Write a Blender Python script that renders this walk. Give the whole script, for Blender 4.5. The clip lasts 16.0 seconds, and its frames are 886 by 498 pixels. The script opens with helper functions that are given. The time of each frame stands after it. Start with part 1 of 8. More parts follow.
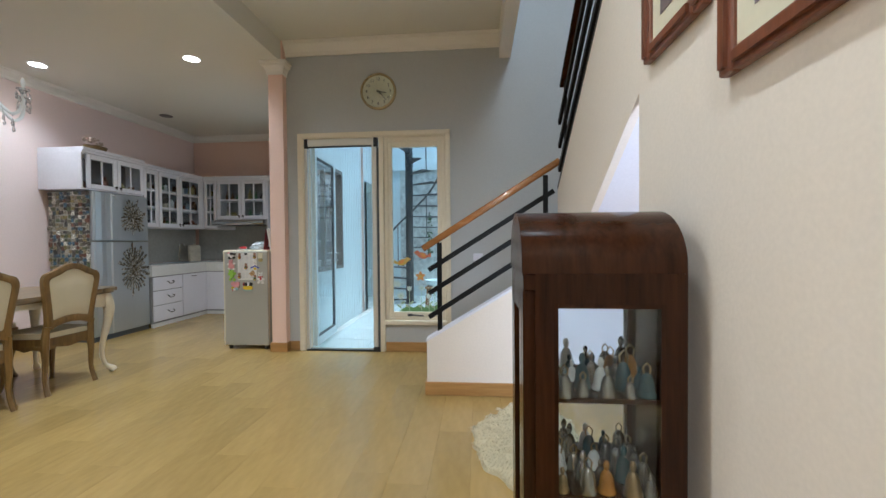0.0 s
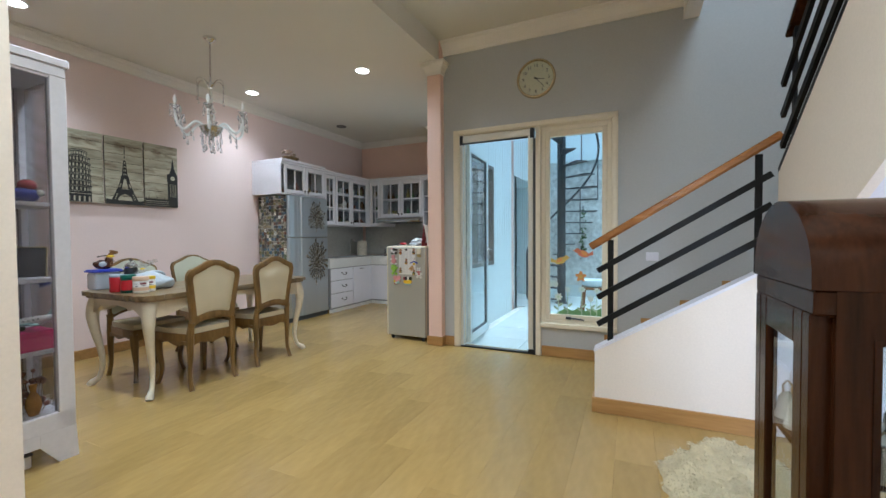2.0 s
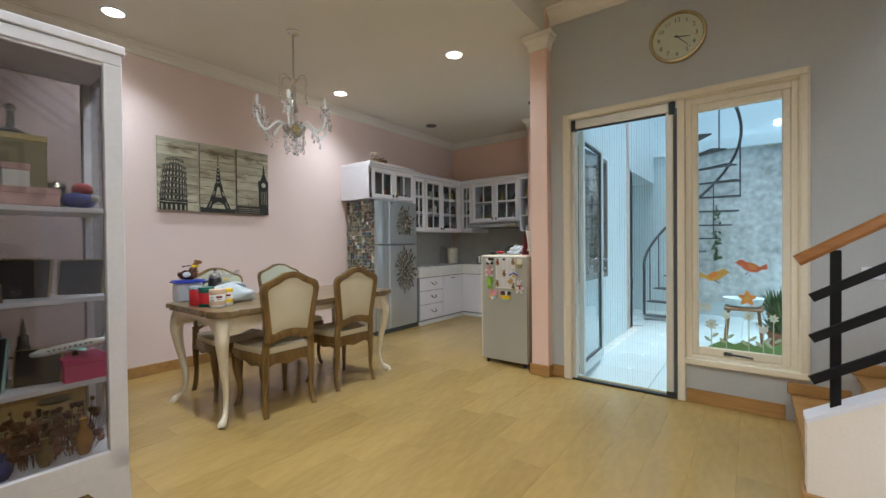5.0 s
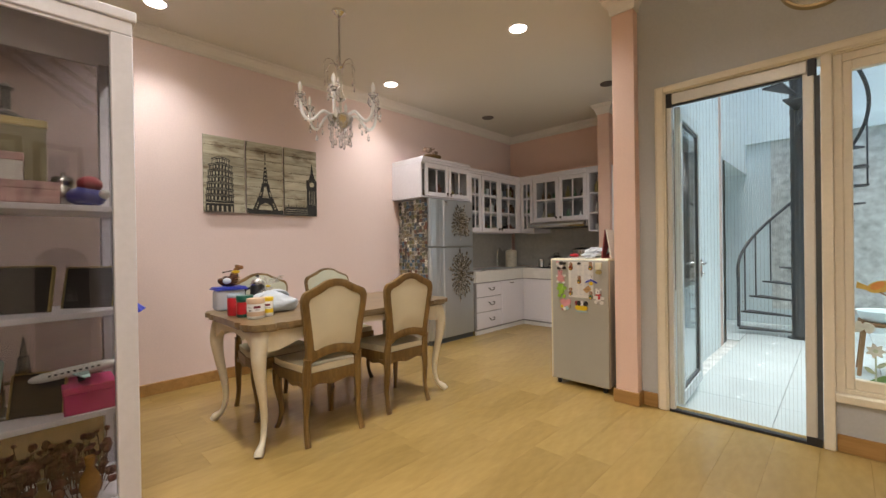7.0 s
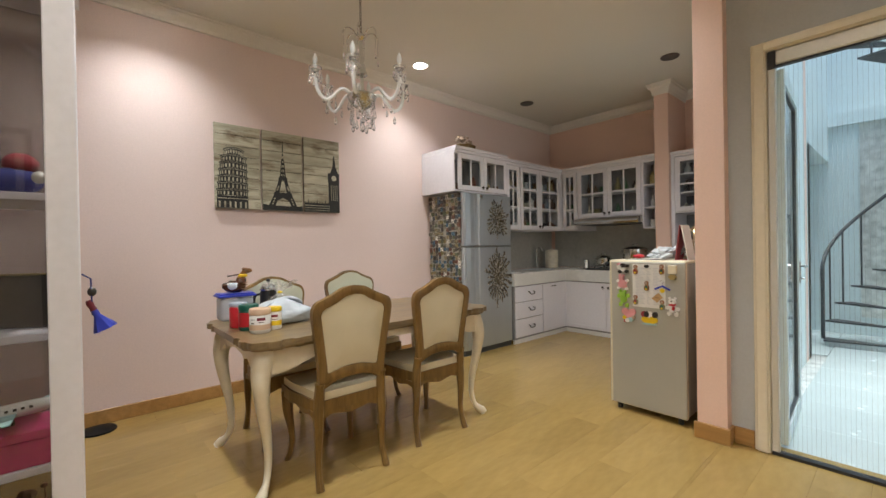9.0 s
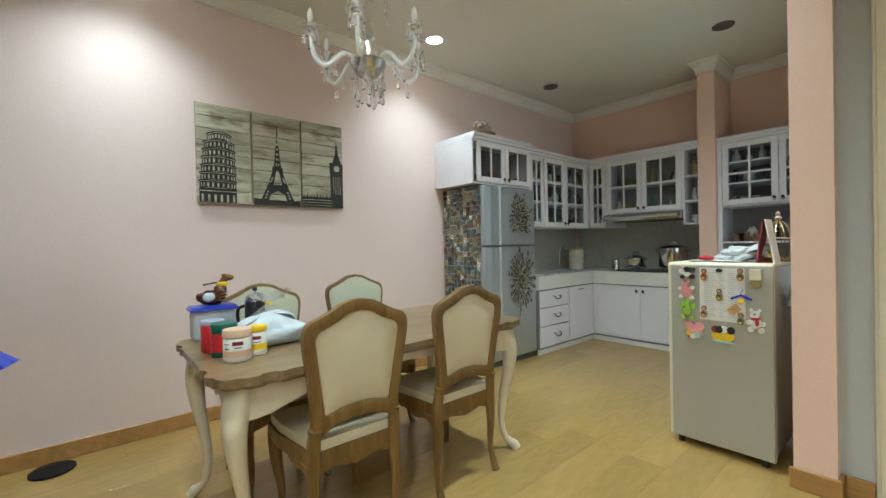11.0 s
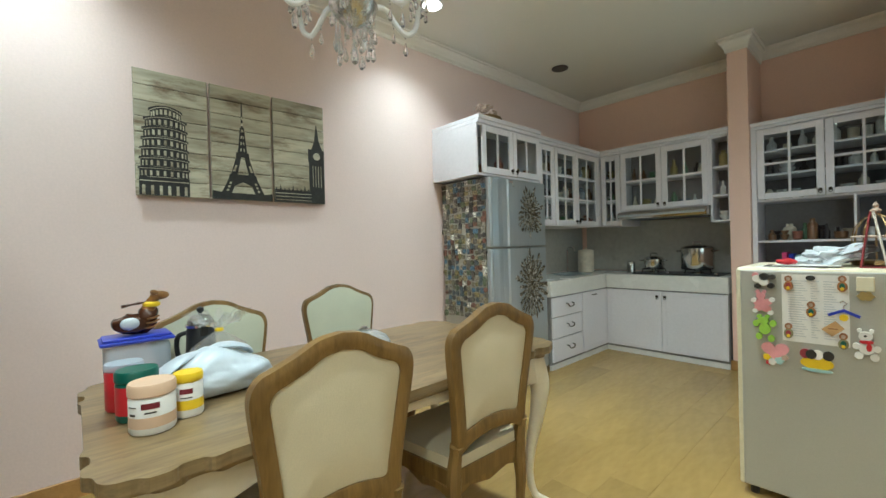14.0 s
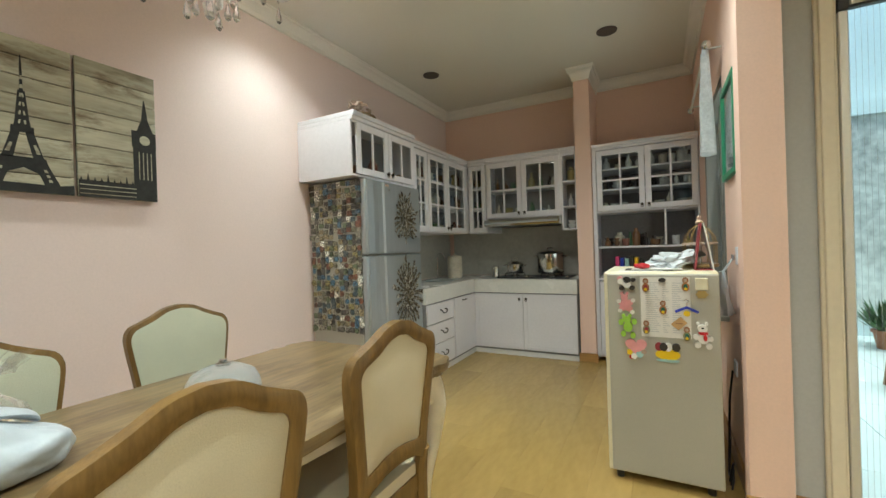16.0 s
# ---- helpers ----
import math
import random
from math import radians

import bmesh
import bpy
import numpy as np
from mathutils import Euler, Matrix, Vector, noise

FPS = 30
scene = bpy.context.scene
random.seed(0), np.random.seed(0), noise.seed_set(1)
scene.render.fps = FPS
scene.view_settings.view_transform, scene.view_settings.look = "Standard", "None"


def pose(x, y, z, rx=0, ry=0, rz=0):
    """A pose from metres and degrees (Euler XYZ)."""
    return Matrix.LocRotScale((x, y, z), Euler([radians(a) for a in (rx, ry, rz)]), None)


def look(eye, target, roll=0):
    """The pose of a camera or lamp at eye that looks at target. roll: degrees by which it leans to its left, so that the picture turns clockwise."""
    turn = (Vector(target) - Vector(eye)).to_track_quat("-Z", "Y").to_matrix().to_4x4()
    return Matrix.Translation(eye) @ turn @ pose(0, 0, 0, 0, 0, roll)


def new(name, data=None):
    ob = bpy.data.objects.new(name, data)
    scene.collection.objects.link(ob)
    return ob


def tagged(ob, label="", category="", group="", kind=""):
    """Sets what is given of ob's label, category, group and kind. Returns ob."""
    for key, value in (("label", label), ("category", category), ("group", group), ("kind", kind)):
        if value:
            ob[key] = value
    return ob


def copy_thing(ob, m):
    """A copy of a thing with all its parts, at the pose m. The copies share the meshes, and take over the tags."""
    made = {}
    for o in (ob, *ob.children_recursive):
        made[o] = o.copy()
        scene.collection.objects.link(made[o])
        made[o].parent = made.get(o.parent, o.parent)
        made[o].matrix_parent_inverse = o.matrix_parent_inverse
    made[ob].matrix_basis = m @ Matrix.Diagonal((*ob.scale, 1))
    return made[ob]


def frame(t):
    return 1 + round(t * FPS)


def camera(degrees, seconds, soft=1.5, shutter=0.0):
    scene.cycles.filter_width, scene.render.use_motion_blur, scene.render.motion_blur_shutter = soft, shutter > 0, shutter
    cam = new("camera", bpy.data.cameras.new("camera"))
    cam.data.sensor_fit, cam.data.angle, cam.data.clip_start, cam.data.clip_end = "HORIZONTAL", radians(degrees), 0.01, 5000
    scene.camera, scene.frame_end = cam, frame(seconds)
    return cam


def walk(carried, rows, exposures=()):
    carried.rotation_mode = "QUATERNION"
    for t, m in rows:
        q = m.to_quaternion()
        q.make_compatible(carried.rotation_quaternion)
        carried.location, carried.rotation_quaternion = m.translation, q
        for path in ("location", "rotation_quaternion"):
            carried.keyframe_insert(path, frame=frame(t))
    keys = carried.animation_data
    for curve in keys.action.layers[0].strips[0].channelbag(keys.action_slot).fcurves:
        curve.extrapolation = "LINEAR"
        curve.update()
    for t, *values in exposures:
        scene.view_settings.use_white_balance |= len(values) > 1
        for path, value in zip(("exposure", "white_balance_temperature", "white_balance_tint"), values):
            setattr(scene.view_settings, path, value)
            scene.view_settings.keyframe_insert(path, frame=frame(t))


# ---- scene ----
cam = camera(94.7, 16.0)

PATH = [
    (0, (0.046, 0.017, 1.161), (-0.126, 2.009, 1.122), -0.5),
    (0.5, (-0.011, 0.001, 1.168), (-0.399, 1.962, 1.124), -0.5),
    (1, (-0.049, -0.004, 1.172), (-0.612, 1.915, 1.12), -0.4),
    (1.5, (-0.093, 0.062, 1.17), (-0.808, 1.929, 1.114), -0.4),
    (2, (-0.127, 0.176, 1.169), (-0.964, 1.992, 1.116), -0.4),
    (2.5, (-0.142, 0.266, 1.166), (-1.065, 2.04, 1.116), -0.5),
    (3, (-0.166, 0.333, 1.162), (-1.15, 2.074, 1.118), -0.4),
    (3.5, (-0.255, 0.422, 1.173), (-1.283, 2.137, 1.133), -0.5),
    (4, (-0.338, 0.507, 1.183), (-1.424, 2.186, 1.147), -0.6),
    (6.5, (-0.828, 0.981, 1.196), (-2.19, 2.446, 1.187), -0.7),
    (7, (-0.902, 1.032, 1.195), (-2.301, 2.462, 1.185), -0.9),
    (7.5, (-0.975, 1.129, 1.198), (-2.41, 2.522, 1.185), -0.9),
    (8, (-1.041, 1.218, 1.184), (-2.507, 2.578, 1.173), -0.9),
    (8.5, (-1.13, 1.287, 1.178), (-2.618, 2.623, 1.166), -0.9),
    (9, (-1.288, 1.34, 1.198), (-2.786, 2.664, 1.187), -1.0),
    (11.5, (-1.855, 1.649, 1.215), (-3.375, 2.949, 1.197), -1.2),
    (12, (-1.984, 1.679, 1.221), (-3.49, 2.994, 1.201), -1.6),
    (12.5, (-2.051, 1.698, 1.217), (-3.554, 3.017, 1.197), -1.8),
    (13, (-2.107, 1.765, 1.221), (-3.62, 3.073, 1.199), -1.8),
    (13.5, (-2.165, 1.839, 1.223), (-3.677, 3.147, 1.205), -1.6),
    (14, (-2.222, 1.885, 1.222), (-3.702, 3.23, 1.207), -1.6),
    (14.5, (-2.305, 1.915, 1.231), (-3.702, 3.346, 1.221), -1.7),
    (15, (-2.388, 1.934, 1.242), (-3.653, 3.483, 1.235), -1.9),
    (15.5, (-2.449, 1.935, 1.237), (-3.549, 3.605, 1.23), -1.9),
    (16, (-2.461, 1.96, 1.235), (-3.402, 3.724, 1.228), -1.9),
]
# the film camera's own exposure and white balance along the way
EXPOSURES = [(0, 0.97, 5500, 1), (1, 1.04, 5450, -3), (2, 1.05, 5400, 0), (4, 0.99, 5450, -2), (6.5, 1.02, 6750, 10), (7.5, 1.05, 7050, 11), (9, 1.03, 6550, 6), (11.5, 1.18, 5600, -12), (12.5, 1.2, 5500, -13), (14, 1.25, 5750, -12), (15, 1.26, 5600, -13), (15.5, 1.25, 5900, -11), (16, 1.22, 6350, -8)]
walk(cam, [(t, look(eye, target, roll)) for t, eye, target, roll in PATH], EXPOSURES)

# ---- light ----
world = bpy.data.worlds.new("world")
scene.world = world
world.use_nodes = True
wn = world.node_tree
sky = wn.nodes.new("ShaderNodeTexSky")
sky.sky_type = "NISHITA"
sky.sun_disc = False
sky.sun_elevation = radians(86)
sky.sun_rotation = radians(160)
wn.links.new(sky.outputs[0], wn.nodes["Background"].inputs[0])
wn.nodes["Background"].inputs[1].default_value = 0.15
SUN = new("sun", bpy.data.lights.new("sun", "SUN"))
SUN.data.energy, SUN.data.angle, SUN.data.color = 3.0, radians(50), (0.89, 0.97, 1.0)
SUN.matrix_world = look((-0.2, 6.0, 12), (-0.4, 6.8, 0))


def lamp_spot(x, y, z, watts, colour=(1.0, 0.88, 0.72), size=168):
    ob = new("downlight_beam", bpy.data.lights.new("downlight_beam", "SPOT"))
    ob.data.energy, ob.data.color, ob.data.spot_size, ob.data.spot_blend = watts, colour, radians(size), 1.0
    ob.data.shadow_soft_size = 0.05
    ob.matrix_world = look((x, y, z), (x, y + 0.001, 0))
    return ob


WARM, NEUTRAL = (1.0, 0.95, 0.90), (0.97, 0.97, 1.0)
for lx, ly, lw in ((-4.54, 1.73, 42), (-4.54, 3.95, 35), (-2.86, 3.98, 80), (-2.86, 1.73, 68)):
    lamp_spot(lx, ly, 3.03, lw, NEUTRAL, 124 if lx < -4 else 150)
# assumed living-room lamps, added out of view to light that room
for lx, ly, lw in ((-1.5, 0.9, 48), (-0.2, 0.9, 33), (-0.2, -1.2, 76)):
    lamp_spot(lx, ly, 3.22 if lx > -2 else 3.03, lw, WARM)
# daylight through the kitchen window
KWL = new("kitchen_window_light", bpy.data.lights.new("kitchen_window_light", "AREA"))
KWL.data.shape, KWL.data.size, KWL.data.size_y, KWL.data.energy, KWL.data.color = "RECTANGLE", 0.95, 1.3, 2.0, (0.95, 0.97, 1.0)
KWL.matrix_world = look((-2.075, 5.405, 1.49), (-3.2, 5.405, 1.6))
# added cool fill light high in the stairwell; no window is built there
UP = new("upstairs_fill_light", bpy.data.lights.new("upstairs_fill_light", "AREA"))
UP.data.shape, UP.data.size, UP.data.size_y, UP.data.energy, UP.data.color = "RECTANGLE", 1.2, 1.0, 28, (0.93, 0.96, 1.0)
UP.matrix_world = look((1.2, 0.6, 5.2), (0.9, 4.2, 3.6))


# ---- materials ----
def nodes_of(name):
    m = bpy.data.materials.new(name)
    m.use_nodes = True
    return m, m.node_tree, m.node_tree.nodes["Principled BSDF"]


def paint(name, colour, rough=0.6, vary=0.06, grain=60.0, patch=1.6, bump=0.15, metal=0.0, spec=0.5, stretch=(1, 1, 1), coat=0.0, per_object=0.0):
    """A surface with a fine grain and broad patches, both in object space."""
    m, nt, bsdf = nodes_of(name)
    co = nt.nodes.new("ShaderNodeTexCoord")
    mp = nt.nodes.new("ShaderNodeMapping")
    mp.inputs["Scale"].default_value = stretch
    nt.links.new(co.outputs["Object"], mp.inputs[0])
    fine, broad = nt.nodes.new("ShaderNodeTexNoise"), nt.nodes.new("ShaderNodeTexNoise")
    fine.inputs["Scale"].default_value, fine.inputs["Detail"].default_value = grain, 4
    broad.inputs["Scale"].default_value, broad.inputs["Detail"].default_value = patch, 3
    nt.links.new(mp.outputs[0], fine.inputs[0])
    nt.links.new(mp.outputs[0], broad.inputs[0])
    add = nt.nodes.new("ShaderNodeMath")
    add.operation = "ADD"
    nt.links.new(fine.outputs[0], add.inputs[0])
    nt.links.new(broad.outputs[0], add.inputs[1])
    last = add
    if per_object:
        info = nt.nodes.new("ShaderNodeObjectInfo")
        mul = nt.nodes.new("ShaderNodeMath")
        mul.operation = "MULTIPLY_ADD"
        mul.inputs[1].default_value = per_object
        nt.links.new(info.outputs["Random"], mul.inputs[0])
        nt.links.new(add.outputs[0], mul.inputs[2])
        last = mul
    ramp = nt.nodes.new("ShaderNodeMapRange")
    ramp.inputs[1].default_value, ramp.inputs[2].default_value = 0.6, 1.4 + per_object
    ramp.inputs[3].default_value, ramp.inputs[4].default_value = 1 - vary * 1.5, 1 + vary
    nt.links.new(last.outputs[0], ramp.inputs[0])
    mix = nt.nodes.new("ShaderNodeVectorMath")
    mix.operation = "SCALE"
    mix.inputs[0].default_value = colour
    nt.links.new(ramp.outputs[0], mix.inputs["Scale"])
    nt.links.new(mix.outputs[0], bsdf.inputs["Base Color"])
    rr = nt.nodes.new("ShaderNodeMapRange")
    rr.inputs[3].default_value, rr.inputs[4].default_value = max(rough - 0.07, 0.02), min(rough + 0.07, 1)
    nt.links.new(broad.outputs[0], rr.inputs[0])
    nt.links.new(rr.outputs[0], bsdf.inputs["Roughness"])
    bsdf.inputs["Metallic"].default_value = metal
    bsdf.inputs["Specular IOR Level"].default_value = spec
    bsdf.inputs["Coat Weight"].default_value = coat
    if bump:
        b = nt.nodes.new("ShaderNodeBump")
        b.inputs["Strength"].default_value, b.inputs["Distance"].default_value = bump, 0.004
        nt.links.new(fine.outputs[0], b.inputs["Height"])
        nt.links.new(b.outputs[0], bsdf.inputs["Normal"])
    return m


def wood(name, light, dark, rough=0.4, axis=1, scale=14.0, per_object=0.0, bump=0.12, coat=0.0, spread=9.0, stain=None):
    """Wood with grain running along one axis (0 x, 1 y, 2 z)."""
    m, nt, bsdf = nodes_of(name)
    co = nt.nodes.new("ShaderNodeTexCoord")
    mp = nt.nodes.new("ShaderNodeMapping")
    s = [spread, spread, spread]
    s[axis] = 0.7
    mp.inputs["Scale"].default_value = s
    nt.links.new(co.outputs["Object"], mp.inputs[0])
    n1, n2 = nt.nodes.new("ShaderNodeTexNoise"), nt.nodes.new("ShaderNodeTexNoise")
    n1.inputs["Scale"].default_value, n1.inputs["Detail"].default_value, n1.inputs["Distortion"].default_value = scale / 6, 6, 0.6
    n2.inputs["Scale"].default_value, n2.inputs["Detail"].default_value = scale, 3
    info = nt.nodes.new("ShaderNodeObjectInfo")
    off = nt.nodes.new("ShaderNodeVectorMath")
    off.operation = "MULTIPLY_ADD"
    comb = nt.nodes.new("ShaderNodeCombineXYZ")
    for i in range(3):
        nt.links.new(info.outputs["Random"], comb.inputs[i])
    off.inputs[1].default_value = (37, 53, 71)
    nt.links.new(comb.outputs[0], off.inputs[0])
    nt.links.new(mp.outputs[0], off.inputs[2])
    for n in (n1, n2):
        nt.links.new(off.outputs[0], n.inputs[0])
    mx = nt.nodes.new("ShaderNodeMath")
    mx.operation = "MULTIPLY_ADD"
    mx.inputs[1].default_value = 0.45
    nt.links.new(n2.outputs[0], mx.inputs[0])
    nt.links.new(n1.outputs[0], mx.inputs[2])
    m2 = nt.nodes.new("ShaderNodeMath")
    m2.operation = "MULTIPLY_ADD"
    m2.inputs[1].default_value = per_object
    nt.links.new(info.outputs["Random"], m2.inputs[0])
    nt.links.new(mx.outputs[0], m2.inputs[2])
    ramp = nt.nodes.new("ShaderNodeValToRGB")
    ramp.color_ramp.elements[0].position, ramp.color_ramp.elements[0].color = 0.45, (*dark, 1)
    ramp.color_ramp.elements[1].position, ramp.color_ramp.elements[1].color = 0.98, (*light, 1)
    nt.links.new(m2.outputs[0], ramp.inputs[0])
    nt.links.new(ramp.outputs[0], bsdf.inputs["Base Color"])
    if stain:
        colour, size, lo, hi = stain
        wear, mr, mc = nt.nodes.new("ShaderNodeTexNoise"), nt.nodes.new("ShaderNodeMapRange"), nt.nodes.new("ShaderNodeMix")
        wear.inputs["Scale"].default_value, wear.inputs["Detail"].default_value, wear.inputs["Roughness"].default_value = size, 7, 0.7
        mr.inputs[1].default_value, mr.inputs[2].default_value = lo, hi
        mc.data_type = "RGBA"
        mc.inputs[7].default_value = (*colour, 1)
        sq = nt.nodes.new("ShaderNodeMapping")
        sq.inputs["Scale"].default_value = [0.45 if k == axis else 1.6 for k in range(3)]
        nt.links.new(co.outputs["Object"], sq.inputs[0])
        nt.links.new(sq.outputs[0], wear.inputs[0])
        nt.links.new(wear.outputs[0], mr.inputs[0])
        nt.links.new(mr.outputs[0], mc.inputs[0])
        nt.links.new(ramp.outputs[0], mc.inputs[6])
        nt.links.new(mc.outputs[2], bsdf.inputs["Base Color"])
    rr = nt.nodes.new("ShaderNodeMapRange")
    rr.inputs[3].default_value, rr.inputs[4].default_value = max(rough - 0.08, 0.02), rough + 0.08
    nt.links.new(n1.outputs[0], rr.inputs[0])
    nt.links.new(rr.outputs[0], bsdf.inputs["Roughness"])
    bsdf.inputs["Coat Weight"].default_value = coat
    b = nt.nodes.new("ShaderNodeBump")
    b.inputs["Strength"].default_value, b.inputs["Distance"].default_value = bump, 0.002
    nt.links.new(n2.outputs[0], b.inputs["Height"])
    nt.links.new(b.outputs[0], bsdf.inputs["Normal"])
    return m


def glow(name, colour, strength):
    m, nt, bsdf = nodes_of(name)
    bsdf.inputs["Base Color"].default_value = (*colour, 1)
    bsdf.inputs["Emission Color"].default_value = (*colour, 1)
    bsdf.inputs["Emission Strength"].default_value = strength
    return m


def pane_glass(name, tint=(0.97, 0.99, 1.0), clear=0.9, rough=0.0):
    """A thin pane: mostly clear, with a mirror gloss that grows at grazing angles."""
    m = bpy.data.materials.new(name)
    m.use_nodes = True
    nt = m.node_tree
    nt.nodes.clear()
    out = nt.nodes.new("ShaderNodeOutputMaterial")
    mix = nt.nodes.new("ShaderNodeMixShader")
    tr, gl = nt.nodes.new("ShaderNodeBsdfTransparent"), nt.nodes.new("ShaderNodeBsdfGlossy")
    tr.inputs[0].default_value = (*tint, 1)
    gl.inputs["Roughness"].default_value = rough
    lw = nt.nodes.new("ShaderNodeLayerWeight")
    lw.inputs[0].default_value = 0.5
    pw, ma = nt.nodes.new("ShaderNodeMath"), nt.nodes.new("ShaderNodeMath")
    pw.operation, ma.operation = "POWER", "MULTIPLY_ADD"
    pw.inputs[1].default_value = 5.0
    ma.inputs[1].default_value, ma.inputs[2].default_value = 0.9, 0.035
    nt.links.new(lw.outputs["Facing"], pw.inputs[0])
    nt.links.new(pw.outputs[0], ma.inputs[0])
    nt.links.new(ma.outputs[0], mix.inputs[0])
    nt.links.new(tr.outputs[0], mix.inputs[1])
    nt.links.new(gl.outputs[0], mix.inputs[2])
    nt.links.new(mix.outputs[0], out.inputs[0])
    return m


def sheer(name, colour, cover):
    m = bpy.data.materials.new(name)
    m.use_nodes = True
    nt = m.node_tree
    nt.nodes.clear()
    out = nt.nodes.new("ShaderNodeOutputMaterial")
    mix = nt.nodes.new("ShaderNodeMixShader")
    tr, di = nt.nodes.new("ShaderNodeBsdfTransparent"), nt.nodes.new("ShaderNodeBsdfDiffuse")
    di.inputs[0].default_value = (*colour, 1)
    mix.inputs[0].default_value = cover
    nt.links.new(tr.outputs[0], mix.inputs[1])
    nt.links.new(di.outputs[0], mix.inputs[2])
    nt.links.new(mix.outputs[0], out.inputs[0])
    return m


M_GREY = paint("grey_wall_paint", (0.50, 0.51, 0.51), 0.55, 0.05, 90, 0.8, 0.12)
# the pink wall paint again, deeper: falloff of the lamplight put into its colour
M_PINKDIM = paint("pink_wall_paint_dim", (0.84, 0.60, 0.495), 0.6, 0.04, 90, 0.8, 0.12)
M_PINK = paint("pink_wall_paint", (0.82, 0.67, 0.63), 0.6, 0.04, 90, 0.8, 0.12)
M_CREAM = paint("cream_white_wall_paint", (0.84, 0.765, 0.685), 0.6, 0.04, 90, 0.8, 0.12)
M_WHITE = paint("white_wall_paint", (0.79, 0.78, 0.84), 0.6, 0.04, 90, 0.8, 0.1)
M_CEIL = paint("ceiling_paint", (0.75, 0.725, 0.645), 0.8, 0.03, 120, 0.6, 0.06)
M_PLASTER = paint("white_plaster_moulding", (0.85, 0.81, 0.74), 0.6, 0.03, 80, 1.5, 0.05)
M_CASING = paint("cream_gloss_paint", (0.82, 0.74, 0.58), 0.35, 0.04, 40, 2, 0.05)
M_OAK = paint("laminate_oak", (0.405, 0.270, 0.092), 0.20, 0.17, 11.0, 1.1, 0.02, stretch=(2.2, 0.7, 1), per_object=0.35)
M_BASE = wood("oak_skirting", (0.47, 0.265, 0.092), (0.31, 0.162, 0.05), 0.35, 0, 12, 0.1)
M_HAND = wood("orange_varnished_wood", (0.36, 0.15, 0.036), (0.21, 0.08, 0.02), 0.25, 0, 12, 0.0, 0.05, 0.4)
M_MAHOG = wood("dark_mahogany", (0.046, 0.0155, 0.006), (0.014, 0.005, 0.002), 0.2, 2, 14, 0.1, 0.012, 0.1)
for m in (M_MAHOG,):
    m.node_tree.nodes["Principled BSDF"].inputs["Specular IOR Level"].default_value = 0.16
M_CHAIR = wood("brown_oak_chair", (0.225, 0.130, 0.038), (0.095, 0.052, 0.014), 0.38, 2, 20, 0.1, 0.25)
M_TABLE = wood("weathered_table_wood", (0.30, 0.213, 0.105), (0.11, 0.07, 0.03), 0.32, 1, 12, 0.0, 0.15, 0.15, stain=((0.085, 0.05, 0.022), 5.5, 0.50, 0.68))
M_IVORY = paint("ivory_lacquer", (0.78, 0.70, 0.54), 0.35, 0.06, 30, 5, 0.06)
M_CAB = paint("white_lilac_lacquer", (0.76, 0.74, 0.78), 0.35, 0.04, 40, 2, 0.04)
M_BLACK = paint("black_painted_steel", (0.010, 0.010, 0.011), 0.5, 0.2, 50, 4, 0.05, 0.0, 0.2)
M_IRON = paint("grey_painted_iron", (0.05, 0.055, 0.06), 0.45, 0.2, 50, 4, 0.1)
M_SILVER = paint("brushed_silver_steel", (0.50, 0.55, 0.58), 0.34, 0.05, 90, 2, 0.03, 0.75, 0.5, (1, 1, 0.05))
M_SFRIDGE = paint("matt_silver_fridge", (0.455, 0.445, 0.39), 0.45, 0.04, 200, 3, 0.08, 0.25)
M_STEEL = paint("polished_steel", (0.62, 0.61, 0.58), 0.16, 0.06, 40, 6, 0.02, 1.0)
M_CHROME = paint("chrome", (0.8, 0.8, 0.8), 0.08, 0.03, 40, 6, 0.0, 1.0)
M_GLASS = pane_glass("clear_glass", (0.95, 0.985, 1.0))
M_DGLASS = pane_glass("cabinet_glass", (0.93, 0.96, 0.97))
M_LAMP = glow("lamp_glow", (1.0, 0.93, 0.85), 14)
M_DARKHOLE = paint("dark_lamp_recess", (0.10, 0.08, 0.07), 0.4, 0.2, 40, 5, 0.05)
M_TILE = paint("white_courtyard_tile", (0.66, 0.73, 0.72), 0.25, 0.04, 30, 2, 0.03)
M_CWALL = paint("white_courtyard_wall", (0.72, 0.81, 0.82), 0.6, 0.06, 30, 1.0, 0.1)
M_CONC = paint("stained_concrete", (0.62, 0.63, 0.60), 0.8, 0.4, 11, 1.1, 0.4)


# ---- building helpers ----
AT = {}


def top_of(ob):
    while ob.parent:
        ob = ob.parent
    return ob


def mesh_of(name, bm, material, smooth=False):
    bmesh.ops.recalc_face_normals(bm, faces=bm.faces)
    me = bpy.data.meshes.new(name)
    bm.to_mesh(me)
    bm.free()
    me.materials.append(material)
    if smooth:
        for p in me.polygons:
            p.use_smooth = True
        me.set_sharp_from_angle(angle=radians(40))
    return me


def thing(name, label, category, at=(0, 0, 0), group=""):
    """An empty at the thing's base that carries its parts; parts are given in the same coordinates as at."""
    ob = new(name)
    ob.empty_display_size = 0.05
    ob.location = at
    AT[ob.name] = Vector(at)
    return tagged(ob, label, category, group)


def part(name, bm, material, parent, label="", smooth=False, m=None):
    if m is not None:
        bmesh.ops.transform(bm, matrix=m, verts=bm.verts)
    bmesh.ops.translate(bm, vec=-AT.get(top_of(parent).name, Vector()), verts=bm.verts)
    ob = new(name, mesh_of(name, bm, material, smooth))
    ob.parent = parent
    return tagged(ob, label)


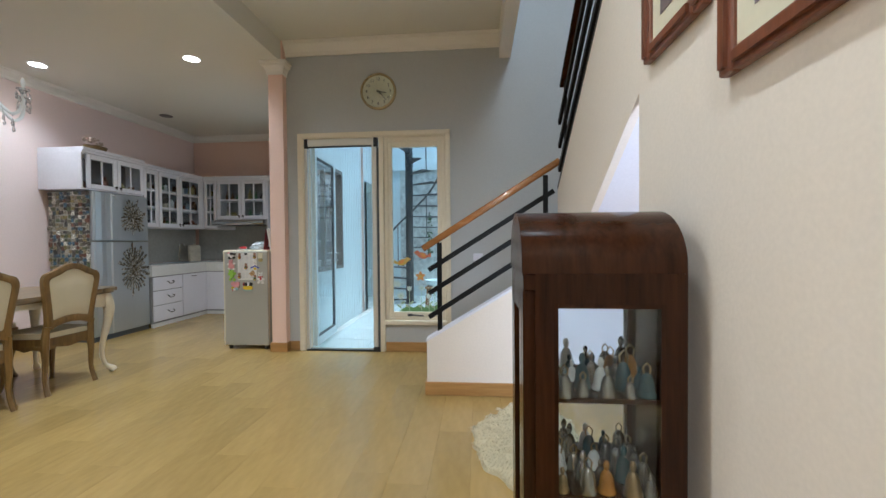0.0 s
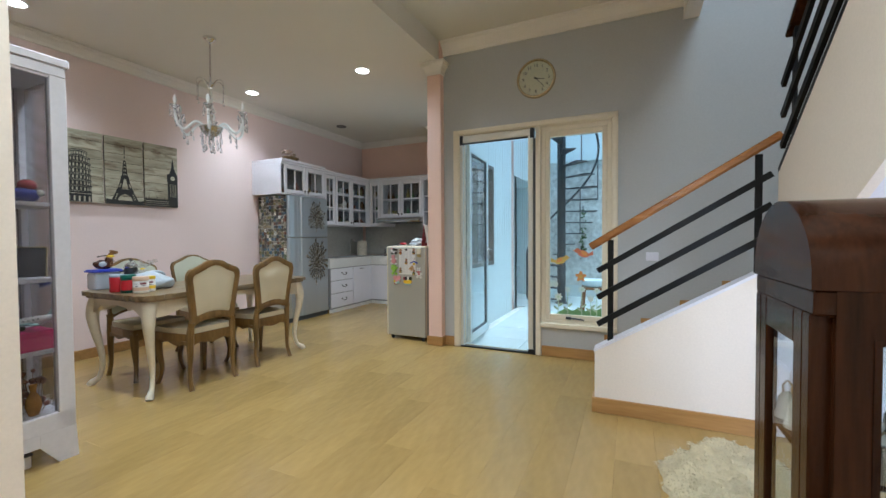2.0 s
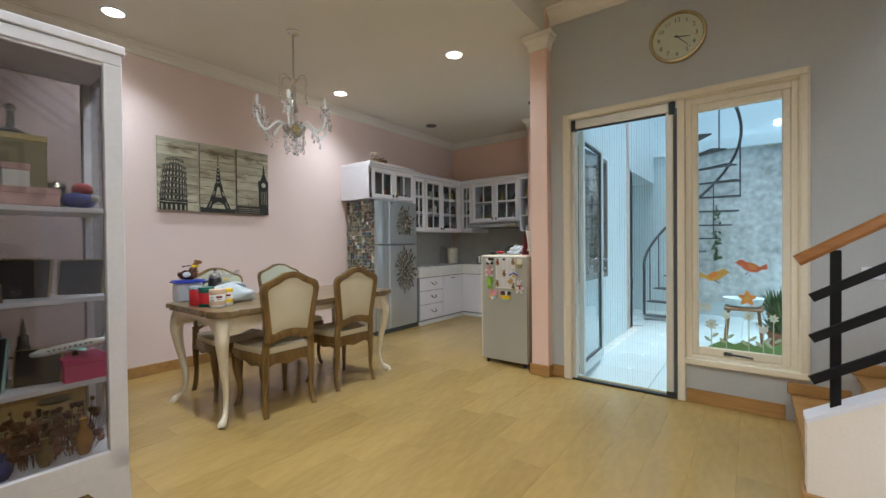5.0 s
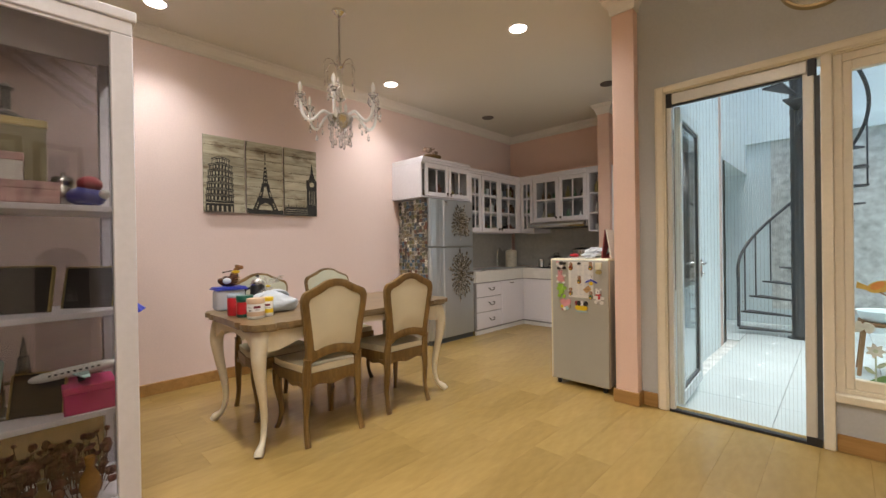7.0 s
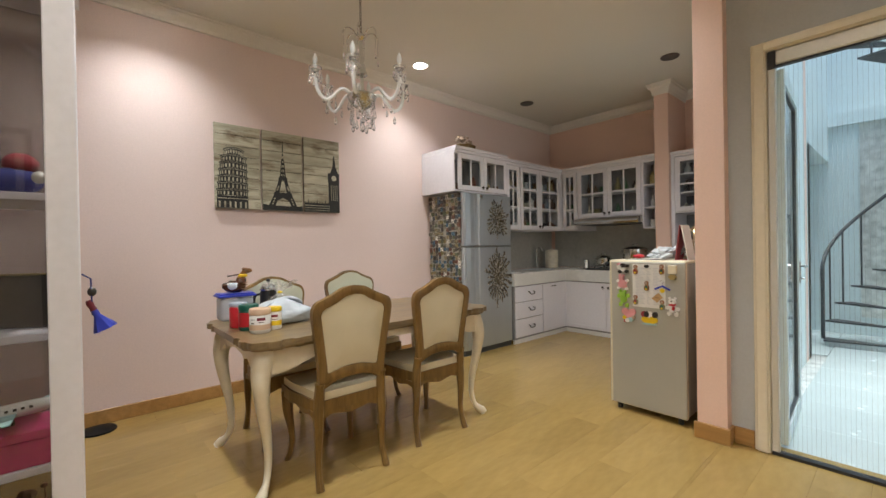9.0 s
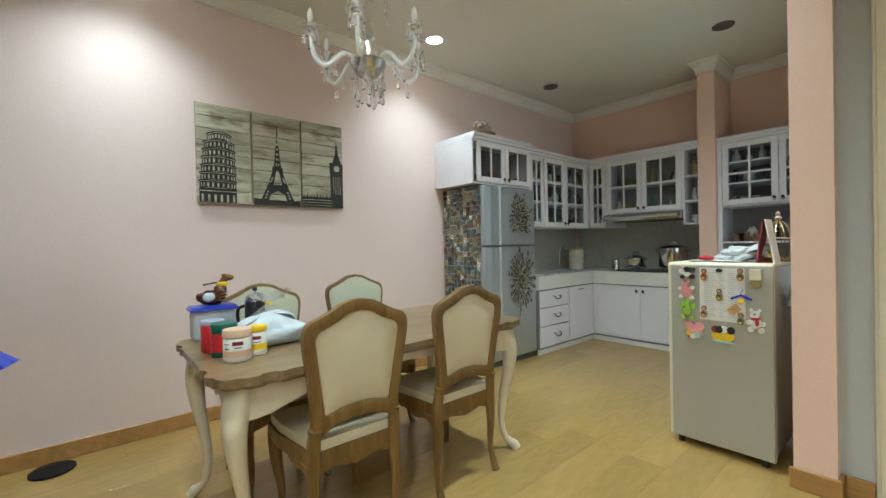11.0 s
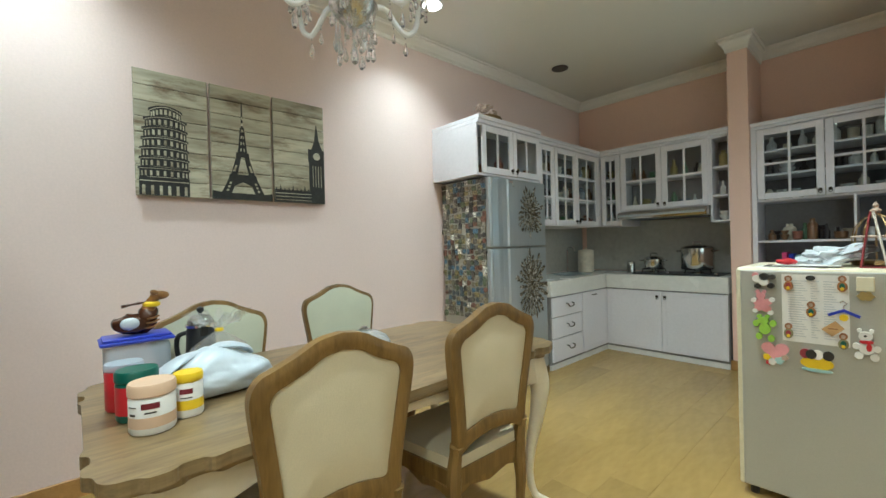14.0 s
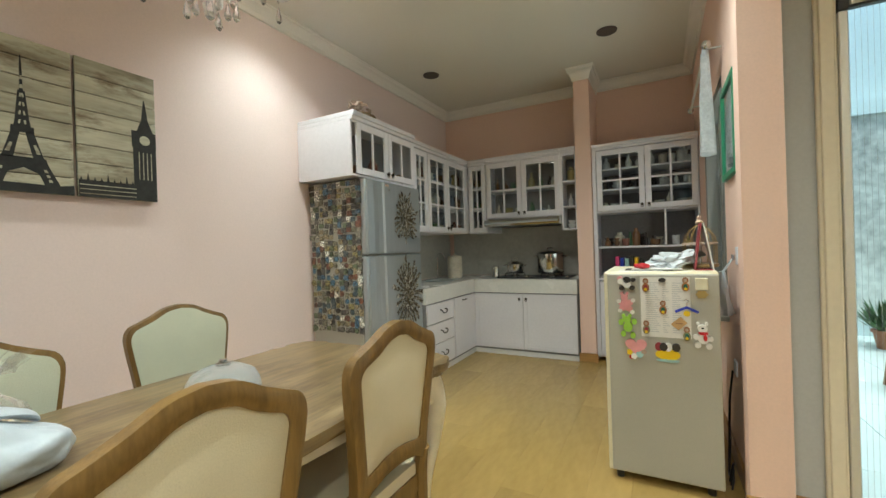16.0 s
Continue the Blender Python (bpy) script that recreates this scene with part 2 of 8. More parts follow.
def solo(name, bm, material, label, category="", group="", kind="", smooth=False, m=None):
    """A thing of one mesh, with its origin at the middle of its base."""
    if m is not None:
        bmesh.ops.transform(bm, matrix=m, verts=bm.verts)
    lo = [min(v.co[i] for v in bm.verts) for i in range(3)]
    hi = [max(v.co[i] for v in bm.verts) for i in range(3)]
    at = Vector(((lo[0] + hi[0]) / 2, (lo[1] + hi[1]) / 2, lo[2]))
    bmesh.ops.translate(bm, vec=-at, verts=bm.verts)
    ob = new(name, mesh_of(name, bm, material, smooth))
    ob.location = at
    AT[ob.name] = at
    return tagged(ob, label, category, group, kind)


def box(*spans, bevel=0.0, segs=1, bm=None):
    """One or more boxes (x0, x1, y0, y1, z0, z1) in one mesh."""
    bm = bm or bmesh.new()
    for x0, x1, y0, y1, z0, z1 in spans:
        fresh = bmesh.ops.create_cube(bm, size=1)["verts"]
        bmesh.ops.scale(bm, vec=(x1 - x0, y1 - y0, z1 - z0), verts=fresh)
        bmesh.ops.translate(bm, vec=((x0 + x1) / 2, (y0 + y1) / 2, (z0 + z1) / 2), verts=fresh)
    if bevel:
        bmesh.ops.bevel(bm, geom=list(bm.edges), offset=bevel, segments=segs, affect="EDGES", profile=0.5)
    return bm


def prism(outline, d0, d1, axis="y", bm=None, bevel=0.0):
    """A closed outline of (u, v) pushed from d0 to d1 along an axis; (u, v) are the other two in order."""
    bm = bm or bmesh.new()
    at = {"x": lambda u, v, d: (d, u, v), "y": lambda u, v, d: (u, d, v), "z": lambda u, v, d: (u, v, d)}[axis]
    a = [bm.verts.new(at(u, v, d0)) for u, v in outline]
    b = [bm.verts.new(at(u, v, d1)) for u, v in outline]
    n = len(a)
    bm.faces.new(a)
    bm.faces.new(b[::-1])
    for i in range(n):
        bm.faces.new((a[i], a[(i + 1) % n], b[(i + 1) % n], b[i]))
    if bevel:
        bmesh.ops.bevel(bm, geom=[e for e in bm.edges if e.calc_face_angle(0) > 0.4], offset=bevel, segments=2, affect="EDGES", profile=0.5)
    return bm


def lathe(profile, n=20, bm=None, at=(0, 0, 0), hollow=False):
    """A profile of (radius, height) turned round z."""
    bm = bm or bmesh.new()
    rings = []
    for r, z in profile:
        rings.append([bm.verts.new((at[0] + max(r, 1e-4) * math.cos(2 * math.pi * i / n), at[1] + max(r, 1e-4) * math.sin(2 * math.pi * i / n), at[2] + z)) for i in range(n)])
    for a, b in zip(rings, rings[1:]):
        for i in range(n):
            bm.faces.new((a[i], a[(i + 1) % n], b[(i + 1) % n], b[i]))
    if hollow:
        for i in range(n):
            bm.faces.new((rings[-1][i], rings[-1][(i + 1) % n], rings[0][(i + 1) % n], rings[0][i]))
    else:
        bm.faces.new(rings[0][::-1])
        bm.faces.new(rings[-1])
    return bm


def sweep(points, radii, n=8, bm=None, flat=None, closed=False):
    """A tube along points; radii one number or one a point; flat: (side, up) stretch of the section."""
    bm = bm or bmesh.new()
    pts = [Vector(p) for p in points]
    if not hasattr(radii, "__len__"):
        radii = [radii] * len(pts)
    rings, side = [], None
    for i, p in enumerate(pts):
        way = (pts[min(i + 1, len(pts) - 1)] - pts[max(i - 1, 0)]).normalized()
        if side is None:
            side = way.cross(Vector((0, 0, 1)) if abs(way.z) < 0.9 else Vector((1, 0, 0))).normalized()
        side = (side - way * side.dot(way)).normalized()
        up = way.cross(side)
        f = flat or (1, 1)
        rings.append([bm.verts.new(p + radii[i] * (f[0] * math.cos(2 * math.pi * (k + 0.5) / n) * side + f[1] * math.sin(2 * math.pi * (k + 0.5) / n) * up)) for k in range(n)])
    for a, b in zip(rings, rings[1:]):
        for k in range(n):
            bm.faces.new((a[k], a[(k + 1) % n], b[(k + 1) % n], b[k]))
    bm.faces.new(rings[0][::-1])
    bm.faces.new(rings[-1])
    return bm


def ball(x, y, z, r, bm=None, squash=(1, 1, 1), u=10, v=7):
    bm = bm or bmesh.new()
    fresh = bmesh.ops.create_uvsphere(bm, u_segments=u, v_segments=v, radius=r)["verts"]
    bmesh.ops.scale(bm, vec=squash, verts=fresh)
    bmesh.ops.translate(bm, vec=(x, y, z), verts=fresh)
    return bm


def spline(points, n=6):
    """A smooth run of points through the given ones."""
    p = [Vector(q) for q in points]
    p = [2 * p[0] - p[1], *p, 2 * p[-1] - p[-2]]
    out = []
    for i in range(1, len(p) - 2):
        for k in range(n):
            t = k / n
            out.append(0.5 * (2 * p[i] + (p[i + 1] - p[i - 1]) * t + (2 * p[i - 1] - 5 * p[i] + 4 * p[i + 1] - p[i + 2]) * t * t + (3 * p[i] - p[i - 1] - 3 * p[i + 1] + p[i + 2]) * t ** 3))
    out.append(p[-2])
    return out


# ---- structure ----
def structure(name, bm, material, label, smooth=False):
    ob = new(name, mesh_of(name, bm, material, smooth))
    return tagged(ob, label, "", "", "structure")


W_X, E_X, N_Y, S_Y = -5.02, 0.63, 4.25, -3.0
FLOOR = structure("floor", box((W_X, -2.0, S_Y, 7.0, -0.2, -0.012), (-2.0, 1.75, S_Y, 4.4, -0.2, -0.012)), M_OAK, "screed under the pale oak laminate floor")
structure("wall_west", box((W_X - 0.15, W_X, S_Y, 7.1, -0.2, 3.3)), M_PINK, "pale pink painted wall of the dining room")
structure("wall_kitchen", box((W_X, -1.97, 6.95, 7.1, -0.2, 3.3)), M_PINKDIM, "pink painted wall behind the kitchen cabinets")
WY0, WY1, WZ0, WZ1 = 4.86, 5.95, 0.78, 2.2
structure("wall_kitchen_east", box((-2.12, -2.05, 4.3, WY0, 0, 3.3), (-2.12, -2.05, WY1, 6.95, 0, 3.3), (-2.12, -2.05, WY0, WY1, 0, WZ0), (-2.12, -2.05, WY0, WY1, WZ1, 3.3)), M_PINKDIM, "pink painted wall with the kitchen window")
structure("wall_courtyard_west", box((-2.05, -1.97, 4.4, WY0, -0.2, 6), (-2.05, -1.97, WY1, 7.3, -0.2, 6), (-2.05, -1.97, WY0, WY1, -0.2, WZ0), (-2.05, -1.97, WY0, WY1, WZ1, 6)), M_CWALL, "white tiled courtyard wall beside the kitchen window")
structure("pillar", box((-2.142, -1.985, 4.165, 4.30, 0, 3.3)), M_PINKDIM, "pink painted pillar at the kitchen entrance")
structure("pillar_kitchen", box((-3.225, -3.072, 6.39, 6.95, 0, 3.1)), M_PINKDIM, "pink painted pillar between the kitchen cabinets")
OX0, OX1, OZ, WINX, WINZ = -1.81, -0.275, 2.275, -0.945, 0.30
structure("wall_north", box((-1.985, OX0, N_Y, 4.40, -0.2, 6), (OX1, 1.9, N_Y, 4.40, -0.2, 6), (OX0, OX1, N_Y, 4.40, OZ, 6), (WINX, OX1, N_Y, 4.40, -0.2, WINZ)), M_GREY, "grey painted wall with clock, glass door and window")
structure("wall_partition", box((-2.06, -1.94, S_Y, 0.80, 0, 3.3)), M_CREAM, "cream painted end of the wall between living and dining rooms")
structure("wall_south", box((W_X, 1.9, S_Y - 0.15, S_Y, 0, 6)), M_CREAM, "plain cream wall behind the living room")
structure("wall_east", box((1.75, 1.9, S_Y, N_Y, 0, 6)), M_WHITE, "white wall under and beside the stairs")
# wall with the photographs; it runs on as the side of the upper flight
UPP = (3.083, 1.524)
structure("wall_photographs", prism([(S_Y, 0), (1.56, 0), (1.56, 1.691), (3.05, 0.786), (3.083, 0.90), UPP, (0.55, 3.27), (0.55, 3.6), (S_Y, 3.6)], E_X, 0.665, "x"), M_CREAM, "cream white wall with photographs, cut along the stairs")
# out of view: opening and area lamp added to brighten the niche under the stairs
structure("wall_niche", box((0.75, 1.0, 0.0, 0.1, 0, 3.0), (1.55, 1.75, 0.0, 0.1, 0, 3.0), (1.0, 1.55, 0.0, 0.1, 0, 0.8), (1.0, 1.55, 0.0, 0.1, 1.9, 3.0)), M_WHITE, "unseen white wall with an added light opening behind the stairs")
NW = new("niche_fill_light", bpy.data.lights.new("niche_fill_light", "AREA"))
NW.data.shape, NW.data.size, NW.data.size_y, NW.data.energy, NW.data.color = "RECTANGLE", 0.5, 1.0, 20, (0.86, 0.88, 1.0)
NW.matrix_world = look((1.27, 0.06, 1.35), (1.27, 3.0, 1.2))
structure("ceiling_dining", box((W_X, -2.0, S_Y, 6.95, 3.05, 3.3)), M_CEIL, "matt off-white ceiling of dining room and kitchen")
structure("ceiling_living", box((-2.0, 0.27, S_Y, N_Y, 3.27, 3.45)), M_CEIL, "matt off-white ceiling of the living room")
structure("beam", box((0.27, 0.385, S_Y, N_Y, 3.02, 3.45)), M_PLASTER, "plastered edge beam of the stairwell")
structure("ceiling_upper", box((0.27, 1.9, S_Y, N_Y, 5.9, 6.0), (-2.0, 0.27, S_Y, N_Y, 5.9, 6.0)), M_CEIL, "plain ceiling of the upper floor")
structure("wall_upper_west", box((-2.0, -1.9, S_Y, N_Y, 3.45, 5.9)), M_GREY, "plain wall of the upper floor")


def cornice(name, p0, p1, out, material, z, h=0.14, d=0.09):
    """A stepped moulding under the ceiling from p0 to p1, standing out towards out."""
    o = Vector((*out, 0))
    prof = [(0, -h), (0.018, -h), (0.022, -h * 0.72), (0.05, -h * 0.42), (d * 0.82, -h * 0.26), (d * 0.86, -h * 0.12), (d, -h * 0.1), (d, 0), (0, 0)]
    bm = bmesh.new()
    ends = []
    for p in (p0, p1):
        ends.append([bm.verts.new(Vector((*p, z)) + o * u + Vector((0, 0, v))) for u, v in prof])
    n = len(prof)
    bm.faces.new(ends[0])
    bm.faces.new(ends[1][::-1])
    for i in range(n):
        bm.faces.new((ends[0][i], ends[0][(i + 1) % n], ends[1][(i + 1) % n], ends[1][i]))
    return structure(name, bm, material, "stepped white plaster cornice")


cornice("trim_north", (-1.985, N_Y), (0.27, N_Y), (0, -1), M_PLASTER, 3.27)
cornice("trim_west", (W_X, S_Y), (W_X, 6.95), (1, 0), M_PLASTER, 3.05, 0.1)
cornice("trim_kitchen", (W_X, 6.95), (-3.225, 6.95), (0, -1), M_PLASTER, 3.05, 0.1)
cornice("trim_kitchen_right", (-3.072, 6.95), (-2.12, 6.95), (0, -1), M_PLASTER, 3.05, 0.1)
cornice("trim_kitchen_east", (-2.12, 4.3), (-2.12, 6.95), (-1, 0), M_PLASTER, 3.05, 0.1)


def capital(name, x0, x1, y0, y1, z):
    bm = bmesh.new()
    rings = []
    for grow, dz in ((0.004, -0.13), (0.012, -0.13), (0.014, -0.1), (0.03, -0.06), (0.05, -0.045), (0.052, -0.02), (0.065, -0.018), (0.065, 0)):
        rings.append([bm.verts.new(p) for p in ((x0 - grow, y0 - grow, z + dz), (x1 + grow, y0 - grow, z + dz), (x1 + grow, y1, z + dz), (x0 - grow, y1, z + dz))])
    for a, b in zip(rings, rings[1:]):
        for i in range(4):
            bm.faces.new((a[i], a[(i + 1) % 4], b[(i + 1) % 4], b[i]))
    bm.faces.new(rings[0][::-1])
    bm.faces.new(rings[-1])
    structure(name, bm, M_PLASTER, "moulded white plaster capital of a pillar")


capital("trim_pillar", -2.142, -1.985, 4.165, 4.25, 3.05)
capital("trim_pillar_kitchen", -3.225, -3.072, 6.39, 6.94, 3.05)


def skirting(name, *spans):
    structure(name, box(*spans, bevel=0.004), M_BASE, "light brown wooden skirting board")


skirting("baseboard_west", (W_X, W_X + 0.016, S_Y, 4.40, 0, 0.10))
skirting("baseboard_pillar", (-2.158, -1.969, 4.149, 4.165, 0, 0.10))
skirting("baseboard_pillar_side", (-1.985, -1.969, 4.165, 4.25, 0, 0.10))
skirting("baseboard_north_left", (-1.969, -1.87, 4.234, 4.25, 0, 0.10))
skirting("baseboard_north_right", (-0.93, -0.36, 4.234, 4.25, 0, 0.10))
skirting("baseboard_kitchen_pillar", (-3.241, -3.056, 6.374, 6.39, 0, 0.09))
skirting("baseboard_kitchen_east", (-2.136, -2.12, 4.3, 6.45, 0, 0.10))
skirting("baseboard_photographs", (0.614, 0.63, S_Y, 1.56, 0, 0.10))

# stairs: a wall-sided lower flight, a landing and an upper flight that turns back
ST_Y0, ST_Y1 = 3.065, 3.175
structure("wall_stairs", prism([(-0.345, 0), (0.63, 0), (0.63, 0.995), (-0.345, 0.405)], ST_Y0, ST_Y1, "y"), M_CREAM, "cream white sloping side wall of the stairs")
structure("trim_stairs", prism([(-0.35, 0.400), (0.625, 0.990), (0.625, 1.010), (-0.35, 0.420)], ST_Y0 - 0.004, ST_Y1 + 0.004, "y"), M_WHITE, "white painted cap on the sloping stair wall")
skirting("baseboard_stairs", (-0.361, 0.63, 3.049, 3.065, 0, 0.10), (-0.361, -0.345, 3.065, 3.175, 0, 0.10))
STAIRS = structure("stairs", box((-0.31, 1.75, 3.175, N_Y, 0, 0.165)), M_BASE, "wooden stairs rising to a landing")
for i in range(6):
    x0 = -0.31 + 0.305 * i
    ob = new("step", mesh_of("step", box((x0 - 0.02, 1.70, 3.18, N_Y - 0.004, 0.18 * (i + 1) - 0.035, 0.18 * (i + 1)), (x0, 1.70, 3.18, N_Y - 0.004, 0.18 * i + 0.001, 0.18 * (i + 1) - 0.035)), M_BASE))
    ob.parent = STAIRS
    x1 = x0 + 0.305
    skirting("baseboard_step_%d" % (i + 1), (x0 - 0.04, min(x1 - 0.04, 1.7), N_Y - 0.014, N_Y, 0.18 * (i + 1) + 0.001, 0.18 * (i + 1) + 0.078))
structure("wall_under_stairs", box((0.63, 1.75, 3.122, 3.172, 0, 0.99)), M_WHITE, "white wall closing the space under the stairs")
structure("ceiling_stairs", prism([(1.3, 1.906), (3.12, 0.741), (3.12, 0.86), (1.3, 2.02)], 0.666, 1.75, "x"), M_WHITE, "white plastered underside of the upper flight")
for i in range(9):
    y1 = 3.05 - 0.27 * i
    z = 1.08 + 0.18 * (i + 1)
    ob = new("step", mesh_of("step", box((0.67, 1.75, y1 - 0.28, y1, z - 0.19, z)), M_BASE))
    ob.parent = STAIRS

# ---- glass door, insect screen and window to the courtyard ----
def setting(name, label):
    ob = new(name)
    ob.empty_display_size = 0.05
    return tagged(ob, label, "", "", "structure")


M_BLK = paint("black_plastic", (0.02, 0.02, 0.022), 0.4, 0.15, 60, 5, 0.03)
M_ALU = paint("pale_aluminium", (0.72, 0.70, 0.64), 0.35, 0.04, 60, 3, 0.02, 0.3)
M_GASKET = paint("grey_gasket", (0.07, 0.08, 0.085), 0.5, 0.1, 60, 5, 0.03)
M_SCREEN = sheer("pleated_screen_net", (0.70, 0.76, 0.80), 0.03)
M_FOLD = sheer("screen_fold_thread", (0.72, 0.80, 0.84), 0.22)

DOOR = setting("door_1", "cream framed glass door with pleated insect screen, leaf open outwards")


def stepped_casing(name, spans):
    part(name, box(*spans, bevel=0.004), M_CASING, DOOR)


stepped_casing("casing_left", [(-1.867, -1.795, 4.228, 4.252, 0, 2.315), (-1.855, -1.805, 4.216, 4.23, 0, 2.302)])
stepped_casing("casing_top", [(-1.795, -0.237, 4.228, 4.252, 2.255, 2.315), (-1.805, -0.247, 4.216, 4.23, 2.264, 2.302)])
stepped_casing("casing_right", [(-0.29, -0.237, 4.228, 4.252, 0.285, 2.255), (-0.285, -0.247, 4.218, 4.23, 0.30, 2.262)])
stepped_casing("mullion", [(-0.985, -0.935, 4.224, 4.34, 0, 2.255)])
stepped_casing("jamb_left", [(-1.81, -1.79, 4.252, 4.40, 0, 2.275)])
stepped_casing("jamb_top", [(-1.79, -0.29, 4.252, 4.40, 2.250, 2.275)])
stepped_casing("jamb_right", [(-0.295, -0.275, 4.252, 4.40, 0.30, 2.25)])
part("screen_header", box((-1.755, -1.04, 4.226, 4.268, 2.175, 2.248), bevel=0.006), M_ALU, DOOR, "cream aluminium cassette of the screen")
for x0, x1 in ((-1.79, -1.755), (-1.04, -1.0)):
    part("end_cap", box((x0, x1, 4.224, 4.272, 2.155, 2.252), bevel=0.003), M_BLK, DOOR, "black plastic end cap")
part("screen_post", box((-1.79, -1.757, 4.232, 4.268, 0.016, 2.155), bevel=0.004), M_ALU, DOOR)
part("screen_stile", box((-1.062, -1.012, 4.230, 4.270, 0.016, 2.172), bevel=0.005), M_ALU, DOOR)
part("gasket", box((-1.011, -0.987, 4.236, 4.262, 0.016, 2.15)), M_GASKET, DOOR)
part("lower_rail", box((-1.79, -0.99, 4.226, 4.275, 0.0, 0.016), (-1.06, -0.99, 4.224, 4.28, 0.016, 0.05)), M_BLK, DOOR, "black floor track of the screen")
part("upper_rail", box((-1.757, -1.062, 4.236, 4.264, 2.163, 2.174)), M_BLK, DOOR)
bm = bmesh.new()
PLEATS = 74
cols = []
for i in range(PLEATS + 1):
    x = -1.755 + 0.693 * i / PLEATS
    y = 4.25 + (0.006 if i % 2 else -0.006)
    cols.append((bm.verts.new((x, y, 0.017)), bm.verts.new((x, y, 2.163))))
for a, b in zip(cols, cols[1:]):
    bm.faces.new((a[0], b[0], b[1], a[1]))
net = part("insect_screen", bm, M_SCREEN, DOOR, "fine pleated white insect net")
net.visible_shadow = False
bm = bmesh.new()
for i in range(0, PLEATS, 2):
    x = -1.755 + 0.693 * i / PLEATS
    box((x - 0.0007, x + 0.0007, 4.2405, 4.2425, 0.017, 2.163), bm=bm)
folds = part("screen_folds", bm, M_FOLD, DOOR, "fold lines of the insect net")
folds.visible_shadow = False
# the open leaf stands out into the courtyard
LEAF = pose(-1.765, 4.405, 0, 0, 0, 93)
leaf = part("door_leaf", box((0, 0.055, -0.022, 0.022, 0.0, 2.2), (0.695, 0.75, -0.022, 0.022, 0.0, 2.2), (0.055, 0.695, -0.022, 0.022, 2.12, 2.2), (0.055, 0.695, -0.022, 0.022, 0.0, 0.09), bevel=0.004), M_CWALL, DOOR, "white glazed door leaf standing open", m=LEAF)
part("gasket", box((0.055, 0.075, -0.012, 0.012, 0.09, 2.12), (0.675, 0.695, -0.012, 0.012, 0.09, 2.12), (0.075, 0.675, -0.012, 0.012, 2.10, 2.12), (0.075, 0.675, -0.012, 0.012, 0.09, 0.11)), M_GASKET, leaf, m=LEAF)
pn = part("pane", box((0.075, 0.675, -0.003, 0.003, 0.11, 2.10)), M_GLASS, leaf, m=LEAF)
pn.visible_shadow = False
bm = sweep([(0.722, -0.026, 1.02), (0.722, -0.06, 1.02)], 0.009)
sweep([(0.722, -0.06, 1.02), (0.66, -0.062, 1.02), (0.61, -0.062, 1.015)], 0.008, bm=bm)
box((0.705, 0.74, -0.03, -0.022, 0.90, 1.05), bm=bm)
sweep([(0.722, 0.026, 1.02), (0.722, 0.06, 1.02), (0.66, 0.062, 1.02), (0.61, 0.062, 1.015)], 0.008, bm=bm)
ball(0.722, -0.04, 0.93, 0.012, bm)
part("handle", bm, M_CHROME, leaf, "chrome lever handle", True, m=LEAF)

WIN = setting("window_1", "cream framed fixed window with a stay and stickers")
part("window_frame", box((-0.935, -0.895, 4.262, 4.33, 0.33, 2.25), (-0.33, -0.295, 4.262, 4.33, 0.33, 2.25), (-0.895, -0.33, 4.262, 4.33, 2.205, 2.25), (-0.895, -0.33, 4.262, 4.33, 0.33, 0.355), bevel=0.003), M_CASING, WIN)
part("sash", box((-0.895, -0.855, 4.268, 4.315, 0.355, 2.205), (-0.375, -0.33, 4.268, 4.315, 0.355, 2.205), (-0.855, -0.375, 4.268, 4.315, 2.15, 2.205), (-0.855, -0.375, 4.268, 4.315, 0.355, 0.415), bevel=0.005), M_CASING, WIN)
pn = part("pane", box((-0.855, -0.375, 4.292, 4.298, 0.415, 2.15)), M_GLASS, WIN)
pn.visible_shadow = False
part("window_sill", box((-0.935, -0.237, 4.214, 4.35, 0.285, 0.33), bevel=0.005), M_CASING, WIN)
bm = box((-0.70, -0.65, 4.255, 4.268, 0.372, 0.398), bevel=0.003)
sweep([(-0.67, 4.255, 0.385), (-0.60, 4.243, 0.385), (-0.53, 4.246, 0.378)], 0.007, bm=bm)
part("window_stay", bm, M_IRON, WIN, "dark metal window stay", True)


# stickers on the inside of the pane
def flat(name, colour):
    return paint(name, colour, 0.5, 0.1, 60, 8, 0.0)


M_YEL, M_RED, M_ORA, M_LEAF, M_MILK, M_BRO = (flat(n, c) for n, c in (("mustard_film", (0.72, 0.50, 0.12)), ("coral_film", (0.72, 0.22, 0.12)), ("orange_film", (0.80, 0.36, 0.10)), ("green_film", (0.52, 0.66, 0.48)), ("milky_film", (0.72, 0.80, 0.74)), ("brown_film", (0.26, 0.13, 0.06))))


def ring_outline(cx, cz, rx, rz, n=18, wob=0.0, k=5, turn=0.0):
    out = []
    for i in range(n):
        a = 2 * math.pi * i / n
        r = 1 + wob * math.cos(k * a)
        u, v = rx * r * math.cos(a), rz * r * math.sin(a)
        out.append((cx + u * math.cos(turn) - v * math.sin(turn), cz + u * math.sin(turn) + v * math.cos(turn)))
    return out


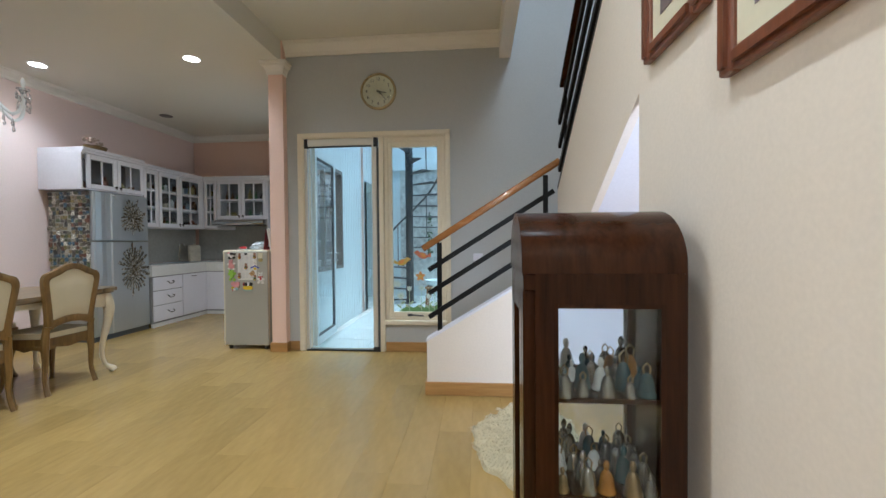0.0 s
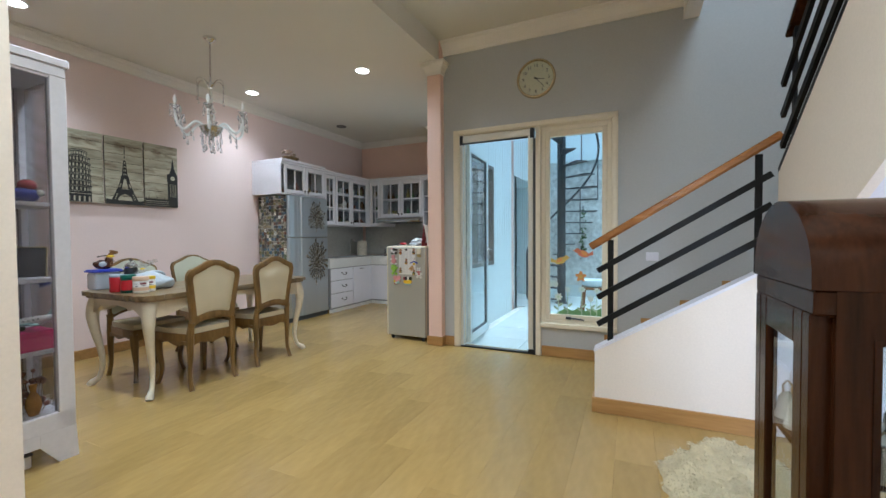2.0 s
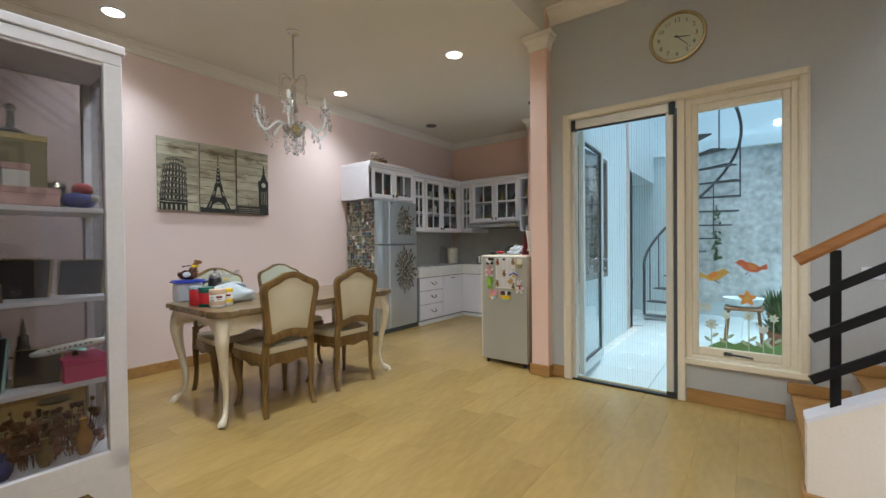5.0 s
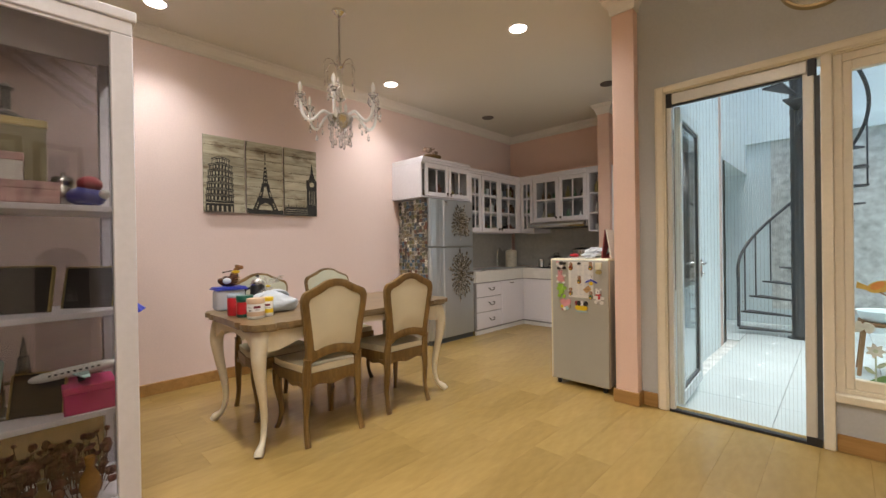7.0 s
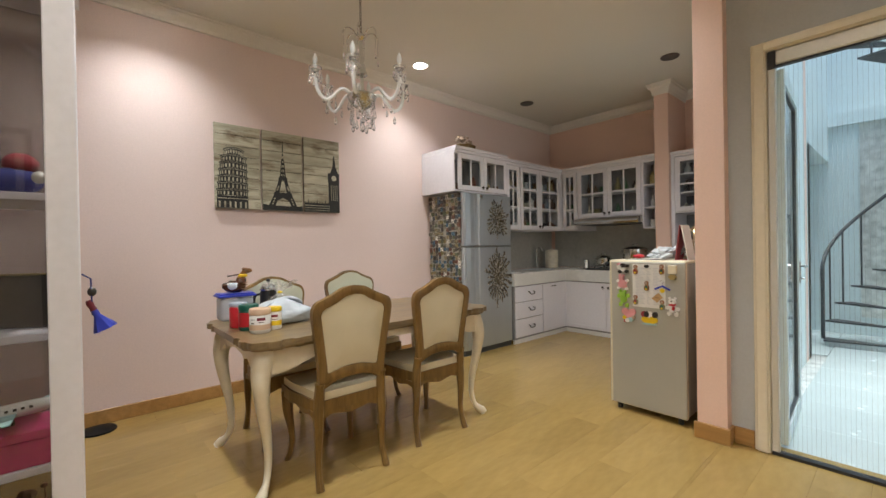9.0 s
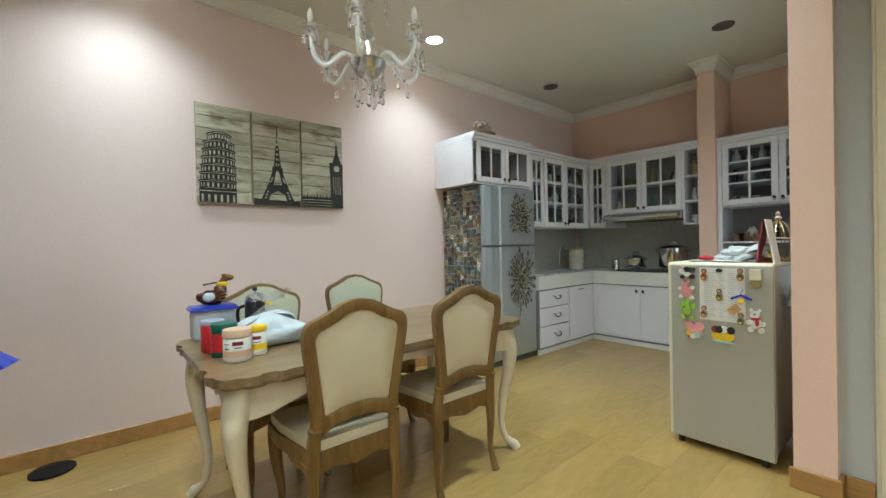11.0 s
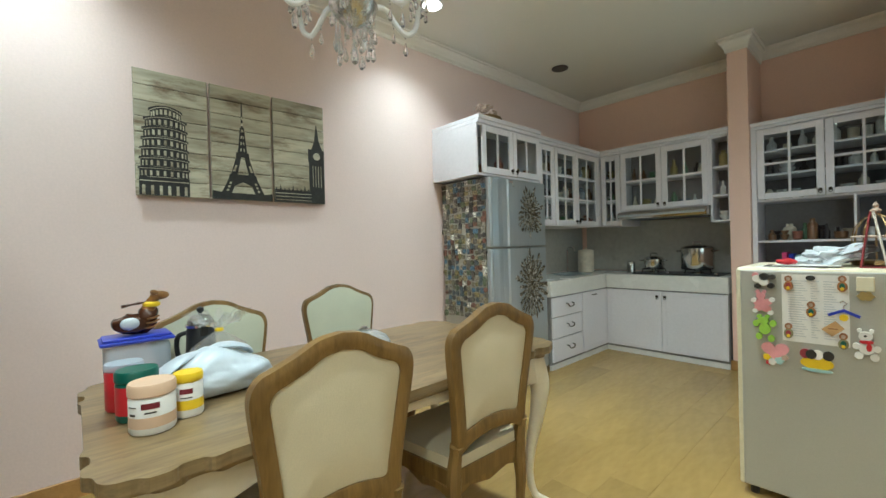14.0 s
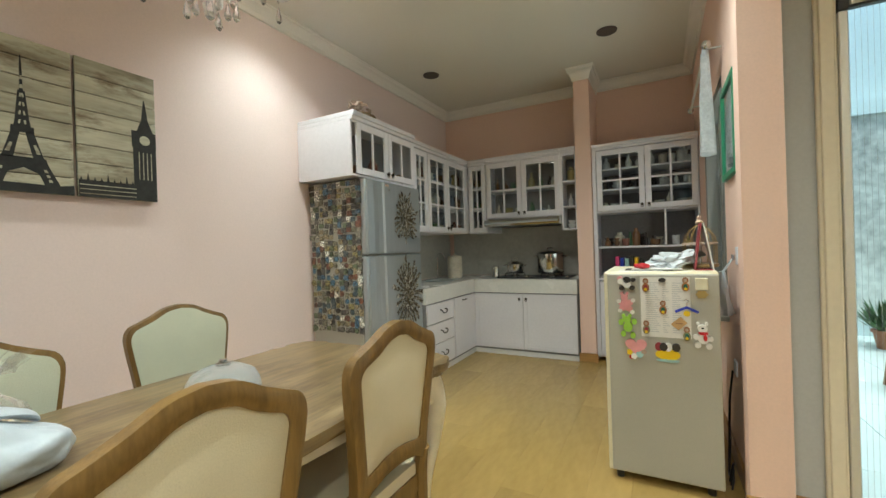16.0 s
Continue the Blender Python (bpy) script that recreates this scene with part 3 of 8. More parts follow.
def bird_sticker(cx, cz, face, m_body, m_wing, s=1.0):
    """A small flat bird; face is 1 or -1."""
    t = thing("bird_sticker", "printed bird sticker on the window pane", "sticker", (cx, 4.288, cz), "window stickers")
    part("body", prism(ring_outline(cx, cz, 0.062 * s, 0.036 * s, 20, 0, 5, 0.35 * face), 4.2895, 4.2915, "y"), m_body, t)
    part("head", prism(ring_outline(cx + 0.058 * face * s, cz + 0.034 * s, 0.028 * s, 0.026 * s), 4.2885, 4.2895, "y"), m_body, t)
    part("tail", prism([(cx - 0.05 * face * s, cz), (cx - 0.10 * face * s, cz + 0.03 * s), (cx - 0.105 * face * s, cz - 0.012 * s), (cx - 0.05 * face * s, cz - 0.025 * s)], 4.2885, 4.2895, "y"), m_body, t)
    part("wing", prism(ring_outline(cx - 0.012 * face * s, cz + 0.005, 0.036 * s, 0.02 * s, 14, 0, 5, 0.6 * face), 4.287, 4.2884, "y"), m_wing, t)
    part("beak", prism([(cx + 0.084 * face * s, cz + 0.045 * s), (cx + 0.104 * face * s, cz + 0.034 * s), (cx + 0.084 * face * s, cz + 0.025 * s)], 4.2885, 4.2895, "y"), m_wing, t)
    part("foot", prism([(cx, cz - 0.03 * s), (cx + 0.035 * face * s, cz - 0.055 * s), (cx + 0.03 * face * s, cz - 0.06 * s), (cx - 0.005, cz - 0.036 * s)], 4.2885, 4.2895, "y"), M_BRO, t)


bird_sticker(-0.755, 0.94, 1, M_YEL, M_ORA, 0.9)
bird_sticker(-0.545, 1.01, -1, M_RED, M_ORA, 0.9)
t = thing("flower_sticker", "orange printed flower sticker on the window pane", "sticker", (-0.565, 4.288, 0.79), "window stickers")
part("petals", prism(ring_outline(-0.565, 0.79, 0.042, 0.042, 40, 0.28, 5, 0.3), 4.2895, 4.2915, "y"), M_ORA, t)
part("flower_centre", prism(ring_outline(-0.565, 0.79, 0.016, 0.016), 4.287, 4.2893, "y"), M_YEL, t)
t = thing("butterfly_sticker", "milky white butterfly sticker on the pane", "sticker", (-0.82, 4.288, 0.71), "window stickers")
for dx in (-0.02, 0.02):
    part("wing", prism(ring_outline(-0.82 + dx, 0.71, 0.022, 0.032, 16, 0.12, 3, dx * 12), 4.2895, 4.2915, "y"), M_MILK, t)
t = thing("garden_sticker", "milky white and green garden sticker along the pane's foot", "sticker", (-0.62, 4.288, 0.42), "window stickers")
M_GRASSF = flat("grass_green_film", (0.20, 0.40, 0.16))
part("grass_strip", prism([(-0.80, 0.417), (-0.378, 0.417), (-0.378, 0.50), (-0.42, 0.47), (-0.46, 0.495), (-0.52, 0.46), (-0.58, 0.49), (-0.64, 0.455), (-0.70, 0.48), (-0.76, 0.445)], 4.2905, 4.2915, "y"), M_GRASSF, t, "translucent green grass")
for i, (px, pz, r) in enumerate(((-0.775, 0.585, 0.042), (-0.685, 0.655, 0.036), (-0.555, 0.665, 0.036), (-0.475, 0.575, 0.040), (-0.42, 0.66, 0.03))):
    part("stem", prism([(px - 0.004, 0.418), (px + 0.004, 0.418), (px + 0.003, pz), (px - 0.003, pz)], 4.2896, 4.2904, "y"), M_LEAF, t)
    for sg, dz in ((-1, 0.05), (1, 0.085)):
        part("leaf", prism(ring_outline(px + sg * 0.024, 0.425 + dz, 0.026, 0.011, 16, 0, 5, sg * 0.7), 4.2888, 4.2895, "y"), M_LEAF, t)
    if i % 2 == 0:
        part("blossom", prism(ring_outline(px, pz, r * 0.82, r * 0.82, 42, 0.24, 7, i), 4.2880, 4.2887, "y"), M_MILK, t, "milky white daisy")
        part("blossom_eye", prism(ring_outline(px, pz, r * 0.25, r * 0.25), 4.2872, 4.2879, "y"), M_LEAF, t)
    else:
        part("blossom", prism([(px - r * 0.7, pz + r), (px - r * 0.3, pz + r * 0.5), (px, pz + r), (px + r * 0.3, pz + r * 0.5), (px + r * 0.7, pz + r), (px + r * 0.6, pz - r * 0.3), (px, pz - r * 0.7), (px - r * 0.6, pz - r * 0.3)], 4.2880, 4.2887, "y"), M_MILK, t, "milky white tulip")

# ---- courtyard ----
M_WINGREY = paint("grey_window_frame", (0.16, 0.15, 0.13), 0.5, 0.1, 40, 4, 0.05)
COURT = structure("ground", box((-3.2, 1.65, 4.4, 9.15, -0.25, -0.072)), M_CONC, "concrete bed under the courtyard tiles")
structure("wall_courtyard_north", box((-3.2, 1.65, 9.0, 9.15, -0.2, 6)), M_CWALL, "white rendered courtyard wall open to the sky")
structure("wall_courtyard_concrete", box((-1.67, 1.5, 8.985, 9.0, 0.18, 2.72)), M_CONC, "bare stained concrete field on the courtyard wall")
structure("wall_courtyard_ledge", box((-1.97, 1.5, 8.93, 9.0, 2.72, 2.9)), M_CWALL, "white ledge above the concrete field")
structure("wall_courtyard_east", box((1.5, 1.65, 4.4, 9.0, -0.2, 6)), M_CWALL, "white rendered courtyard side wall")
structure("wall_courtyard_alcove", box((-3.2, -3.05, 7.1, 9.0, -0.2, 2.6), (-3.05, -1.97, 7.15, 7.3, -0.2, 2.25)), M_CWALL, "white wall of the washing alcove")
structure("ceiling_alcove", box((-3.05, -1.97, 7.3, 9.0, 2.25, 6)), M_CWALL, "white slab above the washing alcove")
k = thing("laundry_sink", "white plastic laundry tub in the alcove", "sink", (-2.35, 8.2, -0.06))
part("basin", lathe([(0.10, -0.06), (0.11, 0.3), (0.19, 0.42), (0.2, 0.6), (0.18, 0.6), (0.16, 0.46), (0.02, 0.42)], 20, at=(-2.35, 8.2, 0)), M_CWALL, k, "", True)
part("drain_pipe", sweep(spline([(-2.3, 8.02, 0.38), (-2.22, 7.98, 0.25), (-2.28, 8.0, 0.1), (-2.15, 8.0, -0.05)]), 0.018), M_ALU, k, "", True)
kw = setting("window_2", "kitchen window with grey frame towards the courtyard")
part("window_frame", box((-2.12, -1.955, WY0, WY0 + 0.05, WZ0, WZ1), (-2.12, -1.955, WY1 - 0.05, WY1, WZ0, WZ1), (-2.12, -1.955, WY0 + 0.05, WY1 - 0.05, WZ1 - 0.05, WZ1), (-2.12, -1.955, WY0 + 0.05, WY1 - 0.05, WZ0, WZ0 + 0.05), (-2.08, -2.02, 5.38, 5.43, WZ0 + 0.05, WZ1 - 0.05), bevel=0.004), M_WINGREY, kw)
part("window_sill", box((-2.17, -2.12, WY0 - 0.04, WY1 + 0.04, WZ0 - 0.03, WZ0), bevel=0.004), M_CWALL, kw)
for y0, y1 in ((WY0 + 0.05, 5.38), (5.43, WY1 - 0.05)):
    pn = part("pane", box((-2.052, -2.048, y0, y1, WZ0 + 0.05, WZ1 - 0.05)), M_GLASS, kw)
    pn.visible_shadow = False

# spiral stair
SX, SY, SR = -1.304, 8.0, 0.64
sp = thing("spiral_stair", "dark grey iron spiral stair rising through the courtyard", "stairs", (SX, SY, -0.06))
part("pole", lathe([(0.12, -0.058), (0.12, -0.045), (0.074, -0.04), (0.074, 5.2)], 20, at=(SX, SY, 0)), M_IRON, sp, "", True)
rail = []
for i in range(17):
    a = math.pi - 0.335 * i
    z = 0.02 + 0.205 * i
    c, s = math.cos(a), math.sin(a)
    wedge = [(SX + r * math.cos(a + d), SY + r * math.sin(a + d)) for r, d in ((0.06, -0.3), (SR, -0.17), (SR, 0.17), (0.06, 0.3))]
    tr = part("tread", prism(wedge, z - 0.02, z, "z"), M_IRON, sp)
    part("collar", lathe([(0.079, z - 0.05), (0.079, z + 0.004)], 14, at=(SX, SY, 0)), M_IRON, tr, "", True)
    for d in (0.0,) if i < 3 or i % 3 == 0 else ():
        q = (SX + (SR - 0.01) * math.cos(a + d), SY + (SR - 0.01) * math.sin(a + d))
        part("baluster", sweep([(*q, z - 0.02), (*q, z + 0.86)], 0.009, 6), M_IRON, tr)
    rail.append((SX + SR * c, SY + SR * s, z + 0.87))
part("handrail", sweep(spline([(SX - SR, SY - 0.02, 0.02), (SX - SR, SY - 0.01, 0.6), *rail], 4), 0.02, 8), M_IRON, sp, "", True)

# stool with a tub, and potted plants
M_STOOL = wood("stool_wood", (0.30, 0.15, 0.06), (0.17, 0.08, 0.03), 0.5, 2, 12)
M_TERRA = paint("terracotta", (0.40, 0.17, 0.09), 0.7, 0.15, 40, 5, 0.1)
st = thing("wooden_stool", "brown wooden stool in the courtyard", "stool", (-0.62, 6.6, -0.06))
part("seat", box((-0.80, -0.44, 6.42, 6.78, 0.40, 0.435), bevel=0.008), M_STOOL, st)
for dx in (-1, 1):
    for dy in (-1, 1):
        part("leg", sweep([(-0.62 + dx * 0.18, 6.6 + dy * 0.18, -0.06), (-0.62 + dx * 0.14, 6.6 + dy * 0.14, 0.40)], 0.022, 4), M_STOOL, st)
tb = thing("plastic_tub", "white oval plastic tub on the stool", "tub", (-0.62, 6.6, 0.435))
part("tub_body", lathe([(0.14, 0.436), (0.17, 0.46), (0.19, 0.53), (0.2, 0.535), (0.18, 0.53), (0.15, 0.46)], 24, at=(-0.62, 6.6, 0)), M_CWALL, tb, "", True)
M_FOL = paint("green_foliage", (0.06, 0.13, 0.035), 0.5, 0.4, 30, 12, 0.1, per_object=0.3)


def pot_plant(x, y, z, h, spread, n, seed, m_pot=M_TERRA):
    rnd = random.Random(seed)
    t = thing("potted_plant", "green leafy plant in a clay pot in the courtyard", "plant", (x, y, z), "courtyard plants")
    part("pot", lathe([(0.09, z), (0.12, z + 0.18), (0.135, z + 0.18), (0.135, z + 0.21), (0.11, z + 0.2), (0.1, z + 0.17)], 18, at=(x, y, 0)), m_pot, t, "", True)
    bm = bmesh.new()
    for i in range(n):
        a, e = rnd.uniform(0, 2 * math.pi), rnd.uniform(0.2, 1.35)
        r = spread * rnd.uniform(0.4, 1)
        base = Vector((x + rnd.uniform(-0.05, 0.05), y + rnd.uniform(-0.05, 0.05), z + 0.18))
        way = Vector((math.cos(a) * math.cos(e), math.sin(a) * math.cos(e), math.sin(e)))
        side = way.cross(Vector((0, 0, 1))).normalized() * rnd.uniform(0.012, 0.03)
        mid, tip = base + way * r * 0.6 + Vector((0, 0, 0.02)), base + way * r - Vector((0, 0, 0.25 * r)) + Vector((0, 0, h * 0.4))
        v = [bm.verts.new(p) for p in (base - side * 0.2, base + side * 0.2, mid + side, tip, mid - side)]
        bm.faces.new(v)
    part("foliage", bm, M_FOL, t)


pot_plant(-0.25, 8.3, -0.06, 0.35, 0.42, 120, 3)
pot_plant(0.15, 8.0, -0.06, 0.30, 0.36, 100, 5)
pot_plant(-0.28, 6.75, -0.06, 0.3, 0.34, 90, 9)
bm = bmesh.new()
rnd = random.Random(4)
for i in range(60):
    z = rnd.uniform(0.9, 1.75)
    p = Vector((-1.02 + rnd.uniform(-0.04, 0.04), 8.93 + rnd.uniform(-0.03, 0.03), z))
    d = Vector((rnd.uniform(-1, 1), -0.6, rnd.uniform(-1, 0.2))).normalized() * 0.07
    s = d.cross(Vector((0, 1, 0))).normalized() * 0.022
    bm.faces.new([bm.verts.new(q) for q in (p, p + d * 0.5 + s, p + d, p + d * 0.5 - s)])
tv = thing("hanging_plant", "small trailing plant hung on the concrete wall", "plant", (-1.02, 8.98, 0.9))
part("foliage", bm, M_FOL, tv)
part("hook", sweep([(-1.02, 8.99, 1.8), (-1.02, 8.93, 1.8), (-1.02, 8.93, 1.72)], 0.008, 6), M_IRON, tv)

# ---- stair railings ----
lr = thing("stair_railing", "black steel stair railing with an orange wooden handrail", "railing", (0.14, 3.12, 0.45))
for x, z0, z1 in ((-0.25, 0.47, 1.15), (0.548, 0.95, 1.645)):
    part("post", box((x - 0.018, x + 0.018, 3.112, 3.128, z0, z1), bevel=0.002), M_BLACK, lr)
for za, zb in ((0.942, 1.525), (0.764, 1.349), (0.583, 1.178)):
    part("bar", sweep([(-0.33, 3.098, za), (0.605, 3.098, zb)], 0.026, 4, flat=(0.55, 1.0)), M_BLACK, lr)
sec = [(-0.028, -0.012), (-0.022, -0.026), (0.022, -0.026), (0.028, -0.012), (0.024, 0.014), (0.012, 0.024), (-0.012, 0.024), (-0.024, 0.014)]


def moulded_rail(p0, p1, name, material, owner):
    bm = bmesh.new()
    p0, p1 = Vector(p0), Vector(p1)
    way = (p1 - p0).normalized()
    side = way.cross(Vector((0, 0, 1))).normalized()
    up = side.cross(way)
    ends = [[bm.verts.new(p + side * u + up * v) for u, v in sec] for p in (p0, p1)]
    n = len(sec)
    bm.faces.new(ends[0])
    bm.faces.new(ends[1][::-1])
    for i in range(n):
        bm.faces.new((ends[0][i], ends[0][(i + 1) % n], ends[1][(i + 1) % n], ends[1][i]))
    part(name, bm, material, owner)


moulded_rail((-0.377, 3.12, 1.104), (0.65, 3.12, 1.748), "handrail", M_HAND, lr)
SL = 0.689
ur = thing("stair_railing", "black steel railing of the upper flight with dark handrail", "railing", (0.66, 2.0, 2.2))
for y in (2.95, 1.9, 0.95):
    z = 1.524 + SL * (3.083 - y)
    part("post", box((0.652, 0.668, y - 0.018, y + 0.018, z - 0.02, z + 0.66), bevel=0.002), M_BLACK, ur)
for dz in (0.13, 0.30, 0.47):
    part("bar", sweep([(0.640, 3.06, 1.54 + dz), (0.640, 0.7, 1.54 + dz + SL * 2.36)], 0.026, 4, flat=(0.55, 1.0)), M_BLACK, ur)
part("stringer", sweep([(0.645, 3.083, 1.535), (0.645, 0.56, 1.535 + SL * 2.523)], 0.03, 4, flat=(0.7, 1.0)), M_BLACK, ur)
moulded_rail((0.655, 3.0, 1.60 + 0.66), (0.655, 0.7, 1.60 + 0.66 + SL * 2.3), "handrail", M_MAHOG, ur)

# ---- on the grey wall ----
M_GOLD = paint("pale_gold_metal", (0.62, 0.50, 0.30), 0.25, 0.05, 40, 5, 0.02, 0.9)
M_FACE = paint("ivory_clock_face", (0.76, 0.68, 0.50), 0.4, 0.04, 40, 6, 0.02)
M_INK = paint("dark_ink", (0.05, 0.04, 0.03), 0.5, 0.1, 60, 5, 0.0)
CX, CZ, CR = -0.982, 2.728, 0.19


def letters(text, size, x, y, z, depth=0.0008):
    """A mesh of built-in letters, centred at the place, facing -y."""
    cu = bpy.data.curves.new("letters", "FONT")
    cu.body, cu.size, cu.extrude, cu.align_x, cu.align_y = text, size, depth, "CENTER", "CENTER"
    tmp = bpy.data.objects.new("letters", cu)
    scene.collection.objects.link(tmp)
    me = bpy.data.meshes.new_from_object(tmp.evaluated_get(bpy.context.evaluated_depsgraph_get()))
    bpy.data.objects.remove(tmp)
    bm = bmesh.new()
    bm.from_mesh(me)
    bmesh.ops.transform(bm, matrix=pose(x, y, z, 90, 0, 0), verts=bm.verts)
    return bm


ck = thing("wall_clock", "round wall clock with pale gold rim on the grey wall", "clock", (CX, 4.25, CZ - CR))
ringm = pose(CX, 4.249, CZ, 90, 0, 0)
part("rim", lathe([(CR - 0.025, 0), (CR, 0.0), (CR, 0.02), (CR - 0.008, 0.032), (CR - 0.018, 0.034), (CR - 0.025, 0.022)], 56, hollow=True), M_GOLD, ck, "pale gold rim", True, m=ringm)
part("face", lathe([(0.001, 0.010), (CR - 0.022, 0.010), (CR - 0.022, 0.014), (0.001, 0.014)], 48), M_FACE, ck, "ivory clock face", m=ringm)
for i in range(1, 13):
    a = radians(90 - 30 * i)
    part("numeral", letters(str(i), 0.044, CX + 0.125 * math.cos(a), 4.233, CZ + 0.125 * math.sin(a)), M_INK, ck)
for ang, ln, w in ((90 - 30 * 3.38, 0.085, 0.010), (90 - 6 * 23, 0.125, 0.007)):
    a = radians(ang)
    d, s = Vector((math.cos(a), math.sin(a))), Vector((-math.sin(a), math.cos(a)))
    o = Vector((CX, CZ))
    part("pointer", prism([tuple(o - d * 0.02 + s * w / 2), tuple(o + d * ln + s * w / 4), tuple(o + d * ln - s * w / 4), tuple(o - d * 0.02 - s * w / 2)], 4.228, 4.230, "y"), M_INK, ck, "black clock pointer")
part("pivot", lathe([(0.009, 0.02), (0.009, 0.024)], 12), M_INK, ck, m=ringm)
gl = part("crystal", lathe([(0.001, 0.0275), (CR - 0.03, 0.0275), (CR - 0.022, 0.023), (CR - 0.022, 0.0225), (CR - 0.03, 0.0265), (0.001, 0.0265)], 40), M_GLASS, ck, "clear clock glass", True, m=ringm)
gl.visible_shadow = False
sw = thing("light_switch", "white plastic double light switch on the grey wall", "switch", (0.045, 4.25, 0.955))
part("plate", box((-0.005, 0.095, 4.240, 4.25, 0.955, 1.03), bevel=0.003), M_WHITE, sw)
for x in (0.012, 0.05):
    part("rocker", box((x, x + 0.033, 4.235, 4.2405, 0.968, 1.018), bevel=0.002), M_WHITE, sw)

# ---- dark curio cabinet ----
cc = thing("curio_cabinet", "dark mahogany curio cabinet with arched top and glass panels", "cabinet", (0.352, 1.265, 0))
CX0, CX1, CY0, CY1 = 0.15, 0.557, 1.085, 1.445
arch = [(CY0, 1.085)] + [((CY0 + CY1) / 2 - 0.18 * math.cos(a) ** 1.0, 1.10 + 0.155 * math.sin(a)) for a in (math.pi * i / 20 for i in range(1, 20))] + [(CY1, 1.085)]
part("barrel_top", prism(arch, CX0 - 0.004, CX1, "x"), M_MAHOG, cc, "glossy rounded top", True)
part("plinth", box((CX0, CX1, CY0, CY1, 0, 0.10), bevel=0.006), M_MAHOG, cc)
part("floor_board", box((CX0 + 0.01, CX1 - 0.01, CY0 + 0.01, CY1 - 0.01, 0.10, 0.125)), M_MAHOG, cc)
part("head_board", box((CX0, CX1, CY0 + 0.002, CY1 - 0.002, 1.04, 1.084), bevel=0.003), M_MAHOG, cc)
for x0, x1 in ((CX0, CX0 + 0.035), (CX1 - 0.035, CX1)):
    for y0, y1 in ((CY0 + 0.02, CY0 + 0.055), (CY1 - 0.04, CY1)):
        part("post", box((x0, x1, y0, y1, 0.10, 1.04), bevel=0.003), M_MAHOG, cc)
door = part("door", box((CX0 + 0.03, 0.233, CY0, CY0 + 0.02, 0.11, 1.0845), (0.497, CX1, CY0, CY0 + 0.02, 0.11, 1.0845), (0.233, 0.497, CY0, CY0 + 0.02, 1.0, 1.0845), (0.233, 0.497, CY0, CY0 + 0.02, 0.11, 0.20)), M_MAHOG, cc)
pn = part("pane", box((0.233, 0.497, CY0 + 0.010, CY0 + 0.013, 0.20, 1.0)), M_DGLASS, door)
pn.visible_shadow = False
part("bead", box((0.228, 0.238, CY0 - 0.003, CY0 + 0.006, 0.195, 1.005), (0.492, 0.502, CY0 - 0.003, CY0 + 0.006, 0.195, 1.005), (0.238, 0.492, CY0 - 0.003, CY0 + 0.006, 0.995, 1.005)), M_MAHOG, door)
sd = part("side_panel", box((CX0, CX0 + 0.018, CY0 + 0.055, CY0 + 0.10, 0.125, 1.04), (CX0, CX0 + 0.018, CY1 - 0.085, CY1 - 0.04, 0.125, 1.04), (CX0, CX0 + 0.018, CY0 + 0.10, CY1 - 0.085, 0.97, 1.04), (CX0, CX0 + 0.018, CY0 + 0.10, CY1 - 0.085, 0.125, 0.2), bevel=0.003), M_MAHOG, cc)
pn = part("pane", box((CX0 + 0.008, CX0 + 0.011, CY0 + 0.10, CY1 - 0.085, 0.2, 0.97)), M_DGLASS, sd)
pn.visible_shadow = False
part("side_panel", box((CX1 - 0.02, CX1 - 0.004, CY0 + 0.055, CY1 - 0.04, 0.125, 1.04)), M_MAHOG, cc)
pn = part("back_pane", box((CX0 + 0.035, CX1 - 0.035, CY1 - 0.02, CY1 - 0.017, 0.125, 1.04)), M_DGLASS, cc)
pn.visible_shadow = False
for z in (0.735, 0.47):
    part("shelf", box((CX0 + 0.019, CX1 - 0.021, CY0 + 0.03, CY1 - 0.025, z, z + 0.014), bevel=0.002), M_MAHOG, cc)
cc.location.x += 0.012
cc.scale.z = 0.99
M_CHINA = paint("white_china", (0.78, 0.77, 0.72), 0.15, 0.06, 30, 8, 0.0)
M_TEAL = paint("teal_glaze", (0.04, 0.09, 0.10), 0.2, 0.3, 40, 12, 0.0)
M_AMBER = paint("amber_glaze", (0.42, 0.19, 0.04), 0.25, 0.3, 40, 12, 0.0)
M_BRASS = paint("old_brass", (0.36, 0.26, 0.13), 0.3, 0.3, 40, 12, 0.05, 0.9)
M_PEWTER = paint("old_pewter", (0.34, 0.33, 0.30), 0.22, 0.3, 40, 12, 0.05, 0.8)
rnd = random.Random(11)
BELLS = [("white china", M_CHINA), ("teal glazed", M_TEAL), ("amber glazed", M_AMBER), ("old brass", M_BRASS), ("dull pewter", M_PEWTER)]
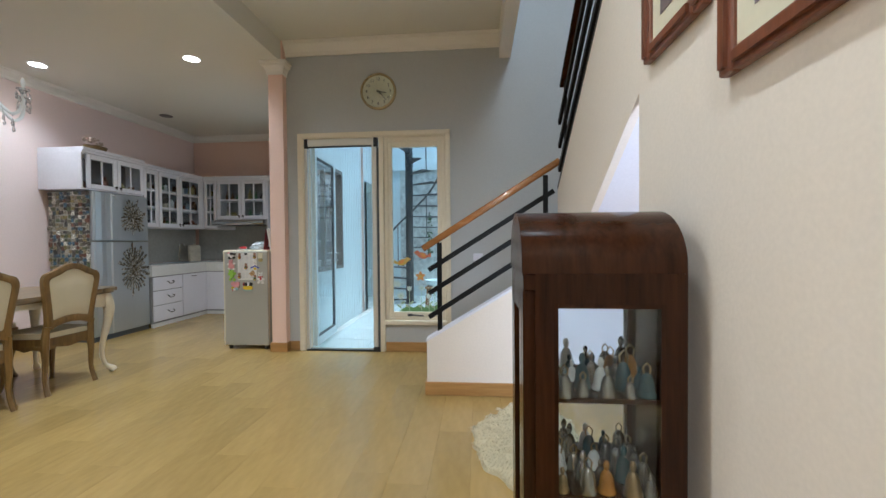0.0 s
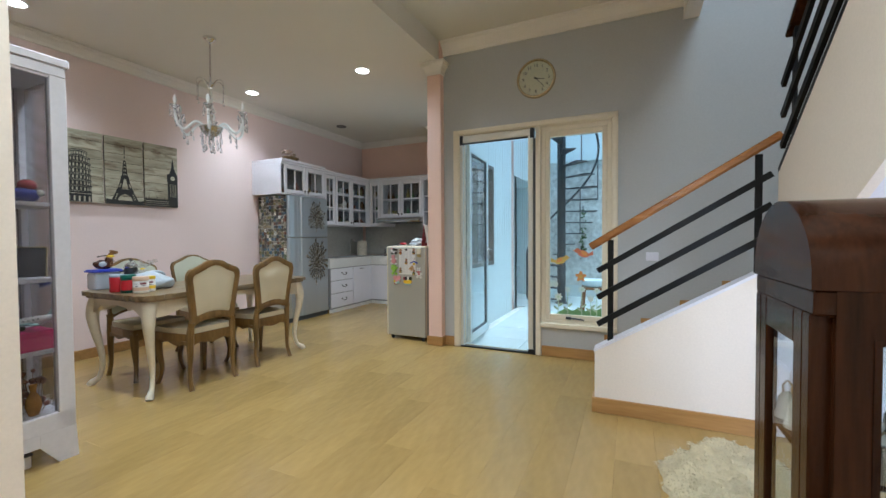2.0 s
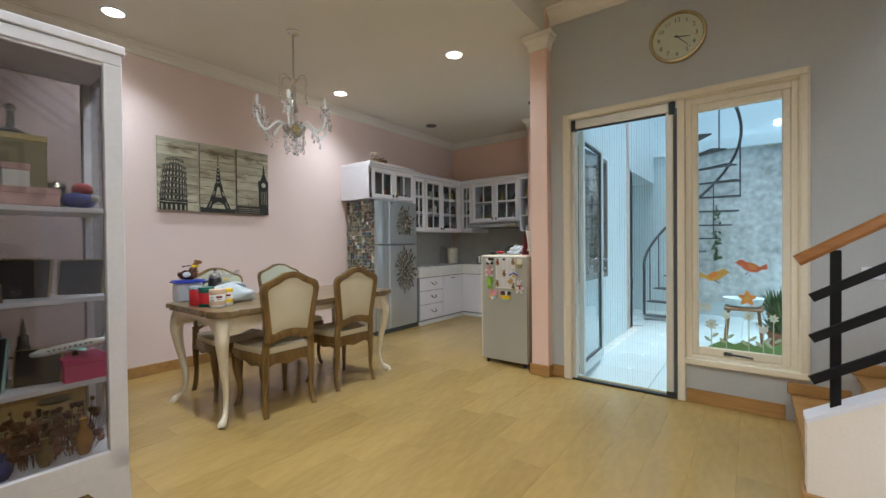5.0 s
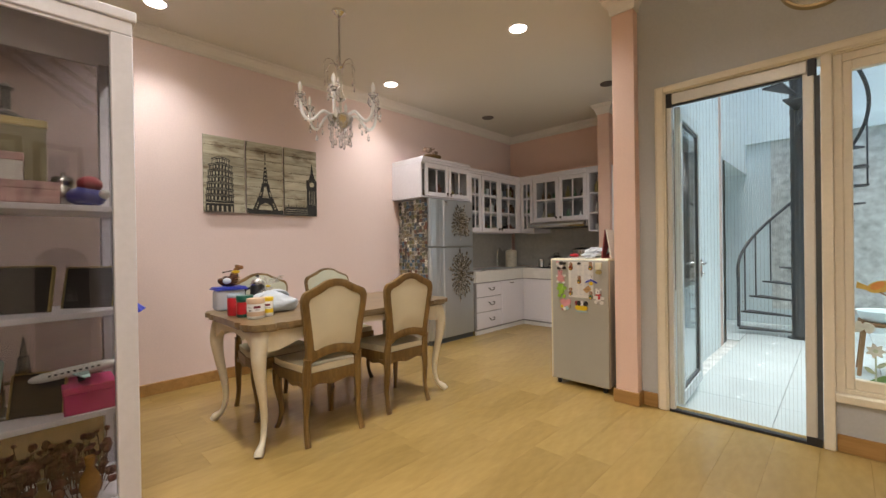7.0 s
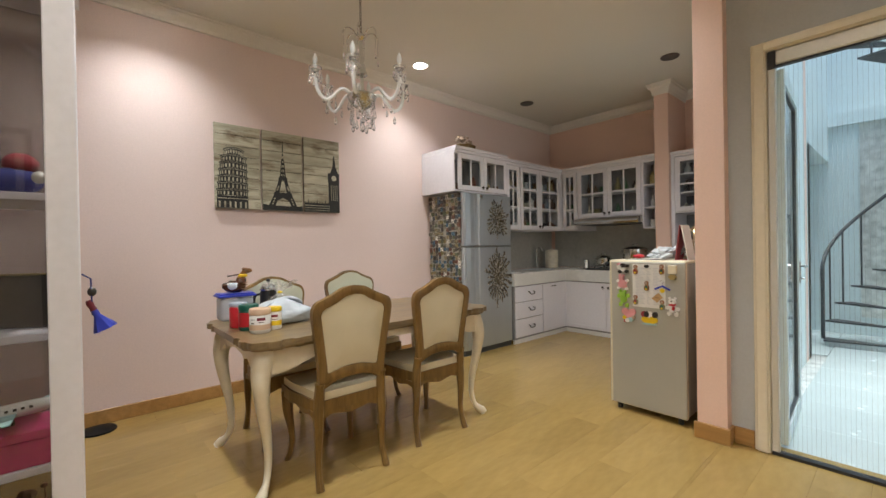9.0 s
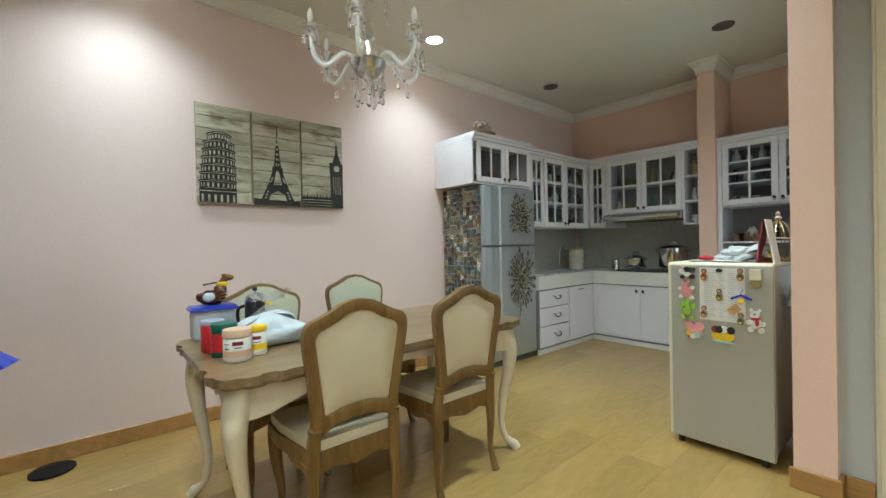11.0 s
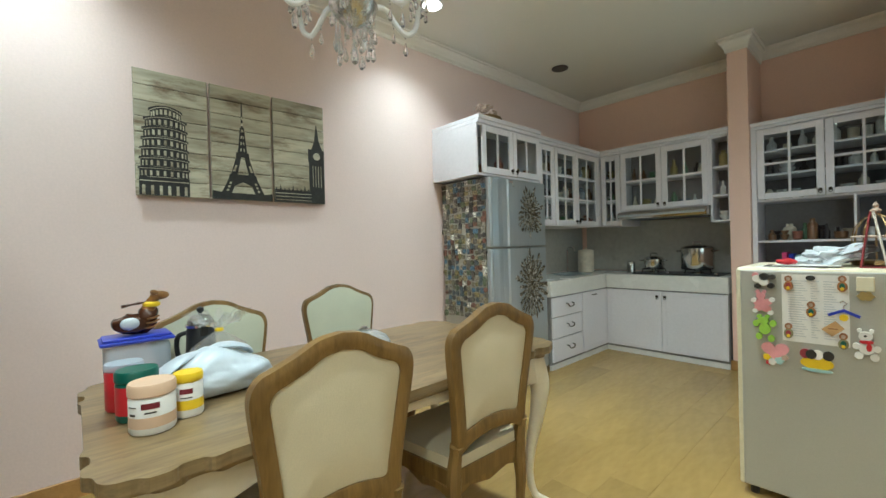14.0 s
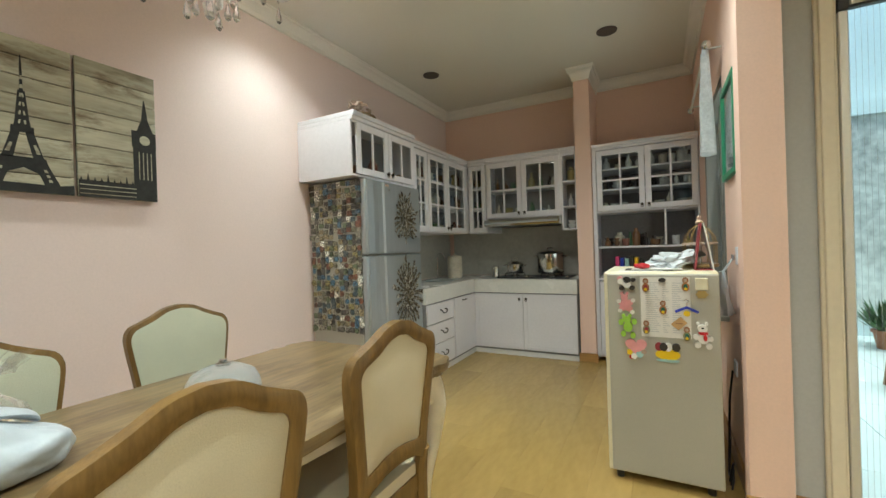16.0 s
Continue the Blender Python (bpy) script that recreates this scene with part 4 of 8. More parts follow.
for z in (0.7416, 0.4793):
    for row in range(5):
        for col in range(6):
            nm, mt = BELLS[(1, 2, 3, 4, 4, 4, 4)[rnd.randrange(7)]] if row < 1 or col > 3 else BELLS[(0, 0, 0, 4, 1)[rnd.randrange(5)]]
            x = 0.215 + 0.057 * col + rnd.uniform(-0.009, 0.009)
            y = 1.135 + 0.06 * row + rnd.uniform(-0.008, 0.008)
            s = rnd.uniform(0.8, 1.55)
            b = thing("souvenir_bell", nm + " souvenir bell on a cabinet shelf", "bell", (x, y, z), "souvenir bells")
            w = 1.05 * min(s, 1.2)
            part("bell_body", lathe([(0.020 * w, 0.0), (0.0205 * w, 0.005), (0.0165 * w, 0.014 * s), (0.0145 * w, 0.034 * s), (0.009 * w, 0.046 * s), (0.004 * w, 0.05 * s)], 12, at=(x, y, z + 0.001)), mt, b, "", True)
            if rnd.random() < 0.5:
                part("bell_knob", lathe([(0.004 * w, 0.05 * s), (0.007 * w, 0.058 * s), (0.0075 * w, 0.064 * s), (0.004 * w, 0.071 * s), (0.001, 0.073 * s)], 8, at=(x, y, z + 0.001)), mt, b, "", True)
            else:
                part("bell_loop", sweep([(x - 0.006 * s, y, z + 0.049 * s), (x - 0.008 * s, y, z + 0.062 * s), (x, y, z + 0.072 * s), (x + 0.008 * s, y, z + 0.062 * s), (x + 0.006 * s, y, z + 0.049 * s)], 0.0025, 5), M_BRASS, b, "", True)

# ---- sheepskin on the floor ----
M_FUR = paint("cream_fleece", (0.68, 0.60, 0.40), 0.9, 0.12, 60, 8, 0.2)
rug = thing("sheepskin_rug", "fluffy cream sheepskin lying on the laminate floor", "rug", (0.34, 2.4, 0))
rnd = random.Random(21)
NR = 120
RUG = []
for i in range(NR):
    a = 2 * math.pi * i / NR
    e = Vector((math.cos(a), math.sin(a), 0))
    r = 1 + 0.22 * noise.noise(e * 1.7) + 0.12 * noise.noise(e * 4.5 + Vector((3, 1, 0))) + 0.05 * noise.noise(e * 14)
    RUG.append((min(0.34 + 0.33 * r * e.x, 0.60), 2.41 + 0.47 * r * e.y))


def fleece_height(x, y, f):
    """Locks of wool as a height over the floor; f runs from 0 in the middle to 1 at the edge."""
    q = Vector((x, y, 0))
    w = q * 9 + noise.noise_vector(q * 6) * 0.7
    return (0.022 + 0.026 * noise.noise(w) + 0.014 * noise.noise(w * 2.6) + 0.006 * noise.noise(q * 70)) * (1 - f ** 6) + 0.02


bm = bmesh.new()
rings = []
for k in range(34):
    f = 1 - k / 34
    ring = []
    for x, y in RUG:
        px, py = 0.34 + (x - 0.34) * f, 2.41 + (y - 2.41) * f
        ring.append(bm.verts.new((px, py, 0.001 if k == 0 else max(0.012, fleece_height(px, py, f)))))
    rings.append(ring)
for a, b in zip(rings, rings[1:]):
    for i in range(NR):
        bm.faces.new((a[i], a[(i + 1) % NR], b[(i + 1) % NR], b[i]))
bm.faces.new(rings[-1])
bm.faces.new(rings[0][::-1])
part("pelt", bm, M_FUR, rug, "", True)
bm = bmesh.new()
for i in range(16000):
    a, r = rnd.uniform(0, 2 * math.pi), math.sqrt(rnd.random()) * 1.01
    j = int(a / (2 * math.pi) * NR) % NR
    x, y = 0.34 + (RUG[j][0] - 0.34) * r, 2.41 + (RUG[j][1] - 2.41) * r
    swirl = noise.noise_vector(Vector((x * 9, y * 9, 2)))
    ln = Vector((swirl.x, swirl.y, 0)) * 0.03 + Vector((rnd.uniform(-1, 1), rnd.uniform(-1, 1), 0)) * 0.016
    s = Vector((-ln.y, ln.x, 0)).normalized() * rnd.uniform(0.0009, 0.0022)
    p = Vector((x, y, max(0.012, fleece_height(x, y, min(r, 1))) - 0.003))
    up = Vector((0, 0, rnd.uniform(0.004, 0.012)))
    bm.faces.new([bm.verts.new(q) for q in (p - s, p + s, p + ln * 0.5 + s * 0.8 + up, p + ln + up * 0.7, p + ln * 0.5 - s * 0.8 + up)])
part("fleece", bm, M_FUR, rug)
rug.location.x, rug.location.y = rug.location.x + 0.015, rug.location.y - 0.035

# ---- photographs on the cream wall ----
M_FRAME = wood("reddish_frame_wood", (0.22, 0.075, 0.035), (0.11, 0.035, 0.018), 0.35, 2, 16, 0.2, 0.1, 0.2)
M_MAT = paint("cream_picture_mat", (0.74, 0.70, 0.54), 0.7, 0.03, 60, 4, 0.05)
M_PHOTO = paint("faded_photograph", (0.22, 0.18, 0.20), 0.35, 0.6, 9, 4, 0.0)
for y0, y1, z0, z1, what in ((1.09, 1.455, 1.745, 2.26, "small"), (0.36, 1.022, 1.53, 2.30, "large")):
    f = thing("picture_frame", what + " framed photograph in reddish wood on the cream wall", "picture", (0.62, (y0 + y1) / 2, z0), "framed photographs")
    w = 0.05
    for nm, a in (("frame_side", (y0, y0 + w, z0, z1)), ("frame_side", (y1 - w, y1, z0, z1)), ("frame_bottom", (y0 + w, y1 - w, z0, z0 + w)), ("frame_top", (y0 + w, y1 - w, z1 - w, z1))):
        b = box((0.602, 0.629, a[0], a[1], a[2], a[3]), bevel=0.006, segs=2)
        box((0.592, 0.604, a[0] + 0.014, a[1] - 0.014 if nm == "frame_side" else a[1] - 0.014, a[2] + 0.014, a[3] - 0.014), bevel=0, bm=b)
        part(nm, b, M_FRAME, f)
    part("mat", box((0.614, 0.626, y0 + w - 0.004, y1 - w + 0.004, z0 + w - 0.004, z1 - w + 0.004)), M_MAT, f)
    part("photograph", box((0.6115, 0.6139, y0 + w + 0.06, y1 - w - 0.06, z0 + w + 0.06, z1 - w - 0.06)), M_PHOTO, f)

# ---- dining room ----
M_LINEN = paint("beige_linen", (0.64, 0.565, 0.40), 0.85, 0.06, 300, 6, 0.3)
M_SAGE = paint("pale_sage_fabric", (0.55, 0.56, 0.44), 0.85, 0.06, 300, 6, 0.3)
BACK = [tuple(q)[1:] for q in spline([(0, u, v) for u, v in ((0.0, 0.541), (0.06, 0.536), (0.11, 0.524), (0.178, 0.502), (0.188, 0.60), (0.204, 0.72), (0.222, 0.84), (0.224, 0.895), (0.205, 0.932), (0.165, 0.950), (0.115, 0.972), (0.06, 1.000), (0.0, 1.010))], 4)]
PAD = [tuple(q)[1:] for q in spline([(0, u, v) for u, v in ((0.0, 0.597), (0.055, 0.593), (0.100, 0.583), (0.139, 0.578), (0.147, 0.62), (0.161, 0.72), (0.178, 0.84), (0.180, 0.875), (0.165, 0.898), (0.133, 0.912), (0.093, 0.930), (0.05, 0.955), (0.0, 0.965))], 4)]


M_PIPING = paint("grey_beige_cord", (0.40, 0.33, 0.20), 0.8, 0.15, 200, 10, 0.3)


def lean(bm, x0, z0, slope):
    for v in bm.verts:
        v.co.x += x0 + (v.co.z - z0) * slope


def mirrored(half):
    return half + [(-u, v) for u, v in reversed(half) if abs(u) > 1e-3]


def ring_prism(outer, inner, d0, d1, bulge=0.0):
    """A frame between two outlines of (y, z), from d0 to d1 along x."""
    bm = bmesh.new()
    n = len(outer)
    loops = []
    for line, d in ((outer, d0), (outer, d1), (inner, d1), (inner, d0)):
        loops.append([bm.verts.new((d, u, v)) for u, v in line])
    mid = [bm.verts.new((d1 + bulge, (a[0] + b[0]) / 2, (a[1] + b[1]) / 2)) for a, b in zip(outer, inner)]
    mid2 = [bm.verts.new((d0 - bulge, (a[0] + b[0]) / 2, (a[1] + b[1]) / 2)) for a, b in zip(outer, inner)]
    seq = [loops[0], loops[1], mid, loops[2], loops[3], mid2]
    for a, b in zip(seq, seq[1:] + seq[:1]):
        for i in range(n):
            bm.faces.new((a[i], a[(i + 1) % n], b[(i + 1) % n], b[i]))
    return bm


def padded(outline, d0, d1, bulge):
    """Upholstery filling an outline of (y, z): flat at d0, swelling from d1 by a bulge towards its middle."""
    bm = bmesh.new()
    n = len(outline)
    cu, cv = sum(u for u, v in outline) / n, sum(v for u, v in outline) / n
    rings = [[bm.verts.new((d0, cu + (u - cu) * 1.015, cv + (v - cv) * 1.015)) for u, v in outline]]
    for f in (1.015, 0.95, 0.85, 0.65, 0.4, 0.15):
        rings.append([bm.verts.new((d1 + bulge * (1 - max(0, f - 0.4) ** 2 / 0.38), cu + (u - cu) * f, cv + (v - cv) * f)) for u, v in outline])
    for a, b in zip(rings, rings[1:]):
        for i in range(n):
            bm.faces.new((a[i], a[(i + 1) % n], b[(i + 1) % n], b[i]))
    bm.faces.new(rings[-1])
    bm.faces.new(rings[0][::-1])
    bmesh.ops.recalc_face_normals(bm, faces=bm.faces)
    return bm


def dining_chair():
    """A chair with an upholstered back; its back is towards +x, its origin under the seat."""
    c = thing("dining_chair", "brown oak dining chair with beige upholstered seat and back", "chair", (0, 0, 0), "chairs round the table")
    outer, inner = mirrored(BACK), mirrored(PAD)
    bm = ring_prism(outer, inner, -0.016, 0.016, 0.007)
    lean(bm, 0.185, 0.45, 0.075)
    part("back_frame", bm, M_CHAIR, c, "carved serpentine back frame", True)
    for s, mt, nm, words in ((-1, M_SAGE, "back_cushion", "pale sage padded front of the back"), (1, M_LINEN, "back_cover", "")):
        rim = [(a[0] * 0.45 + b[0] * 0.55, a[1] * 0.45 + b[1] * 0.55) for a, b in zip(inner, outer)]
        bm = padded(inner, 0.002, 0.008, 0.012) if s > 0 else padded(rim, -0.004, -0.024, -0.010)
        lean(bm, 0.185, 0.45, 0.075)
        part(nm, bm, mt, c, words, True)
    line = [(a[0] * 0.5 + b[0] * 0.5, a[1] * 0.5 + b[1] * 0.5) for a, b in zip(inner, outer)]
    bm = sweep([(-0.021, u, v) for u, v in line + line[:2]], 0.004, 6)
    lean(bm, 0.185, 0.45, 0.075)
    part("piping", bm, M_PIPING, c, "greyish corded piping", True)
    seat = [(-0.235, -0.22), (-0.24, 0.22), (-0.10, 0.225), (0.185, 0.185), (0.185, -0.185), (-0.10, -0.225)]
    part("seat_frame", prism(seat, 0.375, 0.435, "z", bevel=0.006), M_CHAIR, c)
    bm = prism([(x * 0.96, y * 0.95) for x, y in seat], 0.432, 0.475, "z", bevel=0.016)
    part("seat", bm, M_LINEN, c, "", True)
    for s in (-1, 1):
        rp = spline([(0.208, s * 0.190, 0.0), (0.188, s * 0.188, 0.05), (0.172, s * 0.184, 0.14), (0.180, s * 0.182, 0.27), (0.176, s * 0.180, 0.37), (0.180, s * 0.178, 0.45), (0.193, s * 0.176, 0.53)], 4)
        rr = [0.020, 0.0175, 0.0165, 0.022, 0.028, 0.027, 0.022]
        part("rear_post", sweep(rp, [rr[min(i // 4, 5)] * (1 - (i % 4) / 4) + rr[min(i // 4 + 1, 6)] * ((i % 4) / 4) for i in range(len(rp))], 8), M_CHAIR, c, "", True)
        part("front_leg", sweep(spline([(-0.225, s * 0.20, 0.0), (-0.205, s * 0.188, 0.05), (-0.195, s * 0.18, 0.14), (-0.212, s * 0.195, 0.28), (-0.215, s * 0.198, 0.40)], 4), [0.018, 0.018, 0.017, 0.016, 0.016, 0.016, 0.016, 0.017, 0.018, 0.02, 0.022, 0.025, 0.028, 0.03, 0.031, 0.032, 0.032], 8), M_CHAIR, c, "", True)
        ap = [(-0.20, 0.38), (0.165, 0.38), (0.165, 0.345), (0.10, 0.355), (0.02, 0.335), (-0.08, 0.36), (-0.16, 0.345), (-0.20, 0.33)]
        part("side_apron", prism(ap, s * 0.19 - 0.009, s * 0.19 + 0.009, "y"), M_CHAIR, c)
    fr = [(-0.19, 0.38), (0.19, 0.38), (0.19, 0.335), (0.10, 0.36), (0, 0.34), (-0.10, 0.36), (-0.19, 0.335)]
    part("front_apron", prism(fr, -0.232, -0.214, "x"), M_CHAIR, c)
    part("rear_apron", prism(fr, 0.162, 0.180, "x"), M_CHAIR, c)
    return c


chair = dining_chair()
chair.matrix_basis = pose(-3.402, 2.392, 0, 0, 0, -1)
copy_thing(chair, pose(-3.432, 3.03, 0, 0, 0, -1))
copy_thing(chair, pose(-4.03, 2.335, 0, 0, 0, 179))
copy_thing(chair, pose(-4.25, 3.06, 0, 0, 0, 178))

tbl = thing("dining_table", "ivory dining table with weathered brown scalloped wooden top", "table", (-3.70, 2.71, 0))
TX0, TX1, TY0, TY1 = -4.145, -3.24, 1.885, 3.54


def scalloped(x0, x1, y0, y1):
    """A table outline with cusped corners and gently waved sides."""
    out = []
    for cx, cy, sx, sy in ((x0, y0, 1, 1), (x1, y0, -1, 1), (x1, y1, -1, -1), (x0, y1, 1, -1)):
        seq = [(0.008, 0.26), (0.0, 0.225), (0.016, 0.205), (0.017, 0.165), (0.002, 0.145), (0.002, 0.105), (0.018, 0.085), (0.024, 0.055), (0.036, 0.036), (0.055, 0.024), (0.085, 0.018), (0.105, 0.002), (0.145, 0.002), (0.165, 0.017), (0.205, 0.016), (0.225, 0.0), (0.26, 0.008)]
        pts = [(cx + sx * q.x, cy + sy * q.y) for q in spline([(a, b, 0) for a, b in seq], 3)]
        out += pts if sx * sy > 0 else pts[::-1]
    return out


part("tabletop", prism(scalloped(TX0, TX1, TY0, TY1), 0.738, 0.768, "z", bevel=0.004), M_TABLE, tbl, "weathered brown wooden top with carved edge")
part("top_moulding", prism(scalloped(TX0 + 0.018, TX1 - 0.018, TY0 + 0.018, TY1 - 0.018), 0.721, 0.739, "z"), M_TABLE, tbl)


def wavy(u0, u1):
    n = 28
    low = []
    for i in range(n + 1):
        f = i / n
        e = min(f, 1 - f)
        z = 0.596 + 0.065 * min(1, max(0, (e - 0.06) / 0.14)) - 0.028 * max(0, 1 - abs(e - 0.27) / 0.05) + 0.015 * max(0, (e - 0.33) / 0.17)
        low.append((u0 + (u1 - u0) * f, z))
    return [(u0, 0.722), *[(u, z) for u, z in low], (u1, 0.722)]


for x in (TX0 + 0.065, TX1 - 0.085):
    part("apron", prism(wavy(TY0 + 0.10, TY1 - 0.10), x, x + 0.02, "x"), M_IVORY, tbl)
for y in (TY0 + 0.065, TY1 - 0.085):
    part("apron", prism(wavy(TX0 + 0.10, TX1 - 0.10), y, y + 0.02, "y"), M_IVORY, tbl)
for cx, sx in ((TX0 + 0.10, -1), (TX1 - 0.10, 1)):
    for cy, sy in ((TY0 + 0.10, -1), (TY1 - 0.10, 1)):
        line = [(cx + sx * o * 0.75, cy + sy * o * 0.75, z) for o, z in ((-0.012, 0.722), (0.012, 0.645), (0.026, 0.565), (0.012, 0.44), (-0.016, 0.30), (-0.028, 0.17), (-0.006, 0.07), (0.042, 0.024), (0.054, 0.006))]
        rad = [0.052, 0.050, 0.043, 0.032, 0.0235, 0.018, 0.016, 0.027, 0.023]
        pts = spline(line, 4)
        rr = [rad[min(i // 4, 7)] * (1 - (i % 4) / 4) + rad[min(i // 4 + 1, 8)] * ((i % 4) / 4) for i in range(len(pts))]
        part("leg", sweep(pts, rr, 10), M_IVORY, tbl, "ivory cabriole leg", True)

# things on the table
TZ = 0.7695
M_CLEARP = sheer("cloudy_plastic", (0.50, 0.56, 0.64), 0.5)
M_BLUEP = paint("blue_plastic", (0.03, 0.05, 0.42), 0.35, 0.05, 30, 6, 0.02)
M_REDP = paint("red_plastic", (0.50, 0.02, 0.03), 0.35, 0.08, 30, 6, 0.02)
M_GREENP = paint("dark_green_plastic", (0.01, 0.10, 0.07), 0.35, 0.08, 30, 6, 0.02)
M_PEACH = paint("peach_plastic", (0.62, 0.43, 0.29), 0.45, 0.05, 30, 6, 0.02)
M_YELP = paint("yellow_plastic", (0.80, 0.55, 0.02), 0.4, 0.05, 30, 6, 0.02)
M_LABEL = paint("white_paper_label", (0.78, 0.76, 0.72), 0.5, 0.04, 60, 8, 0.02)
M_CHOC = paint("brown_cellophane", (0.07, 0.025, 0.012), 0.2, 0.4, 30, 12, 0.2)
M_BAG = paint("white_plastic_bag", (0.55, 0.59, 0.62), 0.35, 0.05, 40, 6, 0.1)
TBX, TBY = -4.06, 2.05
tub = thing("storage_tub", "cloudy plastic storage tub with bright blue lid", "container", (TBX, TBY, TZ))
part("tub_body", box((TBX - 0.062, TBX + 0.062, TBY - 0.095, TBY + 0.095, TZ, TZ + 0.142), bevel=0.02, segs=3), M_CLEARP, tub, "", True)
part("lid", box((TBX - 0.074, TBX + 0.074, TBY - 0.107, TBY + 0.107, TZ + 0.143, TZ + 0.156), bevel=0.006, segs=2), M_BLUEP, tub, "bright blue lid", True)
part("lid_rim", box((TBX - 0.066, TBX + 0.066, TBY - 0.099, TBY + 0.099, TZ + 0.156, TZ + 0.165), bevel=0.006, segs=2), M_BLUEP, tub, "raised blue rim of the lid", True)
LZ = TZ + 0.1655
M_FAWN = paint("tan_chocolate_foil", (0.26, 0.115, 0.03), 0.3, 0.35, 40, 12, 0.15)
tw = thing("wrapped_toy", "brown wrapped chocolate animal with yellow collar on the tub's lid", "gift", (TBX, TBY, LZ))
bm = ball(TBX, TBY - 0.005, LZ + 0.036, 0.046, squash=(0.8, 1.45, 0.78), u=28, v=18)
ball(TBX + 0.005, TBY + 0.035, LZ + 0.06, 0.034, bm, (0.8, 0.9, 1.25), 20, 14)
for v in bm.verts:
    v.co += noise.noise_vector(v.co * 38) * 0.009
    v.co.z = max(v.co.z, LZ + 0.0004)
part("wrapped_body", bm, M_CHOC, tw, "dark brown cellophane wrapping", True)
bm = sweep(spline([(TBX + 0.005, TBY + 0.035, LZ + 0.085), (TBX + 0.006, TBY + 0.048, LZ + 0.115), (TBX + 0.008, TBY + 0.062, LZ + 0.134)], 3), [0.024, 0.021, 0.019, 0.017, 0.016, 0.018, 0.017], 10)
ball(TBX + 0.008, TBY + 0.073, LZ + 0.134, 0.019, bm, (0.9, 1.5, 0.85), 16, 10)
for sx in (-1, 1):
    ball(TBX + 0.008 + 0.014 * sx, TBY + 0.055, LZ + 0.146, 0.009, bm, (0.6, 1.3, 1.0), 8, 6)
part("head", bm, M_FAWN, tw, "tan foil head with pointed snout", True)
part("collar", lathe([(0.018, LZ + 0.094), (0.027, LZ + 0.098), (0.028, LZ + 0.108), (0.018, LZ + 0.114)], 12, at=(TBX + 0.006, TBY + 0.046, 0)), M_YELP, tw, "yellow collar", True)
part("wrapper_twist", sweep(spline([(TBX, TBY + 0.03, LZ + 0.112), (TBX, TBY - 0.005, LZ + 0.108), (TBX - 0.005, TBY - 0.04, LZ + 0.102)], 3), [0.006, 0.008, 0.010, 0.008, 0.007, 0.010, 0.013], 6, flat=(1.0, 0.5)), M_CHOC, tw, "", True)
part("white_patch", ball(TBX + 0.028, TBY - 0.02, LZ + 0.042, 0.026, None, (0.45, 1.1, 0.85), 16, 10), M_BAG, tw, "white paper patch", True)
for k in range(3):
    part("orange_stripe", sweep(spline([(TBX + 0.03, TBY + 0.022 + 0.004 * k, LZ + 0.022 + 0.016 * k), (TBX + 0.037, TBY + 0.045, LZ + 0.024 + 0.016 * k), (TBX + 0.027, TBY + 0.065, LZ + 0.034 + 0.014 * k)], 3), 0.0035, 5), M_FAWN, tw)


def jar(x, y, r, h, m_body, m_lid, lid_h, label, band=None, m_band=None):
    t = thing("plastic_jar", label, "jar", (x, y, TZ), "jars on the table")
    body = part("jar_body", lathe([(r * 0.93, TZ), (r, TZ + 0.006), (r, TZ + h - lid_h - 0.006), (r * 0.92, TZ + h - lid_h)], 24, at=(x, y, 0)), m_body, t, "", True)
    part("lid", lathe([(r * 0.97, TZ + h - lid_h), (r * 1.03, TZ + h - lid_h + 0.003), (r * 1.03, TZ + h - 0.005), (r * 0.97, TZ + h)], 24, at=(x, y, 0)), m_lid, t, "", True)
    if band:
        part("label_band", lathe([(r * 1.006, TZ + band[0]), (r * 1.006, TZ + band[1])], 24, at=(x, y, 0)), m_band, body, "printed paper band", True)
    return t, body


jar(-3.76, 1.99, 0.047, 0.135, M_REDP, M_CLEARP, 0.02, "red plastic jar with cloudy lid")
t, body = jar(-3.645, 2.01, 0.05, 0.135, M_GREENP, M_GREENP, 0.03, "dark green jar with red patterned band", (0.02, 0.095), M_REDP)
t, body = jar(-3.52, 2.03, 0.052, 0.125, M_LABEL, M_PEACH, 0.032, "white supplement jar with peach lid", (0.018, 0.045), M_PEACH)
M_MAROON = paint("maroon_print", (0.16, 0.01, 0.02), 0.5, 0.05, 60, 8, 0.0)


def bars_on(owner, x, y, r, spec):
    """Small printed bars on a jar's side towards the camera; spec: (angle, half width, z, height, material)."""
    for a, w, z, h, mt in spec:
        bm = bmesh.new()
        lo, hi = [], []
        for i in range(5):
            q = radians(a + w * (i / 2 - 1))
            lo.append(bm.verts.new((x + r * 1.012 * math.cos(q), y + r * 1.012 * math.sin(q), TZ + z)))
            hi.append(bm.verts.new((x + r * 1.012 * math.cos(q), y + r * 1.012 * math.sin(q), TZ + z + h)))
        for i in range(4):
            bm.faces.new((lo[i], lo[i + 1], hi[i + 1], hi[i]))
        part("printed_mark", bm, mt, owner)


